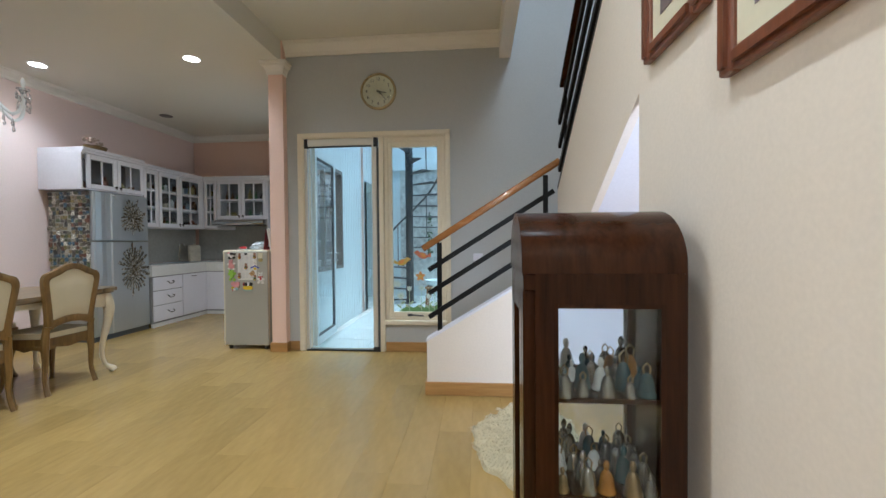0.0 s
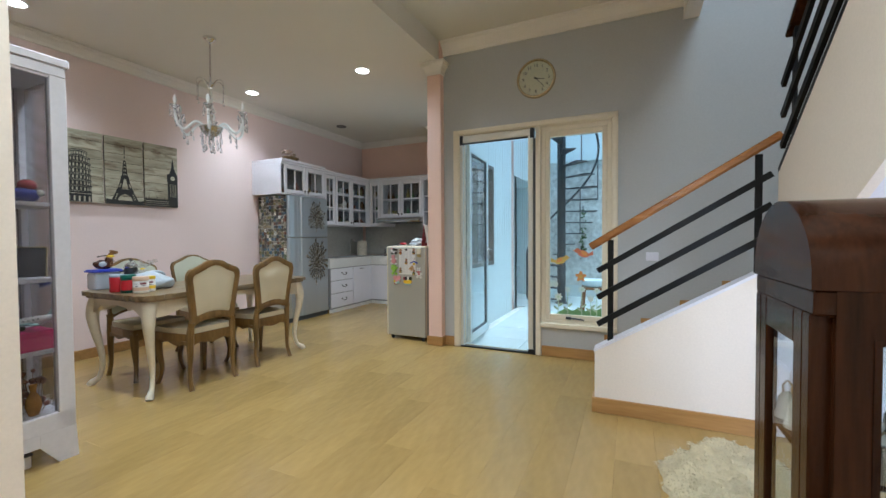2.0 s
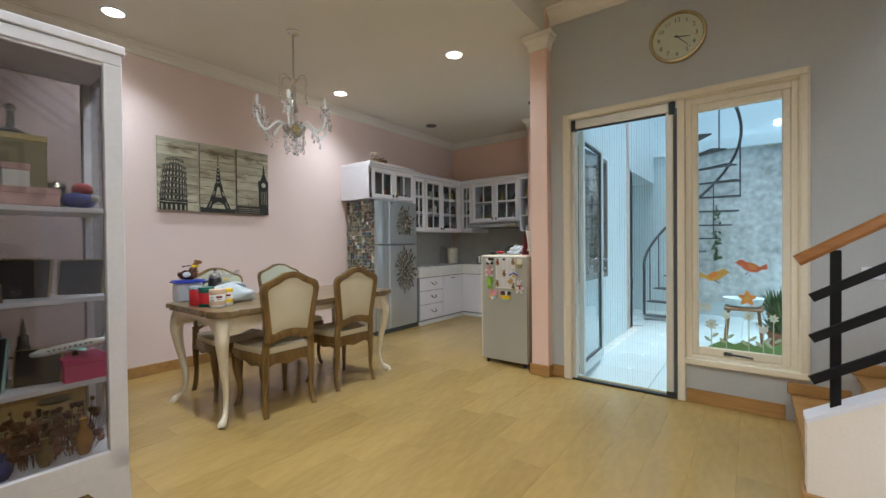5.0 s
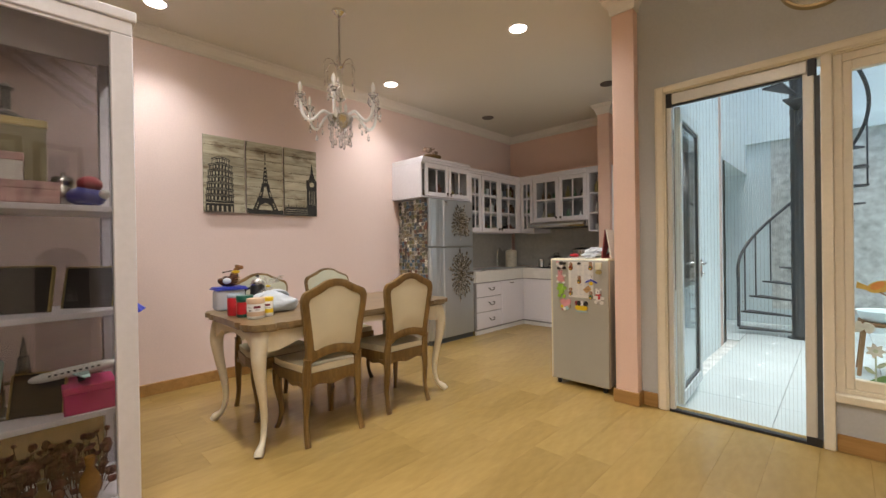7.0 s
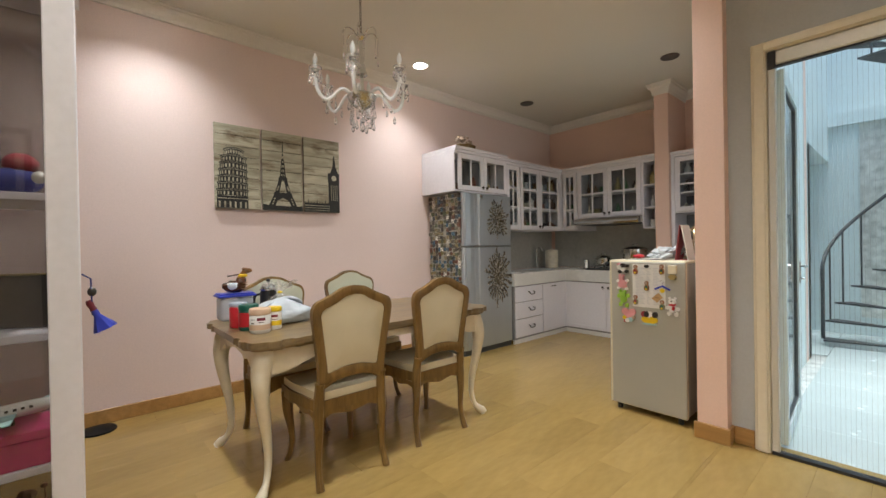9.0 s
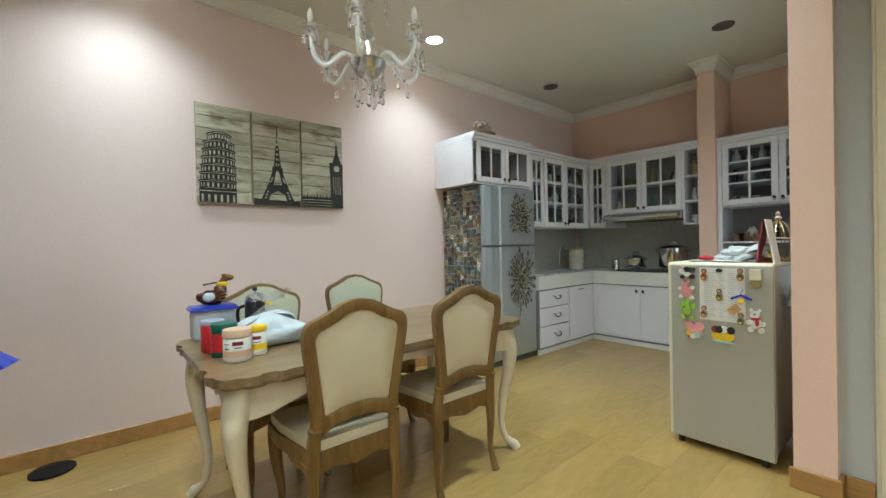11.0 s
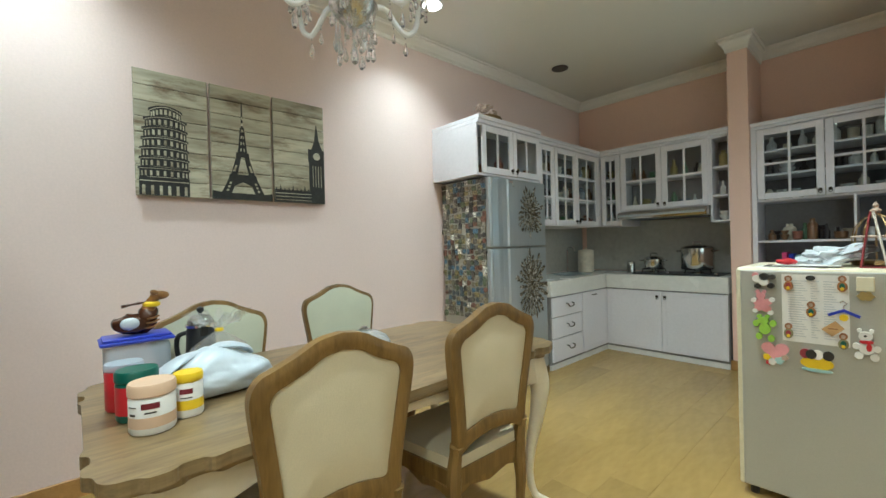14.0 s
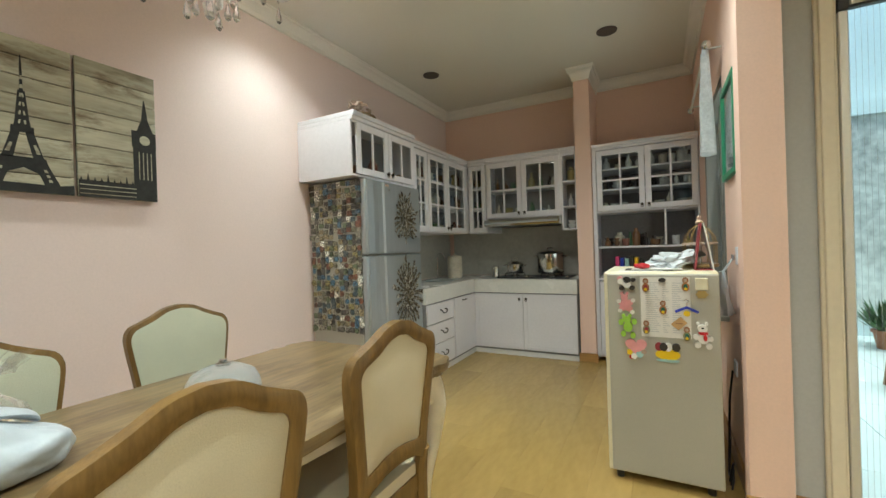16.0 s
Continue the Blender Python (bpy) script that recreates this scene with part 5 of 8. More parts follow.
bars_on(body, -3.52, 2.03, 0.052, ((-12, 22, 0.066, 0.015, M_MAROON), (-12, 14, 0.055, 0.004, M_INK), (-60, 10, 0.05, 0.006, M_INK), (-60, 14, 0.07, 0.003, M_INK)))
t, body = jar(-3.56, 2.118, 0.036, 0.12, M_LABEL, M_YELP, 0.024, "white supplement bottle with yellow cap", (0.022, 0.048), M_YELP)
bars_on(body, -3.56, 2.118, 0.036, ((-20, 26, 0.066, 0.014, M_MAROON), (-20, 24, 0.054, 0.003, M_INK)))
M_BAG2 = paint("thin_white_bag_plastic", (0.50, 0.55, 0.60), 0.3, 0.06, 26, 5, 0.5)


def cloudy(name, colour, cover, rough, gloss=0.13):
    """Clear plastic with a pale haze and a soft gloss."""
    m = sheer(name, colour, cover)
    nt = m.node_tree
    mix = [n for n in nt.nodes if n.type == "MIX_SHADER"][0]
    out = [n for n in nt.nodes if n.type == "OUTPUT_MATERIAL"][0]
    top, gl = nt.nodes.new("ShaderNodeMixShader"), nt.nodes.new("ShaderNodeBsdfGlossy")
    gl.inputs["Roughness"].default_value = rough
    top.inputs[0].default_value = gloss
    nt.links.new(mix.outputs[0], top.inputs[1])
    nt.links.new(gl.outputs[0], top.inputs[2])
    nt.links.new(top.outputs[0], out.inputs[0])
    return m


M_CELLO = cloudy("cellophane", (0.82, 0.84, 0.84), 0.13, 0.06, 0.24)
M_DOME = cloudy("cloudy_dome_plastic", (0.66, 0.71, 0.76), 0.30, 0.12)
BGX, BGY = -3.725, 2.235
bag = thing("plastic_bag", "knotted white plastic carrier bag full of groceries", "bag", (BGX, BGY, TZ))
bm = bmesh.new()
bmesh.ops.create_icosphere(bm, subdivisions=5, radius=1)
for v in bm.verts:
    p = v.co.copy()
    q = Vector((p.x * 1.6, p.y * 1.6, p.z * 1.2))
    fold = abs(math.sin(5.0 * math.atan2(p.x, p.y - 0.2) + 2.2 * noise.noise(q * 1.3)))
    f = 1 + 0.14 * noise.noise(p * 1.7) + 0.035 * fold * max(0.0, p.z + 0.3) + 0.02 * noise.noise(p * 5)
    v.co = Vector((p.x * 0.112 * f, p.y * 0.155 * f, max(p.z, -0.62) * 0.066 * f))
    if p.z > 0.6:
        v.co.z += 0.03 * ((p.z - 0.6) / 0.4) ** 2
        v.co.y -= 0.03 * (p.z - 0.6)
bmesh.ops.translate(bm, vec=(BGX, BGY, TZ + 0.056), verts=bm.verts)
lo = min(v.co.z for v in bm.verts)
bmesh.ops.translate(bm, vec=(0, 0, TZ - lo), verts=bm.verts)
part("bag_body", bm, M_BAG2, bag, "", True)
KNOT = Vector((BGX - 0.01, BGY - 0.035, TZ + 0.128))


def bag_ear(way, length, width, seed):
    """A soft flattened ear of a knotted bag, widening from the knot."""
    bm = bmesh.new()
    way = Vector(way).normalized()
    side = way.cross(Vector((0, 0, 1))).normalized()
    up = side.cross(way)
    rings = []
    for i in range(9):
        f = i / 8
        w = width * (0.25 + 0.75 * math.sin(min(1.0, f * 1.15) * math.pi * 0.55)) * (1 - 0.35 * max(0, f - 0.8) / 0.2)
        ring = []
        for k in range(14):
            a = 2 * math.pi * k / 14
            ripple = 1 + 0.3 * noise.noise(Vector((f * 3, math.cos(a) * 1.5, seed)))
            ring.append(bm.verts.new(KNOT + way * length * f + side * w * math.cos(a) * ripple + up * (0.008 + 0.012 * f) * math.sin(a) * ripple - Vector((0, 0, 0.05 * f * f * length / 0.1))))
        rings.append(ring)
    for p, q in zip(rings, rings[1:]):
        for k in range(14):
            bm.faces.new((p[k], p[(k + 1) % 14], q[(k + 1) % 14], q[k]))
    bm.faces.new(rings[0][::-1])
    bm.faces.new(rings[-1])
    return bm


part("bag_handle", bag_ear((-0.25, 1.0, 0.40), 0.155, 0.044, 1.0), M_BAG2, bag, "", True)
part("bag_handle", bag_ear((0.05, -1.0, 0.05), 0.15, 0.046, 5.0), M_BAG2, bag, "", True)
part("knot", ball(KNOT.x, KNOT.y, KNOT.z, 0.022, None, (1.0, 1.25, 0.8), 14, 9), M_BAG2, bag, "", True)
KX, KY = -4.07, 2.255
kt = thing("french_press", "black coffee press with knob lid on the table", "coffee pot", (KX, KY, TZ))
part("pot_body", lathe([(0.052, TZ), (0.055, TZ + 0.01), (0.050, TZ + 0.15), (0.046, TZ + 0.16)], 24, at=(KX, KY, 0)), M_BLK, kt, "", True)
part("pot_collar", lathe([(0.048, TZ + 0.16), (0.053, TZ + 0.162), (0.053, TZ + 0.172), (0.046, TZ + 0.174)], 24, at=(KX, KY, 0)), M_STEEL, kt, "steel collar", True)
part("pot_lid", lathe([(0.046, TZ + 0.174), (0.045, TZ + 0.185), (0.032, TZ + 0.204), (0.006, TZ + 0.212)], 24, at=(KX, KY, 0)), M_PEWTER, kt, "domed dull metal lid", True)
part("knob", lathe([(0.004, TZ + 0.212), (0.013, TZ + 0.222), (0.013, TZ + 0.234), (0.001, TZ + 0.241)], 14, at=(KX, KY, 0)), M_BLK, kt, "", True)
part("handle", sweep(spline([(KX - 0.03, KY - 0.038, TZ + 0.14), (KX - 0.055, KY - 0.07, TZ + 0.12), (KX - 0.055, KY - 0.07, TZ + 0.05), (KX - 0.033, KY - 0.042, TZ + 0.02)]), 0.009), M_BLK, kt, "", True)
part("spout", prism([(KX + 0.02, TZ + 0.155), (KX + 0.07, TZ + 0.168), (KX + 0.045, TZ + 0.12)], KY - 0.012, KY + 0.012, "y"), M_BLK, kt)
UX, UY = -3.985, 2.30
br = thing("bread_bag", "bread in a tied clear cellophane bag", "food", (UX, UY, TZ))
part("bread", box((UX - 0.07, UX + 0.07, UY - 0.062, UY + 0.062, TZ, TZ + 0.07), bevel=0.022, segs=3), paint("pale_bread", (0.62, 0.50, 0.33), 0.8, 0.15, 60, 10, 0.3), br, "", True)
bm = bmesh.new()
rings = []
for i, (r, z) in enumerate(((0.095, 0.0006), (0.108, 0.02), (0.106, 0.05), (0.09, 0.088), (0.05, 0.122), (0.013, 0.148), (0.013, 0.156), (0.04, 0.176), (0.07, 0.198), (0.085, 0.212))):
    ring = []
    for k in range(40):
        a = 2 * math.pi * k / 40
        crease = 0.10 * math.sin(11 * a + i) + 0.16 * noise.noise(Vector((math.cos(a) * 3, math.sin(a) * 3, i * 0.4)))
        if i >= 7:
            crease += 0.34 * math.sin(9 * a) * (i - 6) / 3
        ring.append(bm.verts.new((UX + r * (1 + crease) * math.cos(a), UY + r * (1 + crease) * math.sin(a), TZ + z + (0.02 * math.sin(9 * a + 1) if i >= 8 else 0))))
    rings.append(ring)
for p, q in zip(rings, rings[1:]):
    for k in range(40):
        bm.faces.new((p[k], p[(k + 1) % 40], q[(k + 1) % 40], q[k]))
wrap = part("cellophane_wrap", bm, M_CELLO, br, "crinkled clear cellophane")
wrap.visible_shadow = False
part("tie", lathe([(0.010, TZ + 0.146), (0.016, TZ + 0.149), (0.016, TZ + 0.157), (0.010, TZ + 0.160)], 12, at=(UX, UY, 0)), M_YELP, br, "yellow tie", True)
dm = thing("food_cover", "cloudy domed plastic food cover with steel knob", "cover", (-3.80, 2.835, TZ))
part("dome", lathe([(0.115, TZ), (0.12, TZ + 0.004), (0.117, TZ + 0.03), (0.098, TZ + 0.062), (0.06, TZ + 0.082), (0.004, TZ + 0.09)], 36, at=(-3.80, 2.835, 0)), M_DOME, dm, "", True)
part("knob", lathe([(0.022, TZ + 0.088), (0.024, TZ + 0.096), (0.014, TZ + 0.10), (0.012, TZ + 0.107), (0.001, TZ + 0.109)], 16, at=(-3.80, 2.835, 0)), M_STEEL, dm, "steel knob", True)

# three wooden pictures of landmarks
M_PALLET = wood("weathered_pale_board", (0.56, 0.53, 0.40), (0.17, 0.14, 0.085), 0.7, 1, 10, 0.2, 0.3, spread=5.0, stain=((0.12, 0.07, 0.03), 9, 0.50, 0.72))
M_SILH = paint("black_stencil_paint", (0.022, 0.022, 0.020), 0.7, 0.4, 40, 10, 0.05)
PXF = -4.98


def board_picture(y0, y1, z0, z1, label):
    t = thing("board_picture", label, "picture", (W_X, (y0 + y1) / 2, z0), "landmark pictures")
    n = 8
    h = (z1 - z0) / n
    part("backing", box((W_X + 0.001, PXF - 0.012, y0 + 0.008, y1 - 0.008, z0 + 0.008, z1 - 0.008)), M_MAHOG, t)
    for i in range(n):
        part("board", box((PXF - 0.012, PXF, y0, y1, z0 + h * i + 0.002, z0 + h * (i + 1) - 0.002), bevel=0.0015), M_PALLET, t)
    return t


def stencil(t, polys, cut=()):
    for i, poly in enumerate(polys):
        part("stencil", prism(poly, PXF, PXF + 0.001 + 0.00012 * (i % 2), "x"), M_SILH, t, "black painted silhouette")
    if cut:
        for poly in cut:
            part("bare_patch", prism(poly, PXF + 0.0012, PXF + 0.002, "x"), M_PALLET, t)


Z0, Z1 = 1.545, 2.245
p1 = board_picture(2.150, 2.508, Z0, Z1, "weathered board picture with a leaning round tower")
cyl, cuts = [], []


def bowed(c, w, za, zb, sag):
    """A tier of a round tower: a band whose edges bow upward in the middle."""
    n = 10
    us = [-1 + 2 * i / n for i in range(n + 1)]
    low = [(c + w * u, za + sag * (1 - u * u)) for u in us]
    return low + [(c + w * u, zb + sag * (1 - u * u)) for u in reversed(us)]


for i in range(7):
    zb = Z0 + 0.105 + 0.0545 * i
    w = (0.117, 0.113, 0.110, 0.106, 0.102, 0.096, 0.074)[i]
    c = 2.285 + 0.002 * i
    sag = 0.004 + 0.0035 * i
    cyl.append(bowed(c, w, zb, zb + 0.042, sag))
    cyl.append(bowed(c, w + 0.007, zb + 0.0415, zb + 0.0555, sag))
    for j in range(9):
        u = math.sin(-1.2 + 2.4 * j / 8)
        x, hw, lift = c + w * 0.97 * u, 0.0052 * math.cos(-1.2 + 2.4 * j / 8) + 0.0012, sag * (1 - u * u)
        cuts.append([(x - hw, zb + 0.006 + lift), (x + hw, zb + 0.006 + lift), (x + hw, zb + 0.034 + lift), (x - hw, zb + 0.034 + lift)])
    cuts.append(bowed(c, w, zb + 0.0445, zb + 0.0475, sag))
cyl.append([(2.165, Z0 + 0.004), (2.405, Z0 + 0.004), (2.405, Z0 + 0.106), (2.165, Z0 + 0.106)])
for j in range(6):
    u = 2.185 + 0.04 * j
    cuts.append([(u - 0.007, Z0 + 0.008), (u + 0.007, Z0 + 0.008), (u + 0.007, Z0 + 0.06), (u - 0.007, Z0 + 0.06)])
cuts.append([(2.168, Z0 + 0.082), (2.402, Z0 + 0.082), (2.402, Z0 + 0.087), (2.168, Z0 + 0.087)])
stencil(p1, cyl, cuts)
p2 = board_picture(2.522, 2.880, Z0, Z1, "weathered board picture with a lattice iron tower")
c = 2.70
tower = [[(c - 0.008, Z0 + 0.33), (c + 0.008, Z0 + 0.33), (c + 0.004, Z0 + 0.58), (c + 0.0015, Z0 + 0.62), (c - 0.0015, Z0 + 0.62), (c - 0.004, Z0 + 0.58)],
         [(c - 0.032, Z0 + 0.28), (c + 0.032, Z0 + 0.28), (c + 0.024, Z0 + 0.33), (c + 0.012, Z0 + 0.46), (c - 0.012, Z0 + 0.46), (c - 0.024, Z0 + 0.33)],
         [(c - 0.040, Z0 + 0.272), (c + 0.040, Z0 + 0.272), (c + 0.038, Z0 + 0.30), (c - 0.038, Z0 + 0.30)],
         [(c - 0.072, Z0 + 0.155), (c - 0.034, Z0 + 0.155), (c - 0.008, Z0 + 0.28), (c - 0.036, Z0 + 0.28)],
         [(c + 0.034, Z0 + 0.155), (c + 0.072, Z0 + 0.155), (c + 0.036, Z0 + 0.28), (c + 0.008, Z0 + 0.28)],
         [(c - 0.085, Z0 + 0.13), (c + 0.085, Z0 + 0.13), (c + 0.078, Z0 + 0.162), (c - 0.078, Z0 + 0.162)],
         [(c - 0.128, Z0 + 0.04), (c - 0.07, Z0 + 0.04), (c - 0.052, Z0 + 0.09), (c, Z0 + 0.115), (c + 0.052, Z0 + 0.09), (c + 0.07, Z0 + 0.04), (c + 0.128, Z0 + 0.04), (c + 0.085, Z0 + 0.132), (c - 0.085, Z0 + 0.132)],
         [(2.524, Z0 + 0.003), (2.878, Z0 + 0.003), (2.878, Z0 + 0.05), (2.82, Z0 + 0.042), (2.58, Z0 + 0.045), (2.524, Z0 + 0.055)]]
cuts = []
for i in range(6):
    z = Z0 + 0.31 + 0.04 * i
    w = 0.014 - 0.0018 * i
    cuts.append([(c - w, z), (c - w + 0.007, z), (c - w + 0.009, z + 0.018), (c - w + 0.003, z + 0.018)])
    cuts.append([(c + w - 0.007, z), (c + w, z), (c + w - 0.003, z + 0.018), (c + w - 0.009, z + 0.018)])
for s in (-1, 1):
    for i in range(3):
        cuts.append([(c + s * (0.10 - 0.008 * i), Z0 + 0.055 + 0.022 * i), (c + s * (0.086 - 0.008 * i), Z0 + 0.055 + 0.022 * i), (c + s * (0.084 - 0.008 * i), Z0 + 0.068 + 0.022 * i), (c + s * (0.095 - 0.008 * i), Z0 + 0.068 + 0.022 * i)][::s])
    cuts.append([(c + s * 0.06, Z0 + 0.18), (c + s * 0.045, Z0 + 0.18), (c + s * 0.034, Z0 + 0.22), (c + s * 0.044, Z0 + 0.22)][::s])
stencil(p2, tower, cuts)
p3 = board_picture(2.894, 3.252, Z0, Z1, "weathered board picture with a gothic clock tower")
c = 3.195
big = [[(c - 0.058, Z0 + 0.003), (c + 0.055, Z0 + 0.003), (c + 0.055, Z0 + 0.30), (c - 0.058, Z0 + 0.30)],
       [(c - 0.063, Z0 + 0.295), (c + 0.0565, Z0 + 0.295), (c + 0.0565, Z0 + 0.385), (c - 0.063, Z0 + 0.385)],
       [(c - 0.040, Z0 + 0.38), (c + 0.045, Z0 + 0.38), (c + 0.018, Z0 + 0.45), (c + 0.014, Z0 + 0.49), (c + 0.003, Z0 + 0.56), (c - 0.001, Z0 + 0.56), (c - 0.010, Z0 + 0.49), (c - 0.014, Z0 + 0.45)],
       [(2.896, Z0 + 0.003), (3.152, Z0 + 0.003), (3.152, Z0 + 0.085), (2.896, Z0 + 0.085)]]
for j in range(9):
    u = 2.906 + 0.028 * j
    big.append([(u - 0.006, Z0 + 0.084), (u + 0.006, Z0 + 0.084), (u, Z0 + 0.105 + 0.022 * (j % 3 == 1))])
cuts = [ring_outline(c, Z0 + 0.338, 0.026, 0.026, 18)]
for j in range(4):
    cuts.append([(c - 0.032 + 0.02 * j, Z0 + 0.12), (c - 0.028 + 0.02 * j, Z0 + 0.12), (c - 0.028 + 0.02 * j, Z0 + 0.27), (c - 0.032 + 0.02 * j, Z0 + 0.27)])
for j in range(3):
    cuts.append([(2.90, Z0 + 0.018 + 0.022 * j), (3.146, Z0 + 0.018 + 0.022 * j), (3.146, Z0 + 0.022 + 0.022 * j), (2.90, Z0 + 0.022 + 0.022 * j)])
stencil(p3, big, cuts)

# chandelier
HX, HY = -3.70, 2.768
M_CRYS, nt, bsdf = nodes_of("crystal_glass")
bsdf.inputs["Base Color"].default_value = (0.98, 0.98, 1.0, 1)
bsdf.inputs["Roughness"].default_value, bsdf.inputs["Transmission Weight"].default_value, bsdf.inputs["IOR"].default_value = 0.02, 0.9, 1.5
M_CUT = paint("silvered_cut_glass", (0.62, 0.62, 0.60), 0.2, 0.25, 40, 14, 0.1, 0.85)
M_CRYS2, nt, bsdf = nodes_of("milky_glass_arm")
bsdf.inputs["Base Color"].default_value = (0.93, 0.93, 0.92, 1)
bsdf.inputs["Roughness"].default_value, bsdf.inputs["Transmission Weight"].default_value, bsdf.inputs["IOR"].default_value = 0.12, 0.12, 1.3
M_BULB = paint("frosted_bulb", (0.85, 0.85, 0.82), 0.2, 0.03, 30, 8, 0.0)
ch = thing("chandelier", "crystal chandelier with six glass arms, unlit bulbs, hung on a chain", "chandelier", (HX, HY, 1.98))
part("canopy", lathe([(0.055, 3.049), (0.055, 3.03), (0.03, 3.012), (0.008, 3.0)], 20, at=(HX, HY, 0)), M_CHROME, ch, "chrome ceiling cup", True)
bm = bmesh.new()
for i in range(17):
    z = 3.0 - 0.0215 * i
    n = 10
    pts = [(HX + (0.008 * math.cos(2 * math.pi * k / n) if i % 2 else 0), HY + (0 if i % 2 else 0.008 * math.cos(2 * math.pi * k / n)), z - 0.013 + 0.016 * math.sin(2 * math.pi * k / n)) for k in range(n + 1)]
    sweep(pts, 0.0022, 4, bm=bm)
part("chain", bm, M_PEWTER, ch, "dull metal link chain")
part("stem", lathe([(0.01, 2.64), (0.03, 2.63), (0.034, 2.61), (0.012, 2.59), (0.012, 2.50), (0.02, 2.47), (0.012, 2.44), (0.036, 2.375), (0.04, 2.36), (0.012, 2.34), (0.014, 2.24)], 16, at=(HX, HY, 0)), M_CHROME, ch, "", True)
part("bowl", lathe([(0.095, 2.225), (0.10, 2.215), (0.085, 2.18), (0.05, 2.145), (0.012, 2.125), (0.004, 2.10)], 28, at=(HX, HY, 0)), M_CUT, ch, "cut glass bowl with silver finish", True)


def drop(x, y, z, s=1.0, chain=0.0):
    """A faceted crystal drop hanging with its top at z."""
    bm = bmesh.new()
    if chain:
        for k in range(int(chain / 0.014)):
            ball(x, y, z - 0.014 * k, 0.0045, bm, (1, 1, 1), 6, 4)
        z -= chain
    lathe([(0.0015, 0), (0.003 * s, -0.006 * s), (0.008 * s, -0.026 * s), (0.009 * s, -0.034 * s), (0.005 * s, -0.043 * s), (0.0008, -0.046 * s)], 6, bm, (x, y, z))
    return bm


for i in range(6):
    a = 2 * math.pi * i / 6 + 0.35
    c, s = math.cos(a), math.sin(a)
    low = -0.028
    at = lambda r, z: (HX + 1.13 * r * c, HY + 1.13 * r * s, z + low)
    arm = part("arm", sweep(spline([at(0.05, 2.21 - low), at(0.09, 2.27), at(0.13, 2.27), at(0.18, 2.21), at(0.215, 2.188), at(0.252, 2.22), at(0.268, 2.28), at(0.272, 2.335)], 4), 0.0118, 8), M_CRYS2, ch, "clear milky glass arm", True)
    part("cup", lathe([(0.008, 2.325 + low), (0.016, 2.34 + low), (0.02, 2.355 + low), (0.036, 2.375 + low), (0.039, 2.378 + low), (0.026, 2.365 + low)], 16, at=(HX + 0.307 * c, HY + 0.307 * s, 0)), M_CRYS, arm, "", True)
    part("candle", lathe([(0.010, 2.36 + low), (0.010, 2.395 + low)], 12, at=(HX + 0.307 * c, HY + 0.307 * s, 0)), M_CHINA, arm, "white candle sleeve", True)
    part("bulb", lathe([(0.008, 2.395 + low), (0.016, 2.415 + low), (0.014, 2.438 + low), (0.005, 2.462 + low), (0.001, 2.468 + low)], 12, at=(HX + 0.307 * c, HY + 0.307 * s, 0)), M_BULB, arm, "unlit flame bulb", True)
    for k in range(8):
        b = a + 2 * math.pi * k / 8
        part("drop", drop(HX + 0.307 * c + 0.037 * math.cos(b), HY + 0.307 * s + 0.037 * math.sin(b), 2.375 + low, 1.2, 0.022 + 0.03 * (k % 3 == 0)), M_CRYS, arm)
    part("drop", drop(HX + 0.18 * c, HY + 0.18 * s, 2.215 + low, 1.1, 0.03), M_CRYS, arm)
    part("drop", drop(HX + 0.237 * c, HY + 0.237 * s, 2.172 + low, 1.3, 0.02), M_CRYS, arm)
    part("drop", drop(HX + 0.092 * c, HY + 0.092 * s, 2.21, 1.3, 0.04 + 0.03 * (i % 2)), M_CRYS, ch)
    crown = part("crown_arm", sweep(spline([at(0.02, 2.60 - low), at(0.045, 2.65 - low), at(0.085, 2.66 - low), at(0.112, 2.62 - low), at(0.106, 2.60 - low)], 4), 0.005, 6), M_CHROME, ch, "curled crown arm", True)
    part("drop", drop(HX + 0.12 * c, HY + 0.12 * s, 2.60, 1.0, 0.11), M_CRYS, crown)
for i in range(14):
    a = 2 * math.pi * i / 14
    part("drop", drop(HX + 0.075 * math.cos(a), HY + 0.075 * math.sin(a), 2.175, 1.35, 0.07 + 0.028 * (i % 3)), M_CRYS, ch)
part("drop", drop(HX, HY, 2.10, 2.0, 0.03), M_CRYS, ch)

# recessed downlights
def downlight(x, y, lit, dz=0.0):
    t = thing("downlight", "recessed round downlight, " + ("lit, in a white ring" if lit else "switched off, dark reflector"), "light", (x, y, 3.03 + dz), "ceiling downlights")
    part("ring", lathe([(0.068, 3.049), (0.085, 3.049), (0.083, 3.043), (0.07, 3.041)], 28, at=(x, y, dz), hollow=True), M_WHITE if lit else M_DARKHOLE, t, "", True)
    part("diffuser", lathe([(0.001, 3.046), (0.069, 3.046), (0.069, 3.0435), (0.001, 3.0435)], 24, at=(x, y, dz)), M_LAMP if lit else M_DARKHOLE, t)


for x, y, lit in ((-4.54, 1.73, 1), (-4.54, 3.95, 1), (-2.86, 3.99, 1), (-4.54, 5.72, 0), (-2.82, 5.75, 0)):
    downlight(x, y, lit)
downlight(-2.86, 1.73, 1)
# unseen fixtures added for the assumed living-room lamps
for x, y in ((-1.5, 0.9), (-0.2, 0.9), (-0.2, -1.2)):
    downlight(x, y, 1, 0.22)

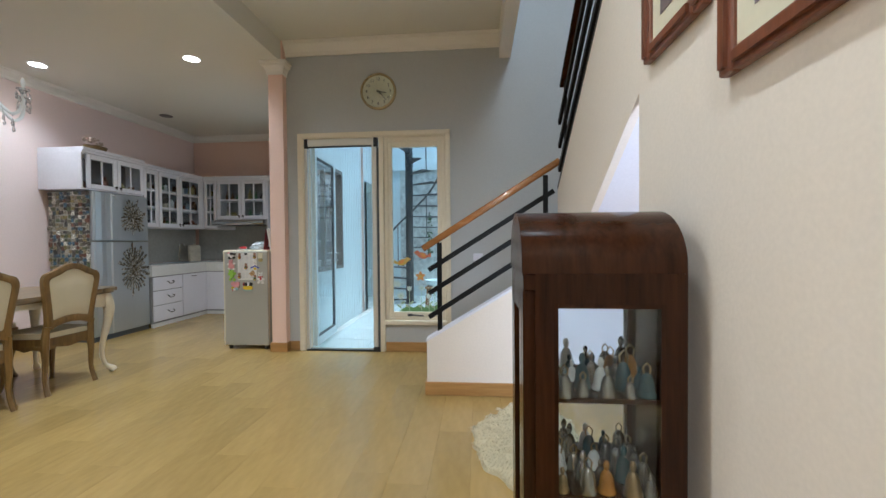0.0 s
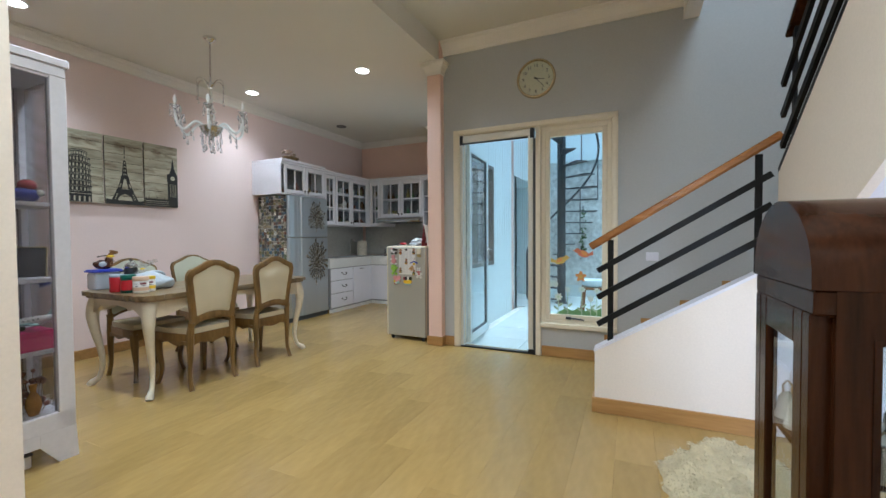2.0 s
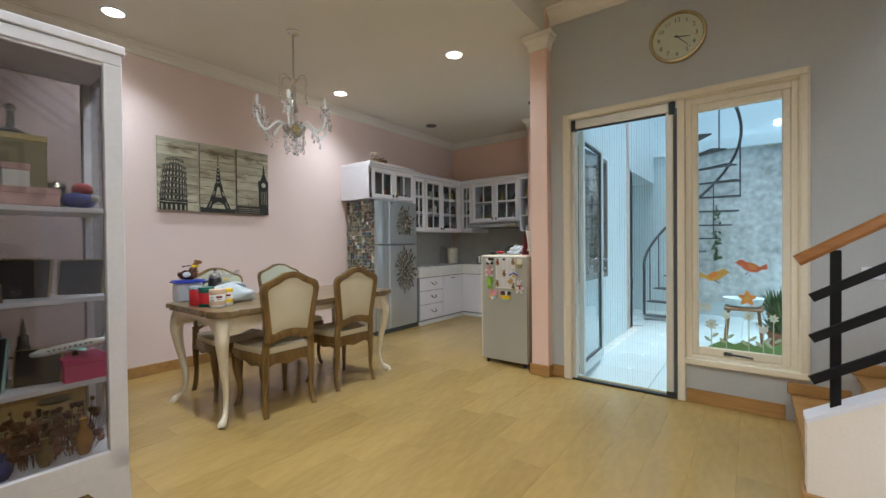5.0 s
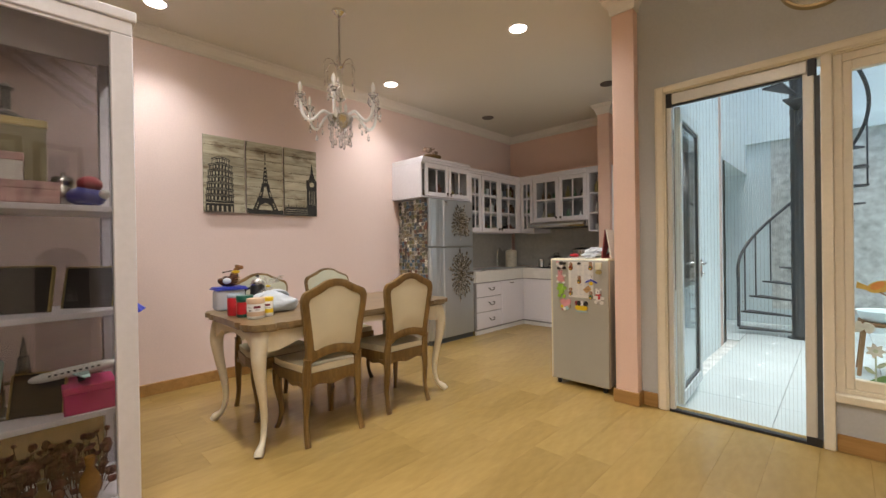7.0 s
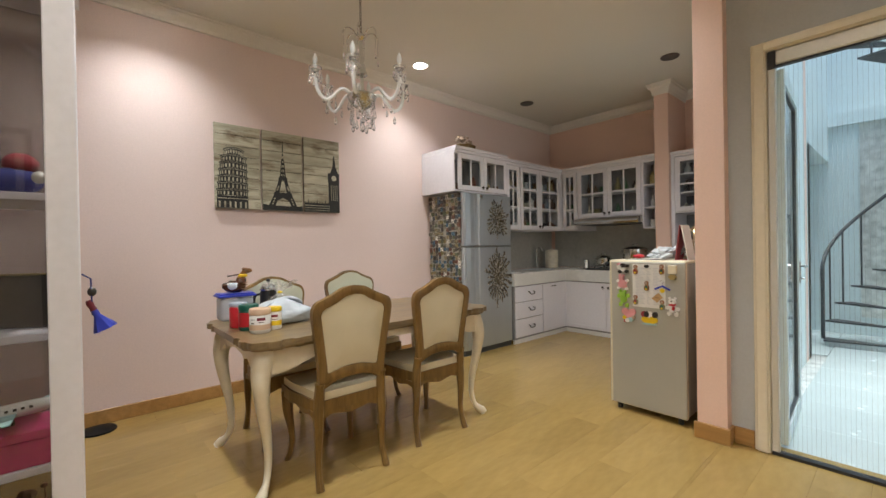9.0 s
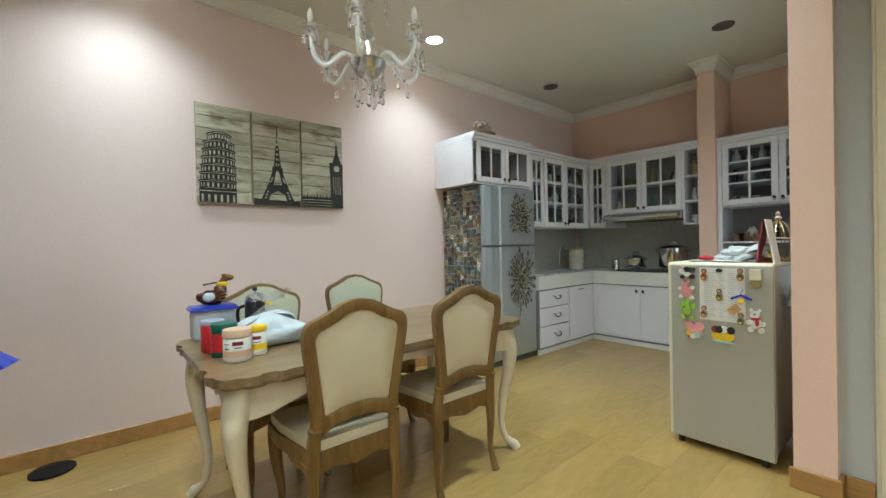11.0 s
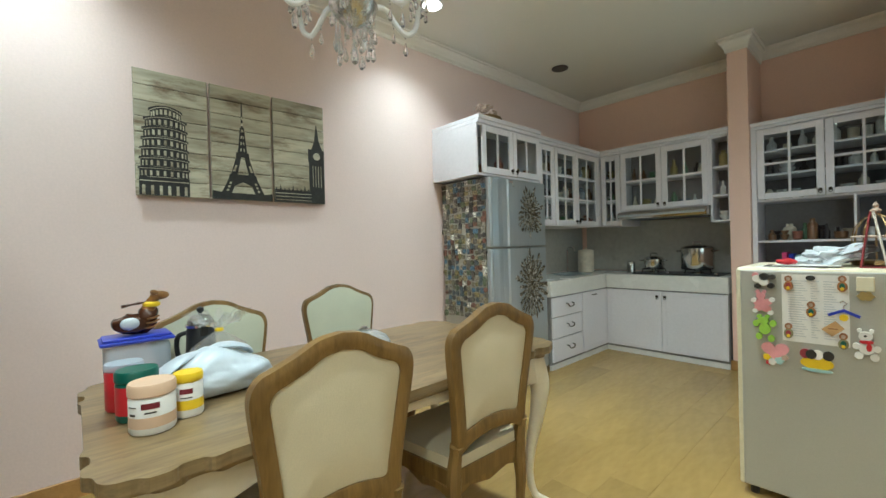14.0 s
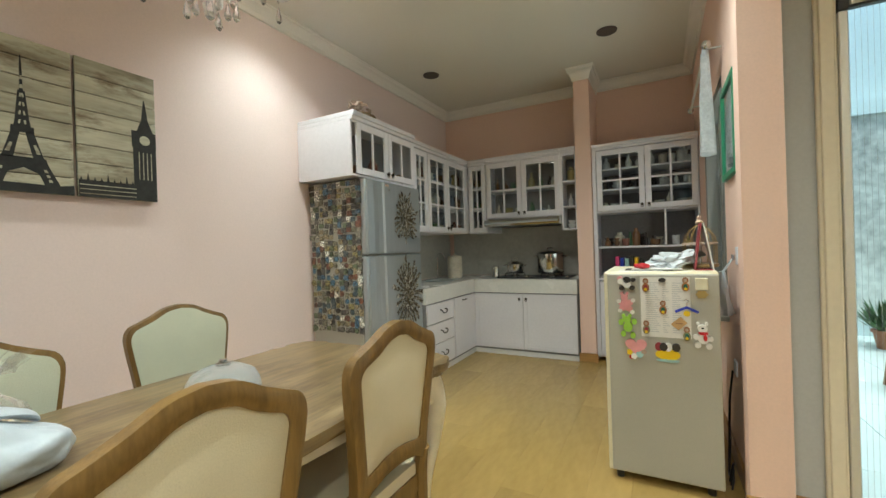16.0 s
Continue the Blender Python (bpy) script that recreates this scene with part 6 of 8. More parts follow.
# ---- white display cabinet ----
M_SMOKE = pane_glass("greyish_cabinet_glass", (0.74, 0.73, 0.73))
DX0, DX1, DY0, DY1 = -3.28, -2.87, 0.22, 1.335
dc = thing("display_cabinet", "tall white lacquered display cabinet with glass panels and shelves", "cabinet", (-3.075, 0.78, 0))
for x0, x1 in ((DX0, DX0 + 0.05), (DX1 - 0.05, DX1)):
    for y0, y1 in ((DY0, DY0 + 0.07), (DY1 - 0.07, DY1)):
        part("post", box((x0, x1, y0, y1, 0.17, 2.03), bevel=0.003), M_CAB, dc)
part("crown", box((DX0 - 0.01, DX1 + 0.012, DY0 - 0.012, DY1 + 0.012, 2.085, 2.125), (DX0, DX1, DY0, DY1, 2.03, 2.085), bevel=0.004), M_CAB, dc)
part("roof_board", box((DX0 + 0.01, DX1 - 0.01, DY0 + 0.01, DY1 - 0.01, 2.02, 2.03)), M_CAB, dc)
part("base_rail", box((DX0, DX1, DY0, DY1, 0.17, 0.262), bevel=0.003), M_CAB, dc)
for y0, y1, sg in ((DY0, DY0 + 0.13, 1), (DY1, DY1 - 0.13, -1)):
    for x in (DX1 - 0.03, DX0):
        part("foot", prism([(y0 - 0.008 * sg, 0.0), (y0 + sg * 0.075, 0.0), (y0 + sg * 0.15, 0.105), (y0 + sg * 0.15, 0.172), (y0, 0.172)], x, x + 0.03, "x"), M_CAB, dc)
part("base_apron", box((DX1 - 0.025, DX1 - 0.002, DY0 + 0.14, DY1 - 0.14, 0.105, 0.172)), M_CAB, dc)
for a in ((DX1 - 0.028, DX1 - 0.024, DY0 + 0.07, DY1 - 0.07), (DX0 + 0.02, DX0 + 0.024, DY0 + 0.07, DY1 - 0.07), (DX0 + 0.05, DX1 - 0.05, DY1 - 0.04, DY1 - 0.036)):
    pn = part("pane", box((*a, 0.262, 2.02)), M_SMOKE, dc)
    pn.visible_shadow = False
part("back_stile", box((DX0 + 0.004, DX0 + 0.018, 0.74, 0.83, 0.262, 2.02)), M_CAB, dc)
SHELVES = (0.60, 0.974, 1.37)
for z in SHELVES:
    part("shelf", box((DX0 + 0.03, DX1 - 0.032, DY0 + 0.02, DY1 - 0.045, z - 0.022, z), bevel=0.002), M_CAB, dc)
M_PINKP = paint("pink_card", (0.62, 0.05, 0.20), 0.5, 0.06, 40, 8, 0.03)
M_ROSE = paint("rose_printed_card", (0.66, 0.42, 0.40), 0.6, 0.3, 20, 9, 0.03)
M_OLIVE = paint("olive_card", (0.24, 0.22, 0.12), 0.6, 0.15, 30, 6, 0.03)
M_NAVY = paint("navy_cloth", (0.03, 0.04, 0.20), 0.8, 0.15, 80, 8, 0.2)
M_DKRED = paint("dark_red_cloth", (0.28, 0.04, 0.05), 0.8, 0.15, 80, 8, 0.2)
M_DARK = paint("dark_card", (0.03, 0.025, 0.022), 0.5, 0.2, 60, 8, 0.03)
M_MINT = paint("mint_frame", (0.35, 0.55, 0.55), 0.4, 0.1, 60, 8, 0.03)
M_GILT = paint("gilt_edge", (0.48, 0.38, 0.16), 0.35, 0.1, 60, 8, 0.03, 0.6)
M_DRIED = paint("dried_flowers", (0.16, 0.05, 0.035), 0.8, 0.6, 40, 14, 0.2)


def carton(x0, x1, y0, y1, z, h, mt, label, lid=None):
    t = thing("carton", label, "box", ((x0 + x1) / 2, (y0 + y1) / 2, z), "boxes in the display cabinet")
    part("carton_body", box((x0, x1, y0, y1, z + 0.001, z + h), bevel=0.003), mt, t)
    part("carton_lid", box((x0 - 0.003, x1 + 0.003, y0 - 0.003, y1 + 0.003, z + h - 0.025, z + h + 0.003), bevel=0.003), lid or mt, t)


carton(-3.12, -2.96, 0.93, 1.09, 1.37, 0.30, M_OLIVE, "olive green card box on a cabinet shelf", M_GILT)
carton(-3.00, -2.92, 0.83, 0.93, 1.37, 0.22, M_LABEL, "white printed card box on a shelf", M_ROSE)
carton(-2.99, -2.92, 0.95, 1.03, 1.37, 0.17, M_LABEL, "small white box with pink lid", M_ROSE)
carton(-3.02, -2.91, 0.935, 1.12, 1.37, 0.075, M_ROSE, "pink patterned card box on the shelf")
carton(-3.08, -2.91, 1.12, 1.27, 0.60, 0.10, M_PINKP, "bright pink card box on the shelf")
carton(-3.12, -2.93, 0.40, 0.62, 1.37, 0.24, M_ROSE, "rose printed card box on the shelf")
ts = thing("soft_toy", "small navy and red soft toy on the shelf", "toy", (-2.99, 1.20, 1.37))
part("toy_body", ball(-2.99, 1.20, 1.41, 0.055, None, (0.9, 1.1, 0.72)), M_NAVY, ts, "", True)
part("toy_head", ball(-2.99, 1.21, 1.46, 0.04, None, (1, 1, 0.8)), M_DKRED, ts, "dark red cloth cap", True)
part("toy_nose", ball(-2.955, 1.25, 1.42, 0.018), M_SFRIDGE, ts, "", True)
ob = thing("table_lantern", "small dark metal lantern on top of a box", "lantern", (-3.04, 0.99, 1.673))
part("lantern_body", lathe([(0.05, 1.675), (0.05, 1.69), (0.014, 1.71), (0.012, 1.78), (0.024, 1.79), (0.004, 1.81)], 14, at=(-3.04, 0.99, 0)), M_IRON, ob, "", True)


def easel_frame(x, y, z, w, h, turn, mt_edge, label):
    m = pose(x, y, z + 0.003, 0, 0, turn) @ pose(0, 0, 0, -14, 0, 0)
    t = thing("photo_frame", label, "picture", (x, y, z), "frames in the display cabinet")
    part("frame_board", box((-w / 2, w / 2, -0.006, 0.006, 0.002, h), bevel=0.002), M_DARK, t, m=m)
    part("frame_edge", box((-w / 2 - 0.005, -w / 2, -0.009, 0.008, 0.002, h), (w / 2, w / 2 + 0.005, -0.009, 0.008, 0.002, h), (-w / 2, w / 2, -0.009, 0.008, h, h + 0.005)), mt_edge, t, m=m)
    part("strut", sweep([(0, 0.008, h * 0.7), (0, 0.09, 0.028)], 0.006, 4), M_DARK, t, m=m)


easel_frame(-3.02, 1.20, 0.974, 0.16, 0.16, 60, M_GILT, "dark framed photograph standing on the shelf")
easel_frame(-3.02, 1.01, 0.974, 0.17, 0.17, 64, M_GILT, "dark framed photograph standing on the shelf")
easel_frame(-3.02, 0.80, 0.974, 0.18, 0.22, 70, M_DARK, "dark framed photograph standing on the shelf")
easel_frame(-3.0, 1.05, 0.60, 0.15, 0.15, 66, M_GILT, "dark framed photograph with gilt edge")
easel_frame(-3.0, 0.87, 0.60, 0.16, 0.22, 62, M_MINT, "dark framed photograph with mint green edge")
easel_frame(-3.0, 0.60, 0.60, 0.18, 0.2, 66, M_DARK, "dark framed photograph standing on the shelf")
rnd = random.Random(33)
fg = thing("figurine", "small painted figurine on the cabinet shelf", "figurine", (-2.94, 0.93, 0.974))
part("figure_body", lathe([(0.02, 0.975), (0.018, 0.99), (0.012, 1.02), (0.016, 1.045), (0.008, 1.06), (0.012, 1.075), (0.004, 1.09)], 10, at=(-2.94, 0.93, 0)), M_BRASS, fg, "", True)
for z, nm in ((0.262, "dried flower arrangement on the cabinet floor"), (0.974, "dark dried flowers at the back of the shelf")):
    y0, y1 = (0.5, 1.25) if z < 0.5 else (0.5, 0.82)
    t = thing("dried_flowers", nm, "flowers", (-3.06, (y0 + y1) / 2, z))
    bm = bmesh.new()
    for i in range(420 if z < 0.5 else 110):
        x, y = rnd.uniform(-3.2, -2.95), rnd.uniform(y0, y1)
        h = rnd.uniform(0.02, 0.19)
        tx, ty = x + rnd.uniform(-0.02, 0.02), y + rnd.uniform(-0.03, 0.03)
        sweep([(x, y, z + 0.001), (tx, ty, z + h)], 0.002, 3, bm=bm)
        s = rnd.uniform(0.008, 0.022)
        ball(tx, ty, z + h, s, bm, (rnd.uniform(0.6, 1.3), rnd.uniform(0.6, 1.3), rnd.uniform(0.5, 1.2)), 5, 4)
    part("dried_heads", bm, M_DRIED, t)
# a model airliner lying across the pink box
ap = thing("model_airplane", "small white model airliner resting on the pink box", "model", (-3.0, 1.16, 0.7045))
AIR = pose(-2.995, 1.17, 0.745, 0, 0, 72) @ pose(0, 0, 0, 0, -8, 0)
bm = lathe([(0.002, -0.15), (0.012, -0.14), (0.019, -0.11), (0.021, -0.06), (0.021, 0.06), (0.014, 0.12), (0.004, 0.155)], 16)
bmesh.ops.rotate(bm, matrix=Euler((0, radians(90), 0)).to_matrix(), verts=bm.verts)
part("fuselage", bm, M_CHINA, ap, "", True, m=AIR)
for sg in (-1, 1):
    part("wing", prism([(0.03, sg * 0.018), (-0.02, sg * 0.018), (0.045, sg * 0.13), (0.062, sg * 0.13)][::sg], -0.008, -0.004, "z"), M_MINT, ap, m=AIR)
    part("tail_wing", prism([(0.12, sg * 0.008), (0.10, sg * 0.008), (0.135, sg * 0.05), (0.15, sg * 0.05)][::sg], 0.002, 0.005, "z"), M_MINT, ap, m=AIR)
    for k in range(9):
        part("cabin_window", box((-0.085 + 0.018 * k, -0.077 + 0.018 * k, sg * 0.0205 - 0.001, sg * 0.0205 + 0.001, 0.002, 0.009)), M_DARK, ap, m=AIR)
part("tail_fin", prism([(0.10, 0.012), (0.145, 0.012), (0.158, 0.07), (0.138, 0.07)], -0.002, 0.002, "y"), M_MINT, ap, m=AIR)
part("undercarriage", box((-0.01, 0.01, -0.006, 0.006, -0.041, -0.018)), M_DARK, ap, m=AIR)
# a grey twin-tower souvenir model behind the frames
tm = thing("tower_model", "grey metal souvenir model of twin towers on a base", "model", (-3.09, 0.98, 0.60))
part("model_base", box((-3.16, -3.03, 0.88, 1.09, 0.601, 0.615), bevel=0.003), M_PEWTER, tm)
for y in (0.945, 1.02):
    part("tower", lathe([(0.027, 0.615), (0.027, 0.70), (0.023, 0.702), (0.023, 0.765), (0.018, 0.768), (0.018, 0.81), (0.010, 0.815), (0.008, 0.85), (0.002, 0.885)], 12, at=(-3.09, y, 0)), M_PEWTER, tm, "", True)
    for k in range(4):
        part("tower_ring", lathe([(0.0285, 0.63 + 0.02 * k), (0.030, 0.633 + 0.02 * k), (0.0285, 0.638 + 0.02 * k)], 12, at=(-3.09, y, 0), hollow=True), M_PEWTER, tm)
part("sky_bridge", box((-3.095, -3.085, 0.965, 1.0, 0.715, 0.725)), M_PEWTER, tm)
# small coloured keepsakes among the dried flowers
for kx, ky, kr, kh, mt, words in ((-2.945, 1.19, 0.034, 0.16, M_AMBER, "amber glass"), (-2.935, 0.93, 0.038, 0.10, M_NAVY, "deep blue"), (-2.95, 0.80, 0.036, 0.11, M_DKRED, "dark red"), (-2.94, 1.06, 0.030, 0.12, M_BRASS, "old brass"), (-2.935, 0.66, 0.034, 0.09, M_MINT, "pale mint")):
    t = thing("keepsake_vase", words + " small vase among the dried flowers", "vase", (kx, ky, 0.262), "keepsakes in the display cabinet")
    part("vase_body", lathe([(kr * 0.6, 0.263), (kr, 0.263 + kh * 0.3), (kr * 0.85, 0.263 + kh * 0.55), (kr * 0.35, 0.263 + kh * 0.75), (kr * 0.5, 0.263 + kh), (kr * 0.4, 0.263 + kh * 0.97)], 14, at=(kx, ky, 0)), mt, t, "", True)
t = thing("porcelain_jug", "grey porcelain lidded jug on the top shelf", "jug", (-3.05, 1.135, 1.37))
part("jug_body", lathe([(0.03, 1.371), (0.042, 1.40), (0.04, 1.43), (0.028, 1.455), (0.034, 1.47)], 18, at=(-3.05, 1.135, 0)), M_PEWTER, t, "", True)
part("jug_lid", lathe([(0.036, 1.47), (0.03, 1.485), (0.006, 1.492), (0.007, 1.502), (0.001, 1.506)], 18, at=(-3.05, 1.135, 0)), M_PEWTER, t, "", True)
t = thing("plush_bundle", "blue and grey cloth bundle at the back of the shelf", "cloth", (-3.12, 0.78, 0.60))
bm = ball(-3.12, 0.78, 0.70, 0.10, None, (0.5, 0.9, 0.95), 20, 14)
for v in bm.verts:
    v.co += noise.noise_vector(v.co * 16) * 0.018
lo = min(v.co.z for v in bm.verts)
bmesh.ops.translate(bm, vec=(0, 0, 0.601 - lo), verts=bm.verts)
part("cloth", bm, M_NAVY, t, "", True)
wb = thing("storage_box", "white carton pushed under the display cabinet", "box", (-2.98, 1.02, 0))
part("carton_body", box((-3.14, -2.93, 0.86, 1.17, 0.0, 0.062), bevel=0.004), M_LABEL, wb)
part("carton_lid", box((-3.145, -2.925, 0.855, 1.175, 0.062, 0.075), bevel=0.003), M_DARK, wb, "dark lid")
tz = thing("hanging_ornament", "blue tasselled ornament hanging on the cabinet's rear corner", "ornament", (-3.32, 1.36, 0.86))
part("cord", sweep([(-3.285, 1.338, 1.12), (-3.33, 1.362, 1.10), (-3.34, 1.365, 0.96)], 0.003, 5), M_NAVY, tz)
part("bead", ball(-3.34, 1.365, 1.05, 0.014, None, (1, 1, 1.3)), M_DARK, tz, "", True)
TAS = pose(-3.34, 1.365, 0.99, 24, 0, 0)
bm = lathe([(0.006, 0.0), (0.012, -0.018), (0.011, -0.034), (0.024, -0.06), (0.040, -0.092), (0.036, -0.09)], 18)
for v in bm.verts:
    if v.co.z < -0.05:
        v.co.x *= 1 + 0.18 * math.sin(7 * math.atan2(v.co.y, v.co.x))
part("tassel", bm, M_BLUEP, tz, "flared bright blue skirt of the ornament", True, m=TAS)
part("bodice", lathe([(0.008, 0.03), (0.012, 0.018), (0.010, 0.0), (0.012, -0.012)], 12), M_MAROON, tz, "", True, m=TAS)

ds = thing("stand_foot", "round black iron foot of a stand by the wall", "stand", (-4.88, 1.40, 0))
part("foot_plate", lathe([(0.10, 0.001), (0.10, 0.012), (0.05, 0.022), (0.02, 0.03)], 20, at=(-4.88, 1.40, 0)), M_BLACK, ds, "", True)

# ---- kitchen ----
M_SPLASH = paint("grey_stone_splashback", (0.50, 0.49, 0.45), 0.3, 0.10, 24, 3, 0.03)
M_COUNTER = paint("white_tiled_counter", (0.74, 0.73, 0.70), 0.25, 0.05, 30, 3, 0.03)
structure("trim_splashback_north", box((-4.94, -3.227, 6.935, 6.95, 0.86, 1.45)), M_SPLASH, "grey stone splashback behind the hob")
structure("trim_splashback_west", box((W_X, W_X + 0.015, 5.24, 6.935, 0.86, 1.45)), M_SPLASH, "grey stone splashback beside the counter")
M_HINGE = paint("dark_bronze", (0.05, 0.04, 0.03), 0.35, 0.2, 40, 8, 0.0, 0.7)
LEFT = lambda x: pose(x, 0, 0, 0, 0, 90)
NORTH = lambda y: pose(0, y, 0)


def knob(owner, u, z, m):
    bm = lathe([(0.005, 0), (0.006, 0.012), (0.014, 0.018), (0.013, 0.026), (0.002, 0.03)], 10)
    part("knob", bm, M_HINGE, owner, "dark bronze knob", True, m=m @ pose(u, -0.018, z, 90, 0, 0))
    part("knob_drop", sweep([(u - 0.009, -0.036, z - 0.004), (u - 0.010, -0.036, z - 0.022), (u, -0.036, z - 0.028), (u + 0.010, -0.036, z - 0.022), (u + 0.009, -0.036, z - 0.004)], 0.003, 5), M_HINGE, owner, m=m)


def glazed_door(cab, m, u0, u1, z0, z1, cols, rows, kn=None, st=0.052):
    """A framed glass door with glazing bars, on the front of a cabinet."""
    d = part("door", box((u0, u0 + st, -0.02, 0, z0, z1), (u1 - st, u1, -0.02, 0, z0, z1), (u0 + st, u1 - st, -0.02, 0, z1 - st, z1), (u0 + st, u1 - st, -0.02, 0, z0, z0 + st), bevel=0.003), M_CAB, cab, m=m)
    iu0, iu1, iz0, iz1 = u0 + st, u1 - st, z0 + st, z1 - st
    for i in range(1, cols):
        u = iu0 + (iu1 - iu0) * i / cols
        part("glazing_bar", box((u - 0.009, u + 0.009, -0.017, -0.002, iz0, iz1), bevel=0.002), M_CAB, d, m=m)
    for j in range(1, rows):
        z = iz0 + (iz1 - iz0) * j / rows
        part("glazing_bar", box((iu0, iu1, -0.0165, -0.0025, z - 0.009, z + 0.009)), M_CAB, d, m=m)
    pn = part("pane", box((iu0, iu1, -0.009, -0.006, iz0, iz1)), M_DGLASS, d, m=m)
    pn.visible_shadow = False
    if kn is not None:
        knob(d, kn, z0 + 0.045, m)
    return d


def panel_door(cab, m, u0, u1, z0, z1, name="door"):
    d = part(name, box((u0, u1, -0.018, 0, z0, z1), bevel=0.003), M_CAB, cab, m=m)
    w = 0.045
    if z1 - z0 > 0.3:
        part("raised_rim", box((u0, u0 + w, -0.023, -0.018, z0, z1), (u1 - w, u1, -0.023, -0.018, z0, z1), (u0 + w, u1 - w, -0.023, -0.018, z1 - w, z1), (u0 + w, u1 - w, -0.023, -0.018, z0, z0 + w), bevel=0.0015), M_CAB, d, m=m)
    return d


# dark grey puts the shade inside cabinets and in door gaps into the colour
M_SHADEGREY = paint("shade_grey_board", (0.26, 0.25, 0.25), 0.7, 0.1, 40, 3, 0.05)


def carcass(name, label, m, u0, u1, z0, z1, depth, shelves=(), crown=0.0, inner=0.24):
    c = thing(name, label, "cabinet", tuple(m @ Vector(((u0 + u1) / 2, depth / 2, z0))), "kitchen cabinets")
    t = 0.016
    for a, b in ((u0, u0 + t), (u1 - t, u1)):
        part("side", box((a, b, 0, depth, z0, z1)), M_CAB, c, m=m)
    part("bottom", box((u0 + t, u1 - t, 0, depth, z0, z0 + t)), M_CAB, c, m=m)
    part("top", box((u0 + t, u1 - t, 0, depth, z1 - t, z1)), M_CAB, c, m=m)
    part("back", box((u0 + t, u1 - t, min(depth, inner), min(depth, inner + 0.008), z0 + t, z1 - t)), M_SHADEGREY, c, "inner back in grey that stands for the dim inside", m=m)
    for z in shelves:
        part("shelf", box((u0 + t, u1 - t, 0.02, min(depth, inner), z - 0.009, z + 0.009)), M_CAB, c, m=m)
    if crown:
        part("crown", box((u0 - 0.0, u1 + 0.0, -0.035, depth, z1 + crown * 0.45, z1 + crown), (u0, u1, -0.022, depth, z1, z1 + crown * 0.45), bevel=0.004), M_CAB, c, m=m)
    return c


M_POTS = [paint(n, c, 0.3, 0.15, 30, 10, 0.0) for n, c in (("cream_crockery", (0.66, 0.60, 0.48)), ("blue_crockery", (0.20, 0.24, 0.30)), ("brown_crockery", (0.18, 0.09, 0.04)), ("green_tin", (0.10, 0.20, 0.10)), ("yellow_tin", (0.36, 0.29, 0.11)), ("white_crockery", (0.72, 0.72, 0.70)), ("dark_bottle", (0.03, 0.02, 0.02)), ("red_tin", (0.24, 0.09, 0.06)))]
POT_WORDS = ["cream", "blue", "brown", "green", "yellow", "white", "dark", "red"]


def crockery(m, u0, u1, v, z, top, seed, pick=None):
    """A row of cups, bowls, tins and bottles along a shelf."""
    rnd = random.Random(seed)
    u = u0 + 0.03
    while u < u1 - 0.03:
        r = rnd.uniform(0.03, 0.055)
        h = min(rnd.uniform(0.08, 0.19), top)
        k = rnd.choice(pick) if pick else rnd.randrange(8)
        kind = rnd.randrange(4)
        uu = min(u + r, u1 - r - 0.005)
        p = m @ Vector((uu, v, z))
        if kind == 0:
            prof, nm, cat = [(r * 0.6, 0.001), (r * 0.9, 0.01), (r, h * 0.55), (r * 0.93, h * 0.55), (r * 0.8, 0.02)], "cup", "cup"
        elif kind == 1:
            prof, nm, cat = [(r * 0.9, 0.001), (r * 0.95, h * 0.72), (r * 0.5, h * 0.85), (r * 0.5, h), (0.002, h)], "storage_jar", "jar"
        elif kind == 2:
            prof, nm, cat = [(r * 0.7, 0.001), (r * 0.7, h * 0.5), (r * 0.28, h * 0.72), (r * 0.28, h), (0.002, h)], "bottle", "bottle"
        else:
            prof, nm, cat = [(r * 0.5, 0.001), (r * 1.05, 0.04), (r * 1.1, 0.05), (r * 0.55, 0.051), (r * 1.05, 0.085), (r * 0.98, 0.085), (r * 0.5, 0.06)], "bowl_stack", "bowl"
        t = thing(nm, POT_WORDS[k] + " " + cat + " on a kitchen cabinet shelf", cat, tuple(p), "kitchenware")
        part("vessel", lathe(prof, 12, at=tuple(p)), M_POTS[k], t, "", True)
        u += 2 * r + rnd.uniform(0.004, 0.03)


# unit over the large fridge
mL = LEFT(-4.47)
c = carcass("wall_cabinet", "white wall cabinet above the fridge with two glass doors", mL, 4.325, 5.19, 1.797, 2.215, 0.545, (), 0.065)
glazed_door(c, mL, 4.375, 4.775, 1.815, 2.205, 2, 1, 4.745)
glazed_door(c, mL, 4.78, 5.18, 1.815, 2.205, 2, 1, 4.81)
crockery(mL, 4.42, 5.15, 0.10, 1.817, 0.2, 41)
# west run
mL = LEFT(-4.50)
c = carcass("wall_cabinet", "white wall cabinets with narrow glass doors", mL, 5.2, 6.445, 1.39, 2.19, 0.515, (1.66, 1.93), 0.065)
for a, b, kn in ((5.215, 5.47, None), (5.485, 5.885, 5.86), (5.89, 6.36, 5.92)):
    glazed_door(c, mL, a, b, 1.40, 2.18, 2, 3, kn)
part("corner_stile", box((6.365, 6.425, -0.02, 0, 1.40, 2.18)), M_CAB, c, m=mL)
for i, z in enumerate((1.408, 1.671, 1.941)):
    crockery(mL, 5.24, 6.40, 0.10, z, 0.2, 51 + i)
mN = NORTH(6.43)
c = carcass("wall_cabinet", "narrow white wall cabinet with a glass door", mN, -4.50, -4.245, 1.39, 2.19, 0.50, (1.66, 1.93), 0.065)
glazed_door(c, mN, -4.465, -4.25, 1.40, 2.18, 2, 3)
for i, z in enumerate((1.408, 1.671, 1.941)):
    crockery(mN, -4.47, -4.27, 0.10, z, 0.2, 61 + i)
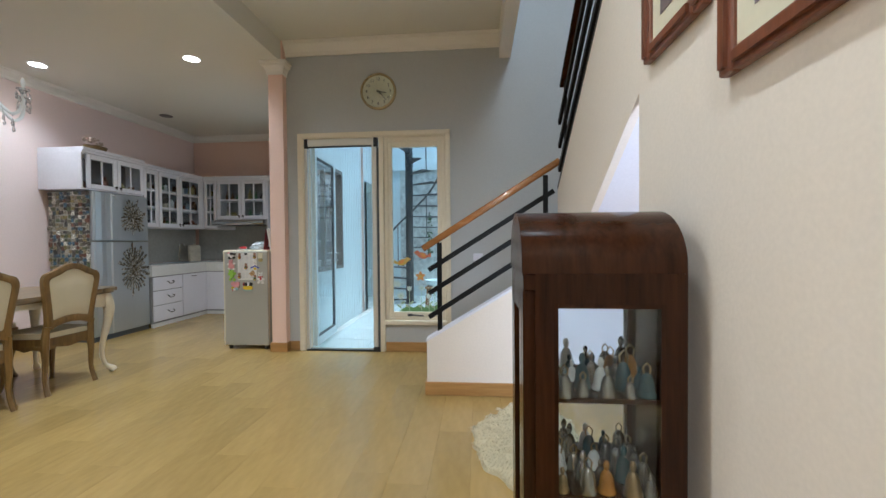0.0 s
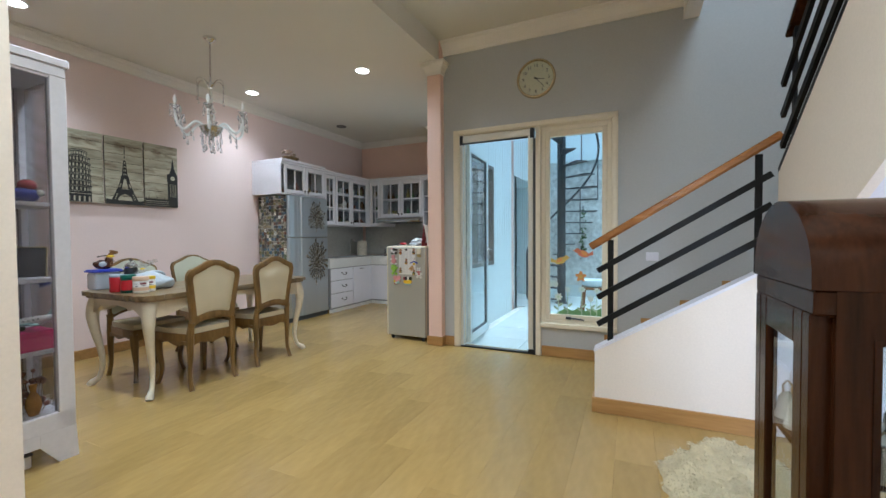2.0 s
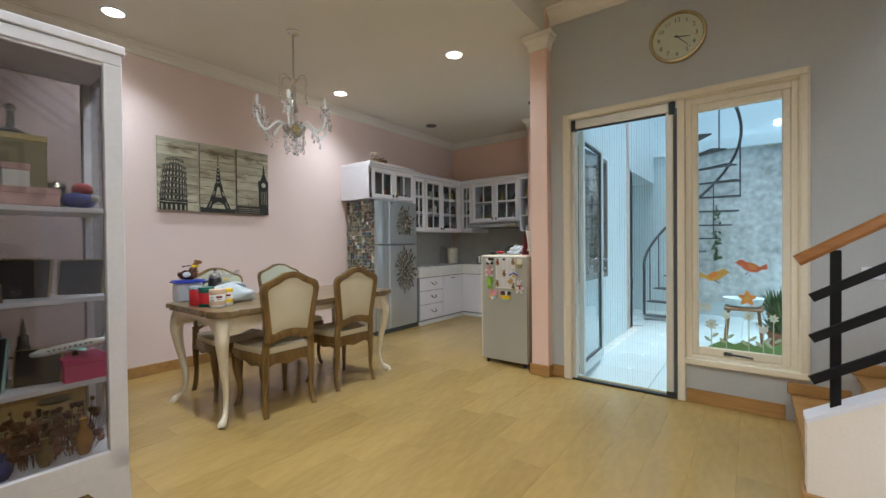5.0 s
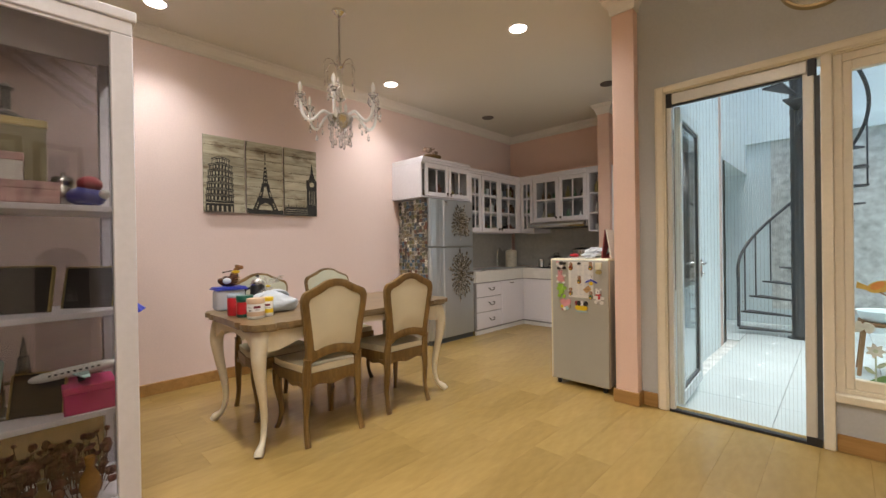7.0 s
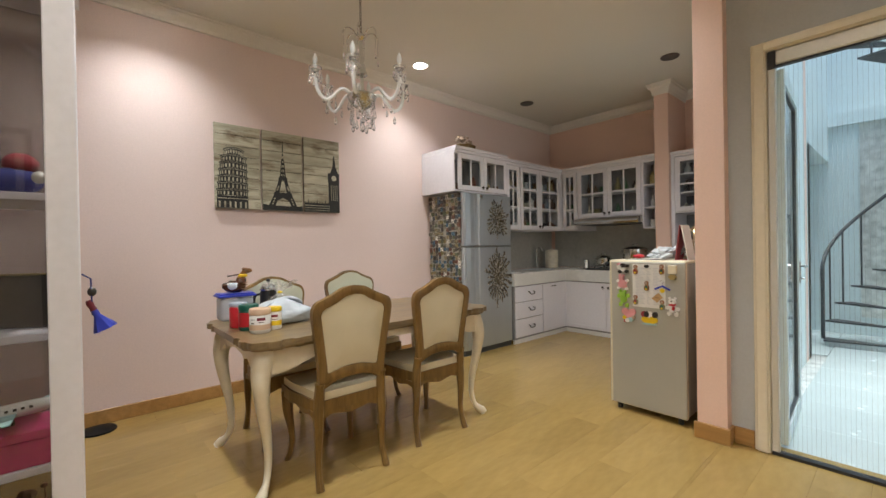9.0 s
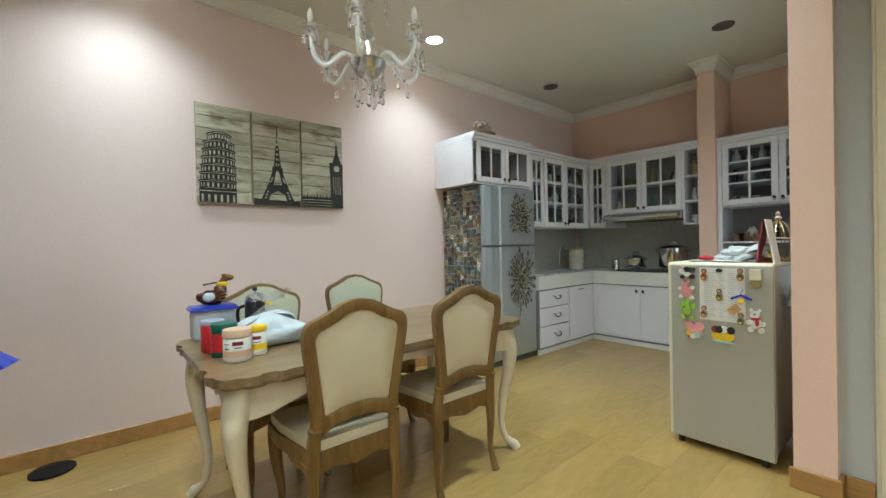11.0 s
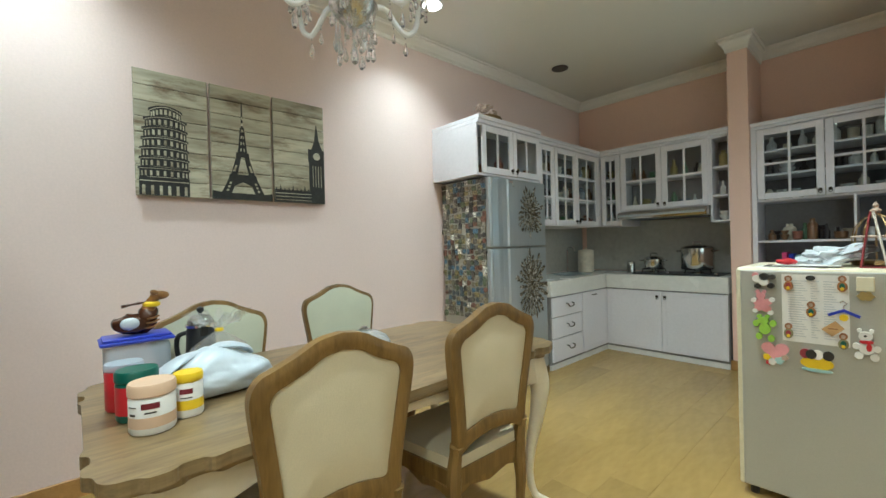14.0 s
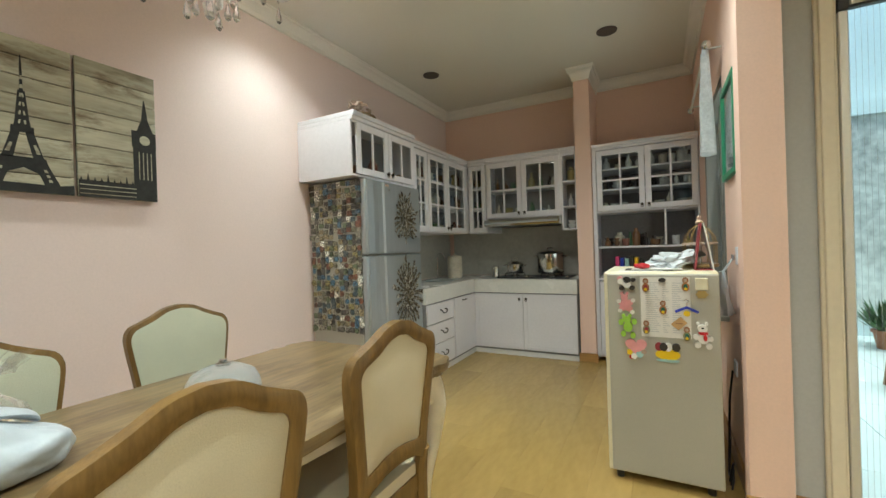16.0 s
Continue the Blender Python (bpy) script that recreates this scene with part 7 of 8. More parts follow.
c = carcass("wall_cabinet", "white wall cabinet with two glass doors above the hood", mN, -4.243, -3.39, 1.545, 2.19, 0.50, (1.86,), 0.065)
glazed_door(c, mN, -4.235, -3.82, 1.555, 2.18, 2, 2, -3.85)
glazed_door(c, mN, -3.815, -3.40, 1.555, 2.18, 2, 2, -3.785)
for i, z in enumerate((1.563, 1.871)):
    crockery(mN, -4.2, -3.43, 0.10, z, 0.2, 71 + i)
c = carcass("open_shelf", "white open shelf unit beside the pillar", mN, -3.388, -3.228, 1.38, 2.19, 0.50, (1.63, 1.90), 0.065)
for i, z in enumerate((1.398, 1.641, 1.911)):
    crockery(mN, -3.37, -3.23, 0.10, z, 0.15, 81 + i, (4, 0, 5))
# base units and worktop
mL = LEFT(-4.42)
c = thing("base_cabinet", "white base cabinet with three drawers and a door", "cabinet", (-4.7, 5.85, 0), "kitchen cabinets")
# body coloured dark so the gaps between the white fronts read as shadow
part("body", box((5.24, 6.38, 0.0, 0.55, 0.05, 0.70)), M_SHADEGREY, c, m=mL)
part("toe_board", box((5.24, 6.40, -0.006, 0.02, 0.0, 0.05)), M_COUNTER, c, m=mL)
for z0, z1 in ((0.075, 0.29), (0.30, 0.495), (0.505, 0.69)):
    d = panel_door(c, mL, 5.255, 5.80, z0, z1, "drawer")
    zc = (z0 + z1) / 2 + 0.01
    part("cup_pull", sweep(spline([(5.50, -0.018, zc + 0.012), (5.50, -0.042, zc + 0.008), (5.51, -0.046, zc - 0.014), (5.55, -0.048, zc - 0.02), (5.59, -0.046, zc - 0.014), (5.60, -0.042, zc + 0.008), (5.60, -0.018, zc + 0.012)], 3), 0.0055, 6), M_HINGE, d, "dark bronze bow pull", True, m=mL)
d = panel_door(c, mL, 5.81, 6.36, 0.075, 0.69)
part("bar_pull", sweep([(6.0, -0.02, 0.655), (6.0, -0.04, 0.655), (6.08, -0.04, 0.655), (6.08, -0.02, 0.655)], 0.005, 6), M_HINGE, d, m=mL)
mN = NORTH(6.37)
c = thing("base_cabinet", "white base cabinet with two panelled doors below the hob", "cabinet", (-3.82, 6.65, 0), "kitchen cabinets")
# same shade-grey body to darken the gaps round these doors
part("body", box((-4.42, -3.242, 0.0, 0.57, 0.05, 0.70)), M_SHADEGREY, c, m=mN)
part("toe_board", box((-4.41, -3.242, -0.004, 0.02, 0.0, 0.05)), M_COUNTER, c, m=mN)
for a, b, kn in ((-4.395, -3.825, -3.86), (-3.82, -3.25, -3.785)):
    d = panel_door(c, mN, a, b, 0.075, 0.69)
    knob(d, kn, 0.64, mN)
wt = thing("worktop", "continuous white tiled kitchen worktop with deep front edge", "worktop", (-4.6, 6.5, 0.70))
part("slab", box((-5.0, -4.405, 5.235, 6.355, 0.702, 0.855), bevel=0.004), M_COUNTER, wt)
part("slab", box((-5.0, -3.242, 6.355, 6.93, 0.702, 0.855), bevel=0.004), M_COUNTER, wt)
# hood, hob and pans
hd = thing("cooker_hood", "slim stainless steel cooker hood under the cabinets", "hood", (-3.815, 6.6, 1.45))
part("hood_body", prism([(6.30, 1.49), (6.33, 1.455), (6.92, 1.455), (6.92, 1.544), (6.42, 1.544), (6.34, 1.53)], -4.24, -3.395, "x", bevel=0.003), M_STEEL, hd)
part("hood_lip", box((-4.23, -3.405, 6.285, 6.305, 1.478, 1.50), bevel=0.003), M_SILVER, hd)
part("hood_filter", box((-4.18, -3.45, 6.40, 6.85, 1.449, 1.455)), M_GASKET, hd)
hb = thing("gas_hob", "black glass gas hob with two burners", "hob", (-3.74, 6.62, 0.856))
part("glass_plate", box((-4.15, -3.33, 6.44, 6.84, 0.8565, 0.868), bevel=0.003), M_BLK, hb)
for bx in (-4.0, -3.57):
    b = part("burner", lathe([(0.07, 0.868), (0.07, 0.874), (0.045, 0.88), (0.045, 0.888), (0.02, 0.89)], 18, at=(bx, 6.65, 0)), M_STEEL, hb, "", True)
    for a in range(4):
        q = a * math.pi / 2 + 0.5
        part("grate_arm", sweep([(bx + 0.12 * math.cos(q), 6.65 + 0.12 * math.sin(q), 0.868), (bx + 0.11 * math.cos(q), 6.65 + 0.11 * math.sin(q), 0.905), (bx + 0.03 * math.cos(q), 6.65 + 0.03 * math.sin(q), 0.905)], 0.006, 5), M_BLK, b)
for kx in (-3.80, -3.37):
    part("control_dial", lathe([(0.018, 0.868), (0.018, 0.884), (0.014, 0.888)], 12, at=(kx, 6.48, 0)), M_STEEL, hb, "", True)


def pan(name, label, x, y, z, r, h, lid=True, long_handle=False):
    t = thing(name, label, "pan", (x, y, z), "pans on the hob")
    part("pan_body", lathe([(r * 0.94, z), (r, z + 0.012), (r, z + h), (r * 1.03, z + h + 0.003), (r * 0.97, z + h)], 26, at=(x, y, 0)), M_STEEL, t, "", True)
    if lid:
        l = part("lid", lathe([(r * 0.99, z + h + 0.003), (r * 0.85, z + h + 0.022), (r * 0.4, z + h + 0.036), (0.004, z + h + 0.04)], 26, at=(x, y, 0)), M_STEEL, t, "", True)
        part("lid_grip", sweep(spline([(x - 0.035, y, z + h + 0.034), (x - 0.028, y, z + h + 0.062), (x + 0.028, y, z + h + 0.062), (x + 0.035, y, z + h + 0.034)], 4), 0.006, 6), M_STEEL, l, "", True)
    for s in (-1, 1):
        if long_handle and s > 0:
            continue
        part("side_grip", sweep(spline([(x + s * r, y - 0.03, z + h * 0.85), (x + s * (r + 0.035), y - 0.025, z + h * 0.87), (x + s * (r + 0.035), y + 0.025, z + h * 0.87), (x + s * r, y + 0.03, z + h * 0.85)], 4), 0.006, 6), M_STEEL, t, "", True)


pan("stock_pot", "tall stainless steel stock pot with lid", -3.575, 6.65, 0.911, 0.15, 0.215)
pan("saucepan", "low stainless steel saucepan on the hob", -4.0, 6.65, 0.911, 0.10, 0.10)
tn = thing("steel_canister", "small steel canister beside the hob", "canister", (-4.22, 6.58, 0.856))
part("canister_body", lathe([(0.045, 0.8565), (0.045, 0.96), (0.042, 0.965), (0.038, 0.985), (0.008, 0.995)], 18, at=(-4.22, 6.58, 0)), M_STEEL, tn, "", True)
cn = thing("cream_canister", "tall cream ceramic canister on the worktop", "canister", (-4.74, 6.53, 0.856))
part("canister_body", lathe([(0.085, 0.8565), (0.093, 0.87), (0.093, 1.10), (0.085, 1.11)], 22, at=(-4.74, 6.53, 0)), M_POTS[0], cn, "", True)
part("lid", lathe([(0.09, 1.11), (0.093, 1.118), (0.06, 1.13), (0.012, 1.134), (0.014, 1.15), (0.002, 1.155)], 22, at=(-4.74, 6.53, 0)), M_POTS[0], cn, "", True)
fc = thing("kitchen_tap", "slender chrome kitchen tap by the splashback", "tap", (-4.93, 6.42, 0.856))
part("spout", sweep(spline([(-4.93, 6.42, 0.8565), (-4.93, 6.42, 1.08), (-4.91, 6.42, 1.15), (-4.85, 6.41, 1.16), (-4.82, 6.41, 1.11)], 5), 0.011, 8), M_CHROME, fc, "", True)
part("lever", sweep([(-4.93, 6.42, 0.93), (-4.90, 6.37, 0.96)], 0.008, 6), M_CHROME, fc, "", True)
tray = thing("serving_tray", "flat grey tray lying on the worktop", "tray", (-4.68, 6.1, 0.856))
part("tray_plate", box((-4.82, -4.54, 5.92, 6.28, 0.8565, 0.866), bevel=0.004), M_SILVER, tray)

# tall fridge
fr = thing("fridge", "large silver two-door fridge covered with magnets on its side", "fridge", (-4.71, 4.82, 0))
FX, FY0, FY1 = -4.42, 4.42, 5.22
part("body", box((-5.0, FX - 0.065, FY0, FY1, 0.04, 1.785), bevel=0.006), M_SFRIDGE, fr, "grey enamelled body")
part("base_grille", box((-4.98, FX - 0.03, FY0 + 0.01, FY1 - 0.01, 0.0, 0.055)), M_GASKET, fr)
for z0, z1 in ((0.06, 1.188), (1.2, 1.785)):
    d = part("door", box((FX - 0.062, FX - 0.012, FY0 + 0.001, FY1 - 0.001, z0, z1), bevel=0.012, segs=3), M_SILVER, fr, "brushed silver door", True)
    part("door_skin", prism([(FX - 0.02, FY0 + 0.215), (FX - 0.02, FY1 - 0.012), (FX - 0.003, FY1 - 0.03), (FX, FY1 - 0.2), (FX, FY0 + 0.24)], z0 + 0.006, z1 - 0.006, "z"), M_SILVER, d)
    part("handle_strip", prism([(FX - 0.02, FY0 + 0.012), (FX - 0.001, FY0 + 0.02), (FX + 0.004, FY0 + 0.09), (FX - 0.002, FY0 + 0.155), (FX - 0.02, FY0 + 0.165)], z0 + 0.006, z1 - 0.006, "z"), M_SILVER, d, "raised vertical handle strip")
    part("grip_recess", box((FX - 0.013, FX - 0.009, FY0 + 0.165, FY0 + 0.215, z0 + 0.01, z1 - 0.01)), M_SILVER, d)
# magnets on the side of the fridge
m, nt, bsdf = nodes_of("fridge_magnet_print")
info = nt.nodes.new("ShaderNodeObjectInfo")
ramp = nt.nodes.new("ShaderNodeValToRGB")
ramp.color_ramp.interpolation = "CONSTANT"
COLS = [(0.17, 0.16, 0.12), (0.07, 0.09, 0.10), (0.30, 0.28, 0.23), (0.05, 0.044, 0.036), (0.22, 0.19, 0.09), (0.08, 0.14, 0.20), (0.14, 0.07, 0.05), (0.62, 0.61, 0.56), (0.11, 0.13, 0.08), (0.08, 0.075, 0.07), (0.26, 0.22, 0.14), (0.11, 0.10, 0.085)]
el = ramp.color_ramp.elements
el[0].color = (*COLS[0], 1)
el[1].position, el[1].color = 1 / 12, (*COLS[1], 1)
for i in range(2, 12):
    e = el.new(i / 12)
    e.color = (*COLS[i], 1)
nt.links.new(info.outputs["Random"], ramp.inputs[0])
co = nt.nodes.new("ShaderNodeTexCoord")
nz = nt.nodes.new("ShaderNodeTexNoise")
nz.inputs["Scale"].default_value = 105
off = nt.nodes.new("ShaderNodeVectorMath")
off.operation = "ADD"
nt.links.new(co.outputs["Object"], off.inputs[0])
nt.links.new(info.outputs["Location"], off.inputs[1])
nt.links.new(off.outputs[0], nz.inputs[0])
mp = nt.nodes.new("ShaderNodeMapRange")
mp.inputs[1].default_value, mp.inputs[2].default_value, mp.inputs[3].default_value, mp.inputs[4].default_value = 0.36, 0.64, 0.2, 2.3
nt.links.new(nz.outputs[0], mp.inputs[0])
sc = nt.nodes.new("ShaderNodeVectorMath")
sc.operation = "SCALE"
nt.links.new(ramp.outputs[0], sc.inputs[0])
nt.links.new(mp.outputs[0], sc.inputs["Scale"])
nt.links.new(sc.outputs[0], bsdf.inputs["Base Color"])
bsdf.inputs["Roughness"].default_value = 0.25
M_MAG = m
rnd = random.Random(77)
shapes = [mesh_of("magnet_tile", box((-0.021, 0.021, -0.006, 0, -0.016, 0.016), bevel=0.002), M_MAG),
          mesh_of("magnet_upright", box((-0.017, 0.017, -0.006, 0, -0.021, 0.021), bevel=0.002), M_MAG),
          mesh_of("magnet_wide", box((-0.022, 0.022, -0.005, 0, -0.02, 0.02), (-0.017, 0.017, -0.008, -0.005, -0.015, 0.015)), M_MAG)]
bm = lathe([(0.02, 0), (0.02, 0.005), (0.015, 0.008), (0.001, 0.009)], 12)
bmesh.ops.rotate(bm, matrix=Euler((radians(90), 0, 0)).to_matrix(), verts=bm.verts)
shapes.append(mesh_of("magnet_round", bm, M_MAG))
bm = prism(ring_outline(0, 0, 0.018, 0.021, 20, 0.2, 3), -0.007, 0, "y")
shapes.append(mesh_of("magnet_figure", bm, M_MAG))
for r in range(26):
    for c in range(11):
        if rnd.random() < 0.01:
            continue
        z = 1.755 - 0.0455 * r + rnd.uniform(-0.008, 0.008)
        x = -4.97 + 0.0475 * c + rnd.uniform(-0.009, 0.009)
        k = rnd.choice((0, 0, 1, 2)) if r < 10 else rnd.choice((0, 1, 3, 3, 4))
        ob = new("fridge_magnet", shapes[k])
        ob.matrix_basis = pose(x, FY0 - 0.0005 - 0.0012 * ((r * 3 + c) % 4), z, 0, rnd.uniform(-9, 9), 0)
        ob.scale = [rnd.uniform(0.95, 1.32)] * 3
        tagged(ob, ("round" if k == 3 else "shaped" if k == 4 else "rectangular") + " souvenir magnet on the fridge's side", "magnet", "souvenir magnets")
# flower decals made of many small metal petals
m, nt, bsdf = nodes_of("metallic_petal_print")
geo = nt.nodes.new("ShaderNodeNewGeometry")
ramp = nt.nodes.new("ShaderNodeValToRGB")
ramp.color_ramp.elements[0].color, ramp.color_ramp.elements[1].color = (0.022, 0.016, 0.010, 1), (0.90, 0.89, 0.84, 1)
for at, col in ((0.45, (0.10, 0.075, 0.04, 1)), (0.72, (0.34, 0.30, 0.21, 1))):
    e = ramp.color_ramp.elements.new(at)
    e.color = col
nt.links.new(geo.outputs["Random Per Island"], ramp.inputs[0])
nt.links.new(ramp.outputs[0], bsdf.inputs["Base Color"])
bsdf.inputs["Roughness"].default_value, bsdf.inputs["Metallic"].default_value = 0.35, 0.4
M_PETAL = m
for cy, cz, ry, rz, n in ((4.965, 1.50, 0.165, 0.215, 1200), (4.955, 0.84, 0.215, 0.345, 2200)):
    t = thing("flower_decal", "brown and silver flower decal on the fridge door", "decal", (FX, cy, cz - rz), "fridge decals")
    bm = bmesh.new()
    rays = 26
    reach = [rnd.uniform(0.72, 1.18) for _ in range(rays)]
    for i in range(n):
        k = rnd.randrange(rays)
        q = rnd.random() ** 0.6
        a = 2 * math.pi * (k + rnd.uniform(-0.5, 0.5) * (1.0 - 0.62 * q)) / rays
        py, pz = cy + ry * q * reach[k] * math.cos(a), cz + rz * q * reach[k] * math.sin(a)
        b = a + rnd.uniform(-0.75, 0.75)
        ln, w = rnd.uniform(0.014, 0.034), rnd.uniform(0.0035, 0.0075)
        dy, dz = math.cos(b), math.sin(b)
        x = FX + 0.001 + 0.0009 * (i % 7)
        bm.faces.new([bm.verts.new((x + 0.003 * (u > 0), py + u * dy - v * dz, pz + u * dz + v * dy)) for u, v in ((-ln / 2, 0), (0, w), (ln / 2, w * 0.4), (ln / 2 + 0.006, 0), (ln / 2, -w * 0.4), (0, -w))])
    part("petals", bm, M_PETAL, t)
hk = thing("key_hook", "small chrome hook stuck on the fridge door", "hook", (FX, 4.69, 1.70))
part("hook_body", sweep(spline([(FX + 0.003, 4.69, 1.755), (FX + 0.012, 4.69, 1.735), (FX + 0.02, 4.69, 1.715), (FX + 0.03, 4.69, 1.72)], 4), 0.004, 6), M_CHROME, hk, "", True)
part("hook_plate", box((FX, FX + 0.005, 4.665, 4.715, 1.745, 1.765), bevel=0.002), M_CHROME, hk)
# basket of dried flowers on the cabinet
M_WICK = paint("brown_wicker", (0.20, 0.12, 0.04), 0.7, 0.4, 60, 20, 0.4)
M_PALEF = paint("pale_dried_petals", (0.50, 0.38, 0.30), 0.8, 0.3, 40, 14, 0.1)
BX, BY, BZ = -4.62, 4.66, 2.281
bk = thing("flower_basket", "small wicker basket of pale dried flowers on the cabinet", "basket", (BX, BY, BZ))
bm = bmesh.new()
for i in range(5):
    n = 16
    pts = [(BX + (0.062 + 0.006 * i) * math.cos(2 * math.pi * k / n), BY + (0.10 + 0.008 * i) * math.sin(2 * math.pi * k / n), BZ + 0.008 + 0.014 * i + 0.003 * (k % 2)) for k in range(n + 1)]
    sweep(pts, 0.0085, 5, bm=bm)
part("weave", bm, M_WICK, bk)
part("basket_floor", lathe([(0.06, BZ + 0.001), (0.062, BZ + 0.06), (0.01, BZ + 0.065)], 14, at=(BX, BY, 0)), M_WICK, bk)
bm = bmesh.new()
for i in range(46):
    a, q = rnd.uniform(0, 2 * math.pi), rnd.random() ** 0.5
    y = BY - 0.03 + 0.10 * q * math.sin(a)
    ball(BX + 0.07 * q * math.cos(a), y, BZ + 0.075 + rnd.uniform(0, 0.05) + (0.04 if y < BY - 0.02 else 0), rnd.uniform(0.012, 0.022), bm, (1, 1, 0.8), 6, 4)
part("blossoms", bm, M_PALEF, bk)

# pantry unit beyond the kitchen pillar
mN = NORTH(6.455)
pu = carcass("pantry_cabinet", "tall white pantry cabinet with glass doors and open shelves", mN, -3.068, -2.125, 0.05, 2.18, 0.485, (0.85, 1.18, 1.545, 1.77, 1.98), 0.06, 0.43)
part("stile", box((-3.068, -3.03, -0.02, 0, 0.05, 2.18), bevel=0.003), M_CAB, pu, m=mN)
glazed_door(pu, mN, -3.025, -2.582, 1.555, 2.17, 2, 2, -2.61)
glazed_door(pu, mN, -2.577, -2.135, 1.555, 2.17, 2, 2, -2.548)
panel_door(pu, mN, -3.025, -2.582, 0.075, 0.83)
panel_door(pu, mN, -2.577, -2.135, 0.075, 0.83)
part("divider", box((-2.42, -2.404, 0.005, 0.43, 1.19, 1.535)), M_CAB, pu, m=mN)
for i, (z, p) in enumerate(((1.557, (5, 5, 0)), (1.781, (5, 0, 6)), (1.991, (5, 0, 5)), (1.19, (0, 6, 2, 7)), (1.19, (3, 6, 0, 6)))):
    crockery(mN, -3.03, -2.43 if i > 2 else -2.15, 0.16 + 0.12 * (i == 4), z, 0.18, 91 + i, p)
crockery(mN, -2.39, -2.15, 0.16, 1.19, 0.18, 97)
for i, mt in enumerate((M_PINKP, M_BLUEP, M_MINT, M_DARK, M_YELP, M_DARK)):
    b = thing("book", "book standing in the pantry's open shelf", "book", (-2.86 + 0.045 * i, 6.62, 0.86), "pantry books")
    part("cover", box((-2.88 + 0.045 * i, -2.845 + 0.045 * i, 6.54, 6.72, 0.8605, 1.08 - 0.012 * (i % 3)), bevel=0.002), mt, b)

# small fridge with magnets and things on top
sf = thing("small_fridge", "small silver one-door fridge with cream edges, beside the pillar", "fridge", (-2.47, 4.5, 0))
QX0, QX1, QY = -2.73, -2.224, 4.238
M_OLDW = paint("yellowed_white_plastic", (0.72, 0.66, 0.48), 0.4, 0.06, 30, 5, 0.03)
part("body", box((QX0 + 0.012, QX1 - 0.006, QY + 0.05, 4.76, 0.045, 1.06), bevel=0.01, segs=2), M_SFRIDGE, sf)
part("door_liner", box((QX0, QX1, QY + 0.008, QY + 0.046, 0.045, 1.072), bevel=0.006, segs=2), M_OLDW, sf, "yellowed white door edge")
part("door", box((QX0 + 0.018, QX1, QY, QY + 0.02, 0.05, 1.068), bevel=0.006, segs=2), M_SFRIDGE, sf, "matt silver door")
part("top_board", box((QX0 + 0.002, QX1, QY + 0.012, 4.76, 1.06, 1.08), bevel=0.006), M_OLDW, sf)
for x in (QX0 + 0.05, QX1 - 0.05):
    for y in (QY + 0.05, 4.70):
        part("foot", lathe([(0.018, 0.0), (0.02, 0.045)], 10, at=(x, y, 0)), M_BLK, sf)


def on_door(px, pz):
    return -2.717 + (px - 1068) * 0.00245, 1.08 - (pz - 482) * 0.00267


def blob(owner, name, px, pz, rx, rz, mt, depth=0.012, wob=0.0, k=5, lift=0.0):
    x, z = on_door(px, pz)
    part(name, prism(ring_outline(x, z, rx, rz, 20, wob, k), QY - 0.001 - depth - lift, QY - 0.001 - lift, "y", bevel=min(depth, rx, rz) * 0.3), mt, owner)


def magnet(label, px, pz):
    x, z = on_door(px, pz)
    return thing("door_magnet", label, "magnet", (x, QY, z), "small fridge magnets")


M_PIGP = paint("pink_toy", (0.72, 0.32, 0.34), 0.6, 0.1, 40, 8, 0.05)
M_LIME = paint("lime_toy", (0.36, 0.62, 0.08), 0.6, 0.1, 40, 8, 0.05)
M_ORNG = paint("orange_doll", (0.34, 0.14, 0.05), 0.4, 0.3, 40, 12, 0.05)
pp = thing("paper_list", "white printed paper sheet held by magnets", "paper", (on_door(1178, 603)[0], QY, on_door(1178, 603)[1]))
x0, z1 = on_door(1133, 492)
x1, z0 = on_door(1221, 603)
part("sheet", box((x0, x1, QY - 0.0025, QY - 0.0012, z0, z1)), M_LABEL, pp)
M_GREYINK = paint("grey_print", (0.58, 0.58, 0.58), 0.6, 0.05, 60, 8, 0.0)
for i in range(24):
    for a, b in ((0.10, 0.40), (0.45, 0.58), (0.64, 0.85)):
        z = z1 - 0.03 - i * 0.0105
        part("text_line", box((x0 + (x1 - x0) * a, x0 + (x1 - x0) * (b - 0.03 * ((i * 7) % 4)), QY - 0.0032, QY - 0.0025, z, z + 0.004)), M_GREYINK, pp)
for px, pz in ((1143, 507), (1213, 505), (1173, 548), (1142, 586), (1213, 594)):
    d = magnet("small painted wooden doll magnet", px, pz)
    blob(d, "doll_body", px, pz + 4, 0.016, 0.021, M_ORNG if pz < 560 else M_OLIVE, 0.012, lift=0.003)
    blob(d, "doll_head", px, pz - 8, 0.013, 0.014, M_ORNG, 0.010, lift=0.003)
    blob(d, "doll_face", px, pz - 8, 0.007, 0.008, M_PALEF, 0.002, lift=0.0135)
    blob(d, "doll_shawl", px, pz + 3, 0.009, 0.012, M_GREENP if px > 1160 else M_DKRED, 0.002, lift=0.0155)
    blob(d, "doll_apron", px, pz + 7, 0.006, 0.007, M_YELP, 0.0015, lift=0.018)
d = magnet("dark oval magnet holding the paper", 1173, 497)
blob(d, "magnet_body", 1173, 497, 0.016, 0.011, M_DARK, 0.008, lift=0.003)
d = magnet("black and white plush cow magnet", 1107, 503)
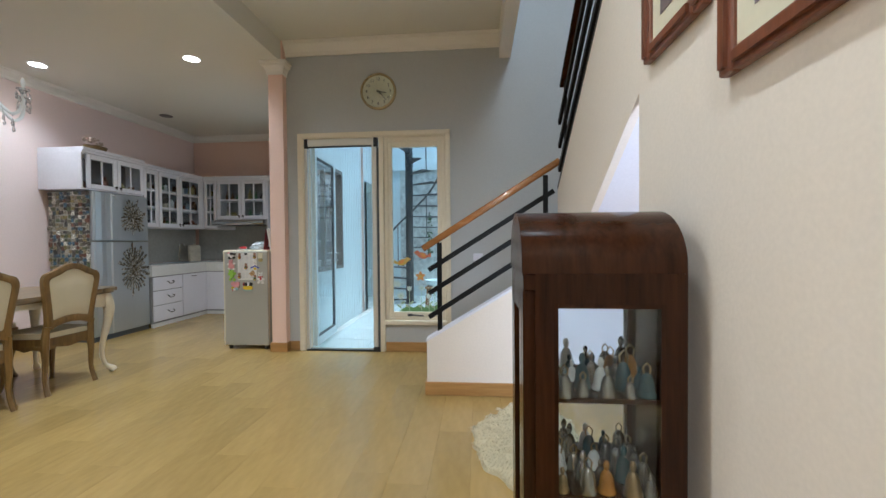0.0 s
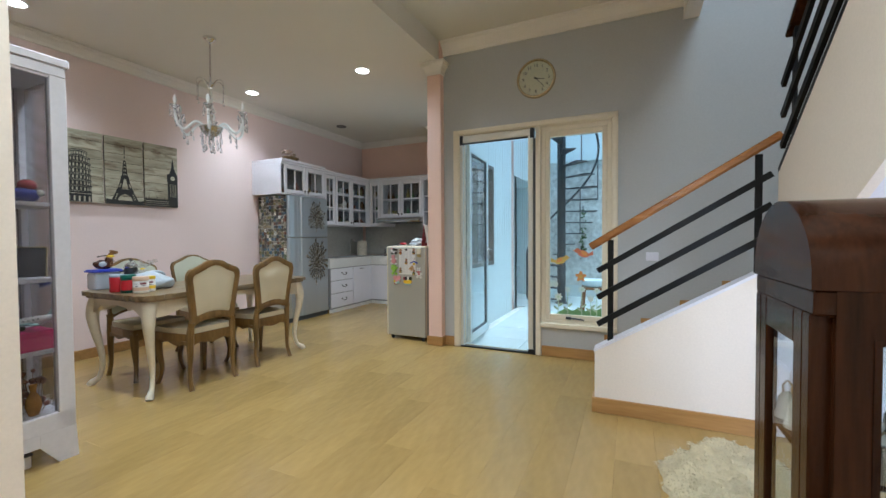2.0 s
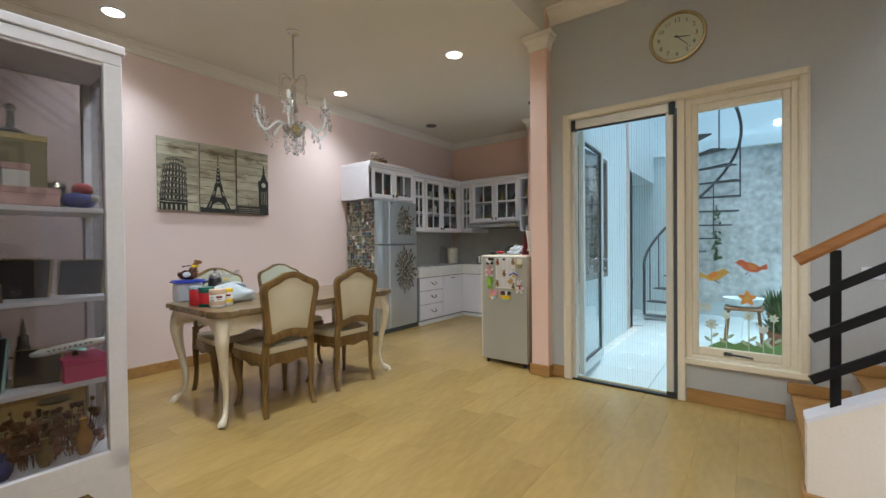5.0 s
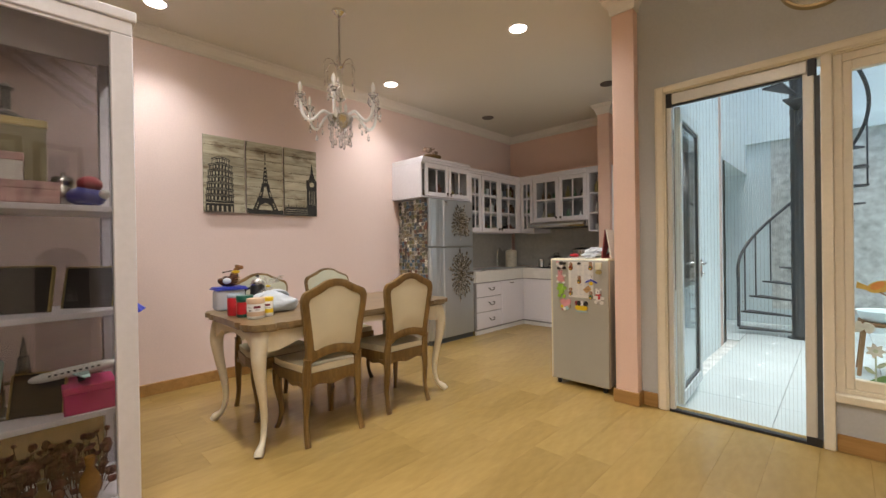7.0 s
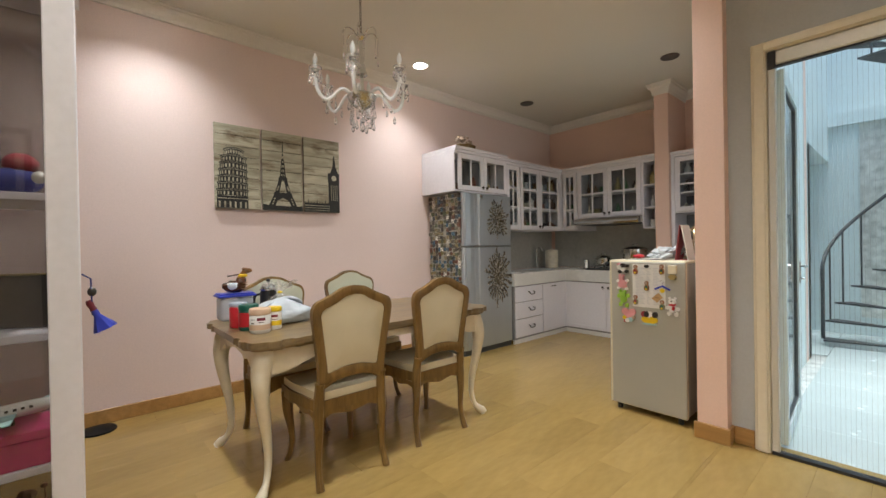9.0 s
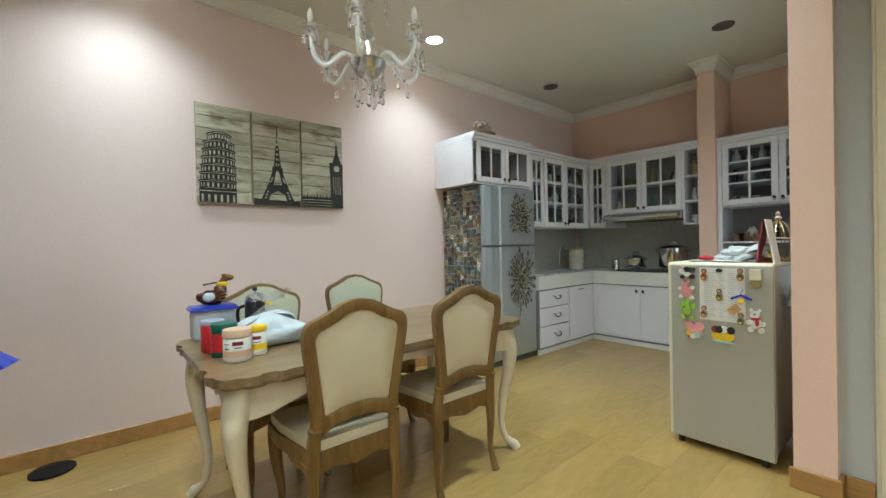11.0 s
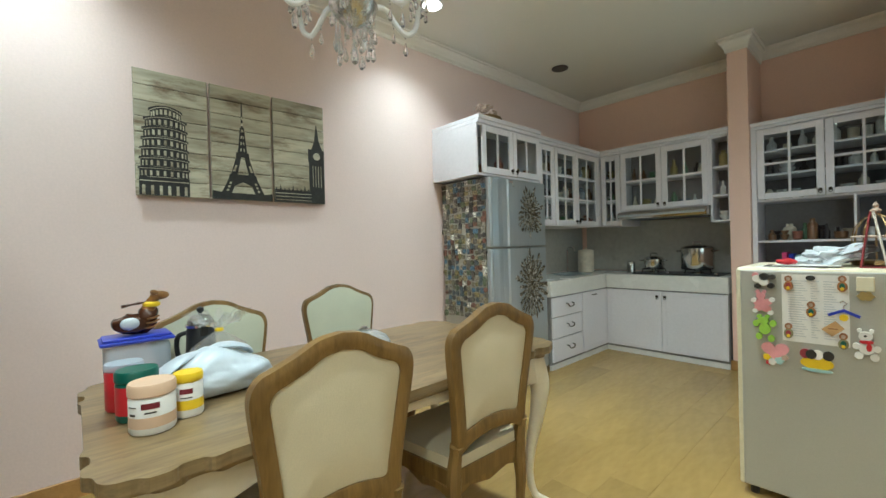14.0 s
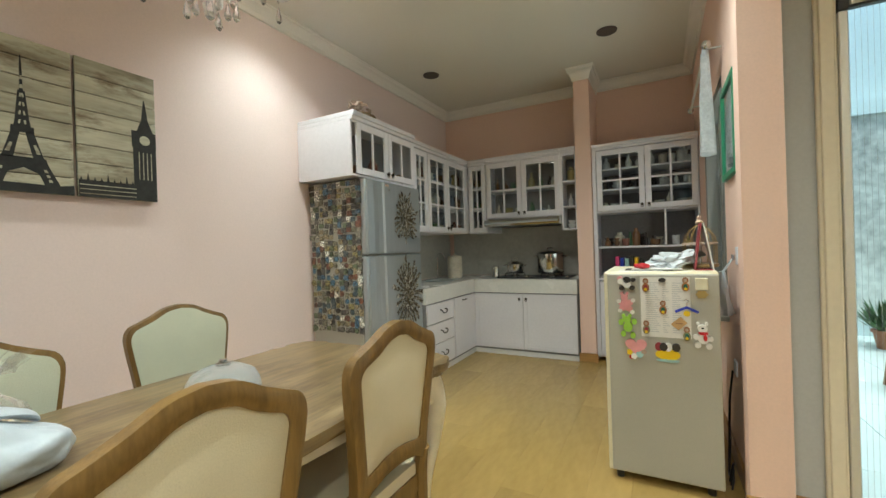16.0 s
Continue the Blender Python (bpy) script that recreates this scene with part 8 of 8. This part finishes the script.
for px, pz, r, mt in ((1098, 500, 0.018, M_LABEL), (1108, 497, 0.018, M_DARK), (1120, 497, 0.012, M_DARK), (1098, 513, 0.012, M_DARK), (1118, 512, 0.013, M_DARK), (1108, 506, 0.018, M_LABEL), (1095, 494, 0.012, M_PIGP)):
    blob(d, "plush_piece", px, pz, r, r * 0.9, mt, 0.014 + r * 0.3)
d = magnet("pink plush pig magnet with white feet", 1105, 542)
blob(d, "plush_body", 1105, 543, 0.022, 0.024, M_PIGP, 0.018)
blob(d, "plush_head", 1103, 530, 0.016, 0.016, M_PIGP, 0.022)
for px, pz, r in ((1092, 538, 0.014), (1119, 536, 0.014), (1094, 556, 0.014), (1117, 558, 0.014)):
    blob(d, "plush_limb", (px + 1105) / 2, (pz + 545) / 2, 0.017, 0.015, M_PIGP, 0.015)
    blob(d, "plush_foot", px, pz, r * 0.75, r * 0.7, M_LABEL, 0.016)
for px in (1098, 1108):
    blob(d, "plush_ear", px, 523, 0.007, 0.009, M_PIGP, 0.016)
d = magnet("lime green plush frog magnet", 1108, 582)
blob(d, "plush_body", 1108, 586, 0.021, 0.026, M_LIME, 0.018)
blob(d, "plush_head", 1106, 572, 0.021, 0.015, M_LIME, 0.023)
for px, pz in ((1095, 578), (1120, 576), (1099, 600), (1117, 602)):
    blob(d, "plush_limb", px, pz, 0.012, 0.015, M_LIME, 0.015)
for px in (1100, 1112):
    blob(d, "plush_eye", px, 565, 0.008, 0.008, M_LIME, 0.026)
d = magnet("pink heart shaped magnet with pale figures", 1122, 627)
x, z = on_door(1122, 622)
heart = [(x + 0.0031 * 16 * math.sin(q) ** 3, z + 0.0028 * (13 * math.cos(q) - 5 * math.cos(2 * q) - 2 * math.cos(3 * q) - math.cos(4 * q))) for q in (2 * math.pi * k / 36 for k in range(36))]
part("heart", prism(heart, QY - 0.012, QY - 0.001, "y"), M_PIGP, d)
for px, pz, r, mt in ((1110, 634, 0.013, M_YELP), (1118, 641, 0.014, M_LABEL), (1128, 638, 0.016, M_MINT), (1136, 632, 0.012, M_PALEF), (1113, 643, 0.010, M_REDP)):
    blob(d, "heart_figure", px, pz, r, r, mt, 0.014 + 0.001 * (px % 4), 0.12, 5)
d = magnet("painted souvenir magnet in black, red and yellow", 1179, 627)
blob(d, "magnet_base", 1179, 634, 0.054, 0.026, M_YELP, 0.010)
for px, mt in ((1164, M_DKRED), (1180, M_LABEL), (1194, M_DARK), (1172, M_DARK)):
    blob(d, "magnet_piece", px, 620, 0.018, 0.020, mt, 0.012 + 0.001 * (px % 3))
blob(d, "magnet_strip", 1179, 645, 0.05, 0.007, M_MINT, 0.012)
d = magnet("blue coat hanger magnet with yellow tag", 1214, 548)
x, z = on_door(1214, 548)
part("hanger_bar", prism([(x - 0.05, z - 0.012), (x, z + 0.012), (x + 0.05, z - 0.012), (x + 0.045, z - 0.022), (x, z), (x - 0.045, z - 0.022)], QY - 0.012, QY - 0.004, "y"), M_BLUEP, d)
part("hanger_hook", sweep([(x, QY - 0.008, z + 0.01), (x, QY - 0.008, z + 0.025), (x + 0.010, QY - 0.008, z + 0.035), (x - 0.002, QY - 0.008, z + 0.045), (x - 0.012, QY - 0.008, z + 0.038)], 0.0025, 5), M_CHROME, d)
blob(d, "hanger_tag", 1214, 557, 0.014, 0.014, M_YELP, 0.006, lift=0.004)
d = magnet("tan wooden tag magnet", 1200, 576)
x, z = on_door(1200, 576)
part("tag", prism([(x - 0.035, z - 0.005), (x + 0.008, z + 0.034), (x + 0.036, z + 0.004), (x - 0.002, z - 0.032)], QY - 0.008, QY - 0.0035, "y"), paint("tan_card", (0.52, 0.32, 0.14), 0.6, 0.1, 60, 8, 0.05), d)
part("tag_print", box((x - 0.014, x + 0.016, QY - 0.0088, QY - 0.008, z - 0.002, z + 0.003)), M_BRO, d)
d = magnet("white calendar block magnet with gold foot", 1240, 510)
x, z = on_door(1240, 510)
part("block", box((x - 0.026, x + 0.026, QY - 0.016, QY - 0.001, z - 0.012, z + 0.045), bevel=0.003), M_OLDW, d)
blob(d, "block_foot", 1240, 522, 0.024, 0.018, M_GILT, 0.012, 0.15, 6)
d = magnet("white plush bear magnet with red scarf", 1240, 592)
blob(d, "plush_body", 1240, 600, 0.022, 0.024, M_LABEL, 0.018)
blob(d, "plush_head", 1239, 582, 0.020, 0.018, M_LABEL, 0.024)
for px, pz, r in ((1228, 598, 0.011), (1252, 600, 0.011), (1231, 612, 0.013), (1249, 613, 0.013), (1232, 574, 0.007), (1246, 574, 0.007)):
    blob(d, "plush_limb", px, pz, r, r * 1.1, M_LABEL, 0.016)
blob(d, "scarf", 1240, 590, 0.020, 0.007, M_REDP, 0.027)
blob(d, "scarf_end", 1243, 598, 0.008, 0.015, M_REDP, 0.025)
blob(d, "nose", 1239, 581, 0.005, 0.004, M_DARK, 0.027)
# on top of the small fridge
FZ = 1.0805
pb = thing("crumpled_bag", "crumpled white plastic bag lying on the small fridge", "bag", (-2.42, 4.48, FZ))
bm = bmesh.new()
bmesh.ops.create_icosphere(bm, subdivisions=4, radius=1)
for v in bm.verts:
    p = v.co.copy()
    f = 1 + 0.35 * noise.noise(p * 2.6 + Vector((3, 1, 0))) + 0.2 * noise.noise(p * 6)
    v.co = Vector((p.x * 0.12 * f, p.y * 0.10 * f, max(p.z, -0.5) * 0.05 * f + 0.03 * max(0, p.x) * 1.5))
lo = min(v.co.z for v in bm.verts)
bmesh.ops.translate(bm, vec=(-2.40, 4.48, FZ - lo), verts=bm.verts)
part("bag_body", bm, M_BAG, pb, "", True)
nb = thing("paper_stack", "thin stack of papers and leaflets on the fridge", "papers", (-2.52, 4.42, FZ))
for i, mt in enumerate((M_LABEL, M_DARK, M_LABEL)):
    part("leaflet", box((-2.66 + 0.03 * i, -2.45 + 0.04 * i, 4.28 + 0.01 * i, 4.44, FZ + 0.003 * i, FZ + 0.0028 + 0.003 * i)), mt, nb)
rc = thing("red_wrapper", "crumpled red wrapper on the papers", "wrapper", (-2.56, 4.33, FZ + 0.01))
bm = ball(-2.55, 4.33, FZ + 0.022, 0.035, None, (1.2, 0.9, 0.42), 10, 7)
for v in bm.verts:
    v.co += noise.noise_vector(v.co * 45) * 0.006
lo = min(v.co.z for v in bm.verts)
bmesh.ops.translate(bm, vec=(0, 0, FZ + 0.0095 - lo), verts=bm.verts)
part("wrapper_body", bm, M_REDP, rc)
cl = thing("desk_calendar", "dark red standing desk calendar on the small fridge", "calendar", (-2.28, 4.40, FZ))
part("calendar_leaf", prism([(-2.315, FZ), (-2.309, FZ), (-2.279, FZ + 0.235), (-2.285, FZ + 0.235)], 4.33, 4.47, "y"), M_DKRED, cl, "dark red front leaf")
part("calendar_leaf", prism([(-2.238, FZ), (-2.232, FZ), (-2.270, FZ + 0.235), (-2.277, FZ + 0.235)], 4.33, 4.47, "y"), M_LABEL, cl, "printed paper leaf")
part("calendar_base", box((-2.309, -2.238, 4.33, 4.47, FZ, FZ + 0.004)), M_DKRED, cl)
cg = thing("bird_cage", "small brass wire bird cage ornament behind the fridge's top", "cage", (-2.27, 4.63, FZ))
part("cage_base", lathe([(0.085, FZ), (0.09, FZ + 0.01), (0.085, FZ + 0.02)], 20, at=(-2.27, 4.63, 0)), M_BRASS, cg, "", True)
for i in range(12):
    a = 2 * math.pi * i / 12
    pts = [(-2.27 + r * math.cos(a), 4.63 + r * math.sin(a), FZ + z) for r, z in ((0.08, 0.02), (0.08, 0.13), (0.072, 0.17), (0.045, 0.21), (0.01, 0.235))]
    part("wire", sweep(pts, 0.003, 4), M_BRASS, cg)
part("cage_band", sweep([(-2.27 + 0.081 * math.cos(2 * math.pi * k / 20), 4.63 + 0.081 * math.sin(2 * math.pi * k / 20), FZ + 0.13) for k in range(21)], 0.006, 5), M_PALEF, cg)
part("cage_finial", lathe([(0.012, 0.235), (0.02, 0.25), (0.008, 0.262), (0.012, 0.275), (0.002, 0.29)], 10, at=(-2.27, 4.63, FZ)), M_PALEF, cg, "", True)

hb2 = thing("hanging_bag", "thin pale plastic bag hanging beside the small fridge", "bag", (-2.185, 4.55, 0.84))
bm = bmesh.new()
rings = []
for i in range(9):
    f = i / 8
    ring = []
    for k in range(18):
        a = 2 * math.pi * k / 18
        w = 0.022 + 0.055 * f ** 0.7
        ripple = 1 + 0.35 * noise.noise(Vector((math.cos(a) * 2, math.sin(a) * 2, f * 2.5)))
        ring.append(bm.verts.new((-2.178 + 0.032 * (0.4 + f) * math.cos(a) * ripple, 4.55 + w * math.sin(a) * ripple, 1.06 - 0.22 * f)))
    rings.append(ring)
for p, q in zip(rings, rings[1:]):
    for k in range(18):
        bm.faces.new((p[k], p[(k + 1) % 18], q[(k + 1) % 18], q[k]))
bm.faces.new(rings[0][::-1])
bm.faces.new(rings[-1])
part("bag_body", bm, M_BAG2, hb2, "", True)
part("bag_loop", sweep(spline([(-2.18, 4.535, 1.05), (-2.15, 4.54, 1.10), (-2.13, 4.55, 1.13), (-2.15, 4.56, 1.10), (-2.18, 4.565, 1.05)], 4), 0.004, 5), M_BAG2, hb2)
part("wall_hook", box((-2.136, -2.121, 4.542, 4.558, 1.12, 1.15), bevel=0.002), M_CHROME, hb2)

# curtain and green frame on the kitchen's east wall
M_LACE = paint("white_lace", (0.74, 0.77, 0.78), 0.8, 0.15, 70, 20, 0.3)
M_GREENF = paint("green_painted_frame", (0.03, 0.22, 0.11), 0.4, 0.1, 40, 6, 0.05)
cr = thing("curtain_rod", "white curtain rod with a silver ball finial", "curtain rod", (-2.20, 5.4, 2.33))
part("rod", sweep([(-2.20, 4.78, 2.345), (-2.20, 6.08, 2.345)], 0.009, 8), M_ALU, cr, "", True)
for y in (4.755, 6.105):
    part("finial", ball(-2.20, y, 2.345, 0.026), M_STEEL, cr, "silver ball finial", True)
for y in (4.82, 6.0):
    part("bracket", sweep([(-2.12, y, 2.345), (-2.20, y, 2.345)], 0.006, 6), M_ALU, cr, "", True)
ct = thing("lace_curtain", "gathered white lace curtain hanging at the window's edge", "curtain", (-2.20, 4.86, 1.72))
bm = bmesh.new()
rows_ = []
for j in range(15):
    f = j / 14
    z = 2.355 - f * 0.60
    line = []
    for i in range(40):
        g = i / 39
        y = 4.785 + 0.14 * g * (0.9 + 0.35 * f)
        x = -2.20 + (0.012 + 0.022 * f) * math.sin(g * 26 + 1.2 * f) + 0.006 * math.sin(g * 61)
        zz = z + (0.02 * math.sin(g * 14) + 0.08 * (g - 0.5)) * f
        line.append(bm.verts.new((x, y, zz)))
    rows_.append(line)
for a, b in zip(rows_, rows_[1:]):
    for i in range(39):
        bm.faces.new((a[i], a[i + 1], b[i + 1], b[i]))
bmesh.ops.solidify(bm, geom=bm.faces[:], thickness=0.002)
part("lace_cloth", bm, M_LACE, ct, "", True)
gf = thing("green_frame", "green framed picture under glass on the pink wall", "picture", (-2.13, 4.47, 1.55))
for a in ((4.325, 4.36, 1.55, 2.05), (4.725, 4.76, 1.55, 2.05)):
    part("frame_side", box((-2.143, -2.121, a[0], a[1], a[2], a[3]), bevel=0.004), M_GREENF, gf)
for a in ((4.36, 4.725, 2.015, 2.05), (4.36, 4.725, 1.55, 1.585)):
    part("frame_rail", box((-2.143, -2.121, a[0], a[1], a[2], a[3]), bevel=0.004), M_GREENF, gf)
part("picture_sheet", box((-2.128, -2.122, 4.36, 4.725, 1.585, 2.015)), M_CONC, gf)
pn = part("pane", box((-2.134, -2.131, 4.36, 4.725, 1.585, 2.015)), M_GLASS, gf)
cbl = thing("power_cable", "tangle of black cables between fridge and wall", "cable", (-2.17, 4.55, 0))
for k in range(3):
    part("cable", sweep(spline([(-2.185, 4.36 + 0.04 * k, 0.006), (-2.17, 4.42, 0.05 + 0.03 * k), (-2.18, 4.50, 0.012), (-2.16, 4.60 + 0.02 * k, 0.12), (-2.15, 4.66, 0.34), (-2.138, 4.62, 0.52)], 4), 0.005, 5), M_BLK, cbl, "", True)
sk = thing("wall_socket", "white wall socket on the pink wall", "socket", (-2.125, 4.60, 0.50))
part("plate", box((-2.128, -2.12, 4.57, 4.65, 0.50, 0.58), bevel=0.003), M_WHITE, sk)
sk = thing("wall_socket", "white wall switch beside the kitchen window", "switch", (-2.125, 4.45, 1.10))
part("plate", box((-2.128, -2.12, 4.42, 4.49, 1.10, 1.19), bevel=0.003), M_WHITE, sk)

# ---- floor planks and courtyard tiles ----
PW, PL = 0.2, 1.25
plank_meshes = {}


def plank(x0, x1, y0, y1):
    key = (round(x1 - x0, 3), round(y1 - y0, 3))
    if key not in plank_meshes:
        plank_meshes[key] = mesh_of("plank", box((-key[0] / 2 + 0.0002, key[0] / 2 - 0.0002, -key[1] / 2 + 0.0002, key[1] / 2 - 0.0002, -0.012, 0), bevel=0.0004), M_OAK)
    ob = new("plank", plank_meshes[key])
    ob.location = ((x0 + x1) / 2, (y0 + y1) / 2, 0)
    ob.parent = FLOOR


rnd = random.Random(8)
x = W_X
while x < 1.74:
    xe = min(x + PW, -2.0 if x < -2.005 else 1.75)
    if x < -2.005:
        end = 6.94
    elif x < 0.6:
        end = N_Y + 0.02
    else:
        end = 3.0
    y = S_Y - rnd.uniform(0, PL)
    while y < end - 0.01:
        y1 = min(y + PL, end)
        ya = max(y, S_Y)
        if y1 - ya > 0.02:
            plank(x, xe, ya, y1)
        y += PL
    x = xe
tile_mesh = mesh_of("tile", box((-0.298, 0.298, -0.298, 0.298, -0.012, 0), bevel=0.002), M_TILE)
for i in range(9):
    for j in range(8):
        tx, ty = -3.05 + 0.3 + 0.6 * i, 4.40 + 0.3 + 0.6 * j
        if tx > 1.4 or ty > 8.9 or (tx < -2.1 and ty < 7.2):
            continue
        ob = new("tile", tile_mesh)
        ob.location = (tx, ty, -0.06)
        ob.parent = COURT
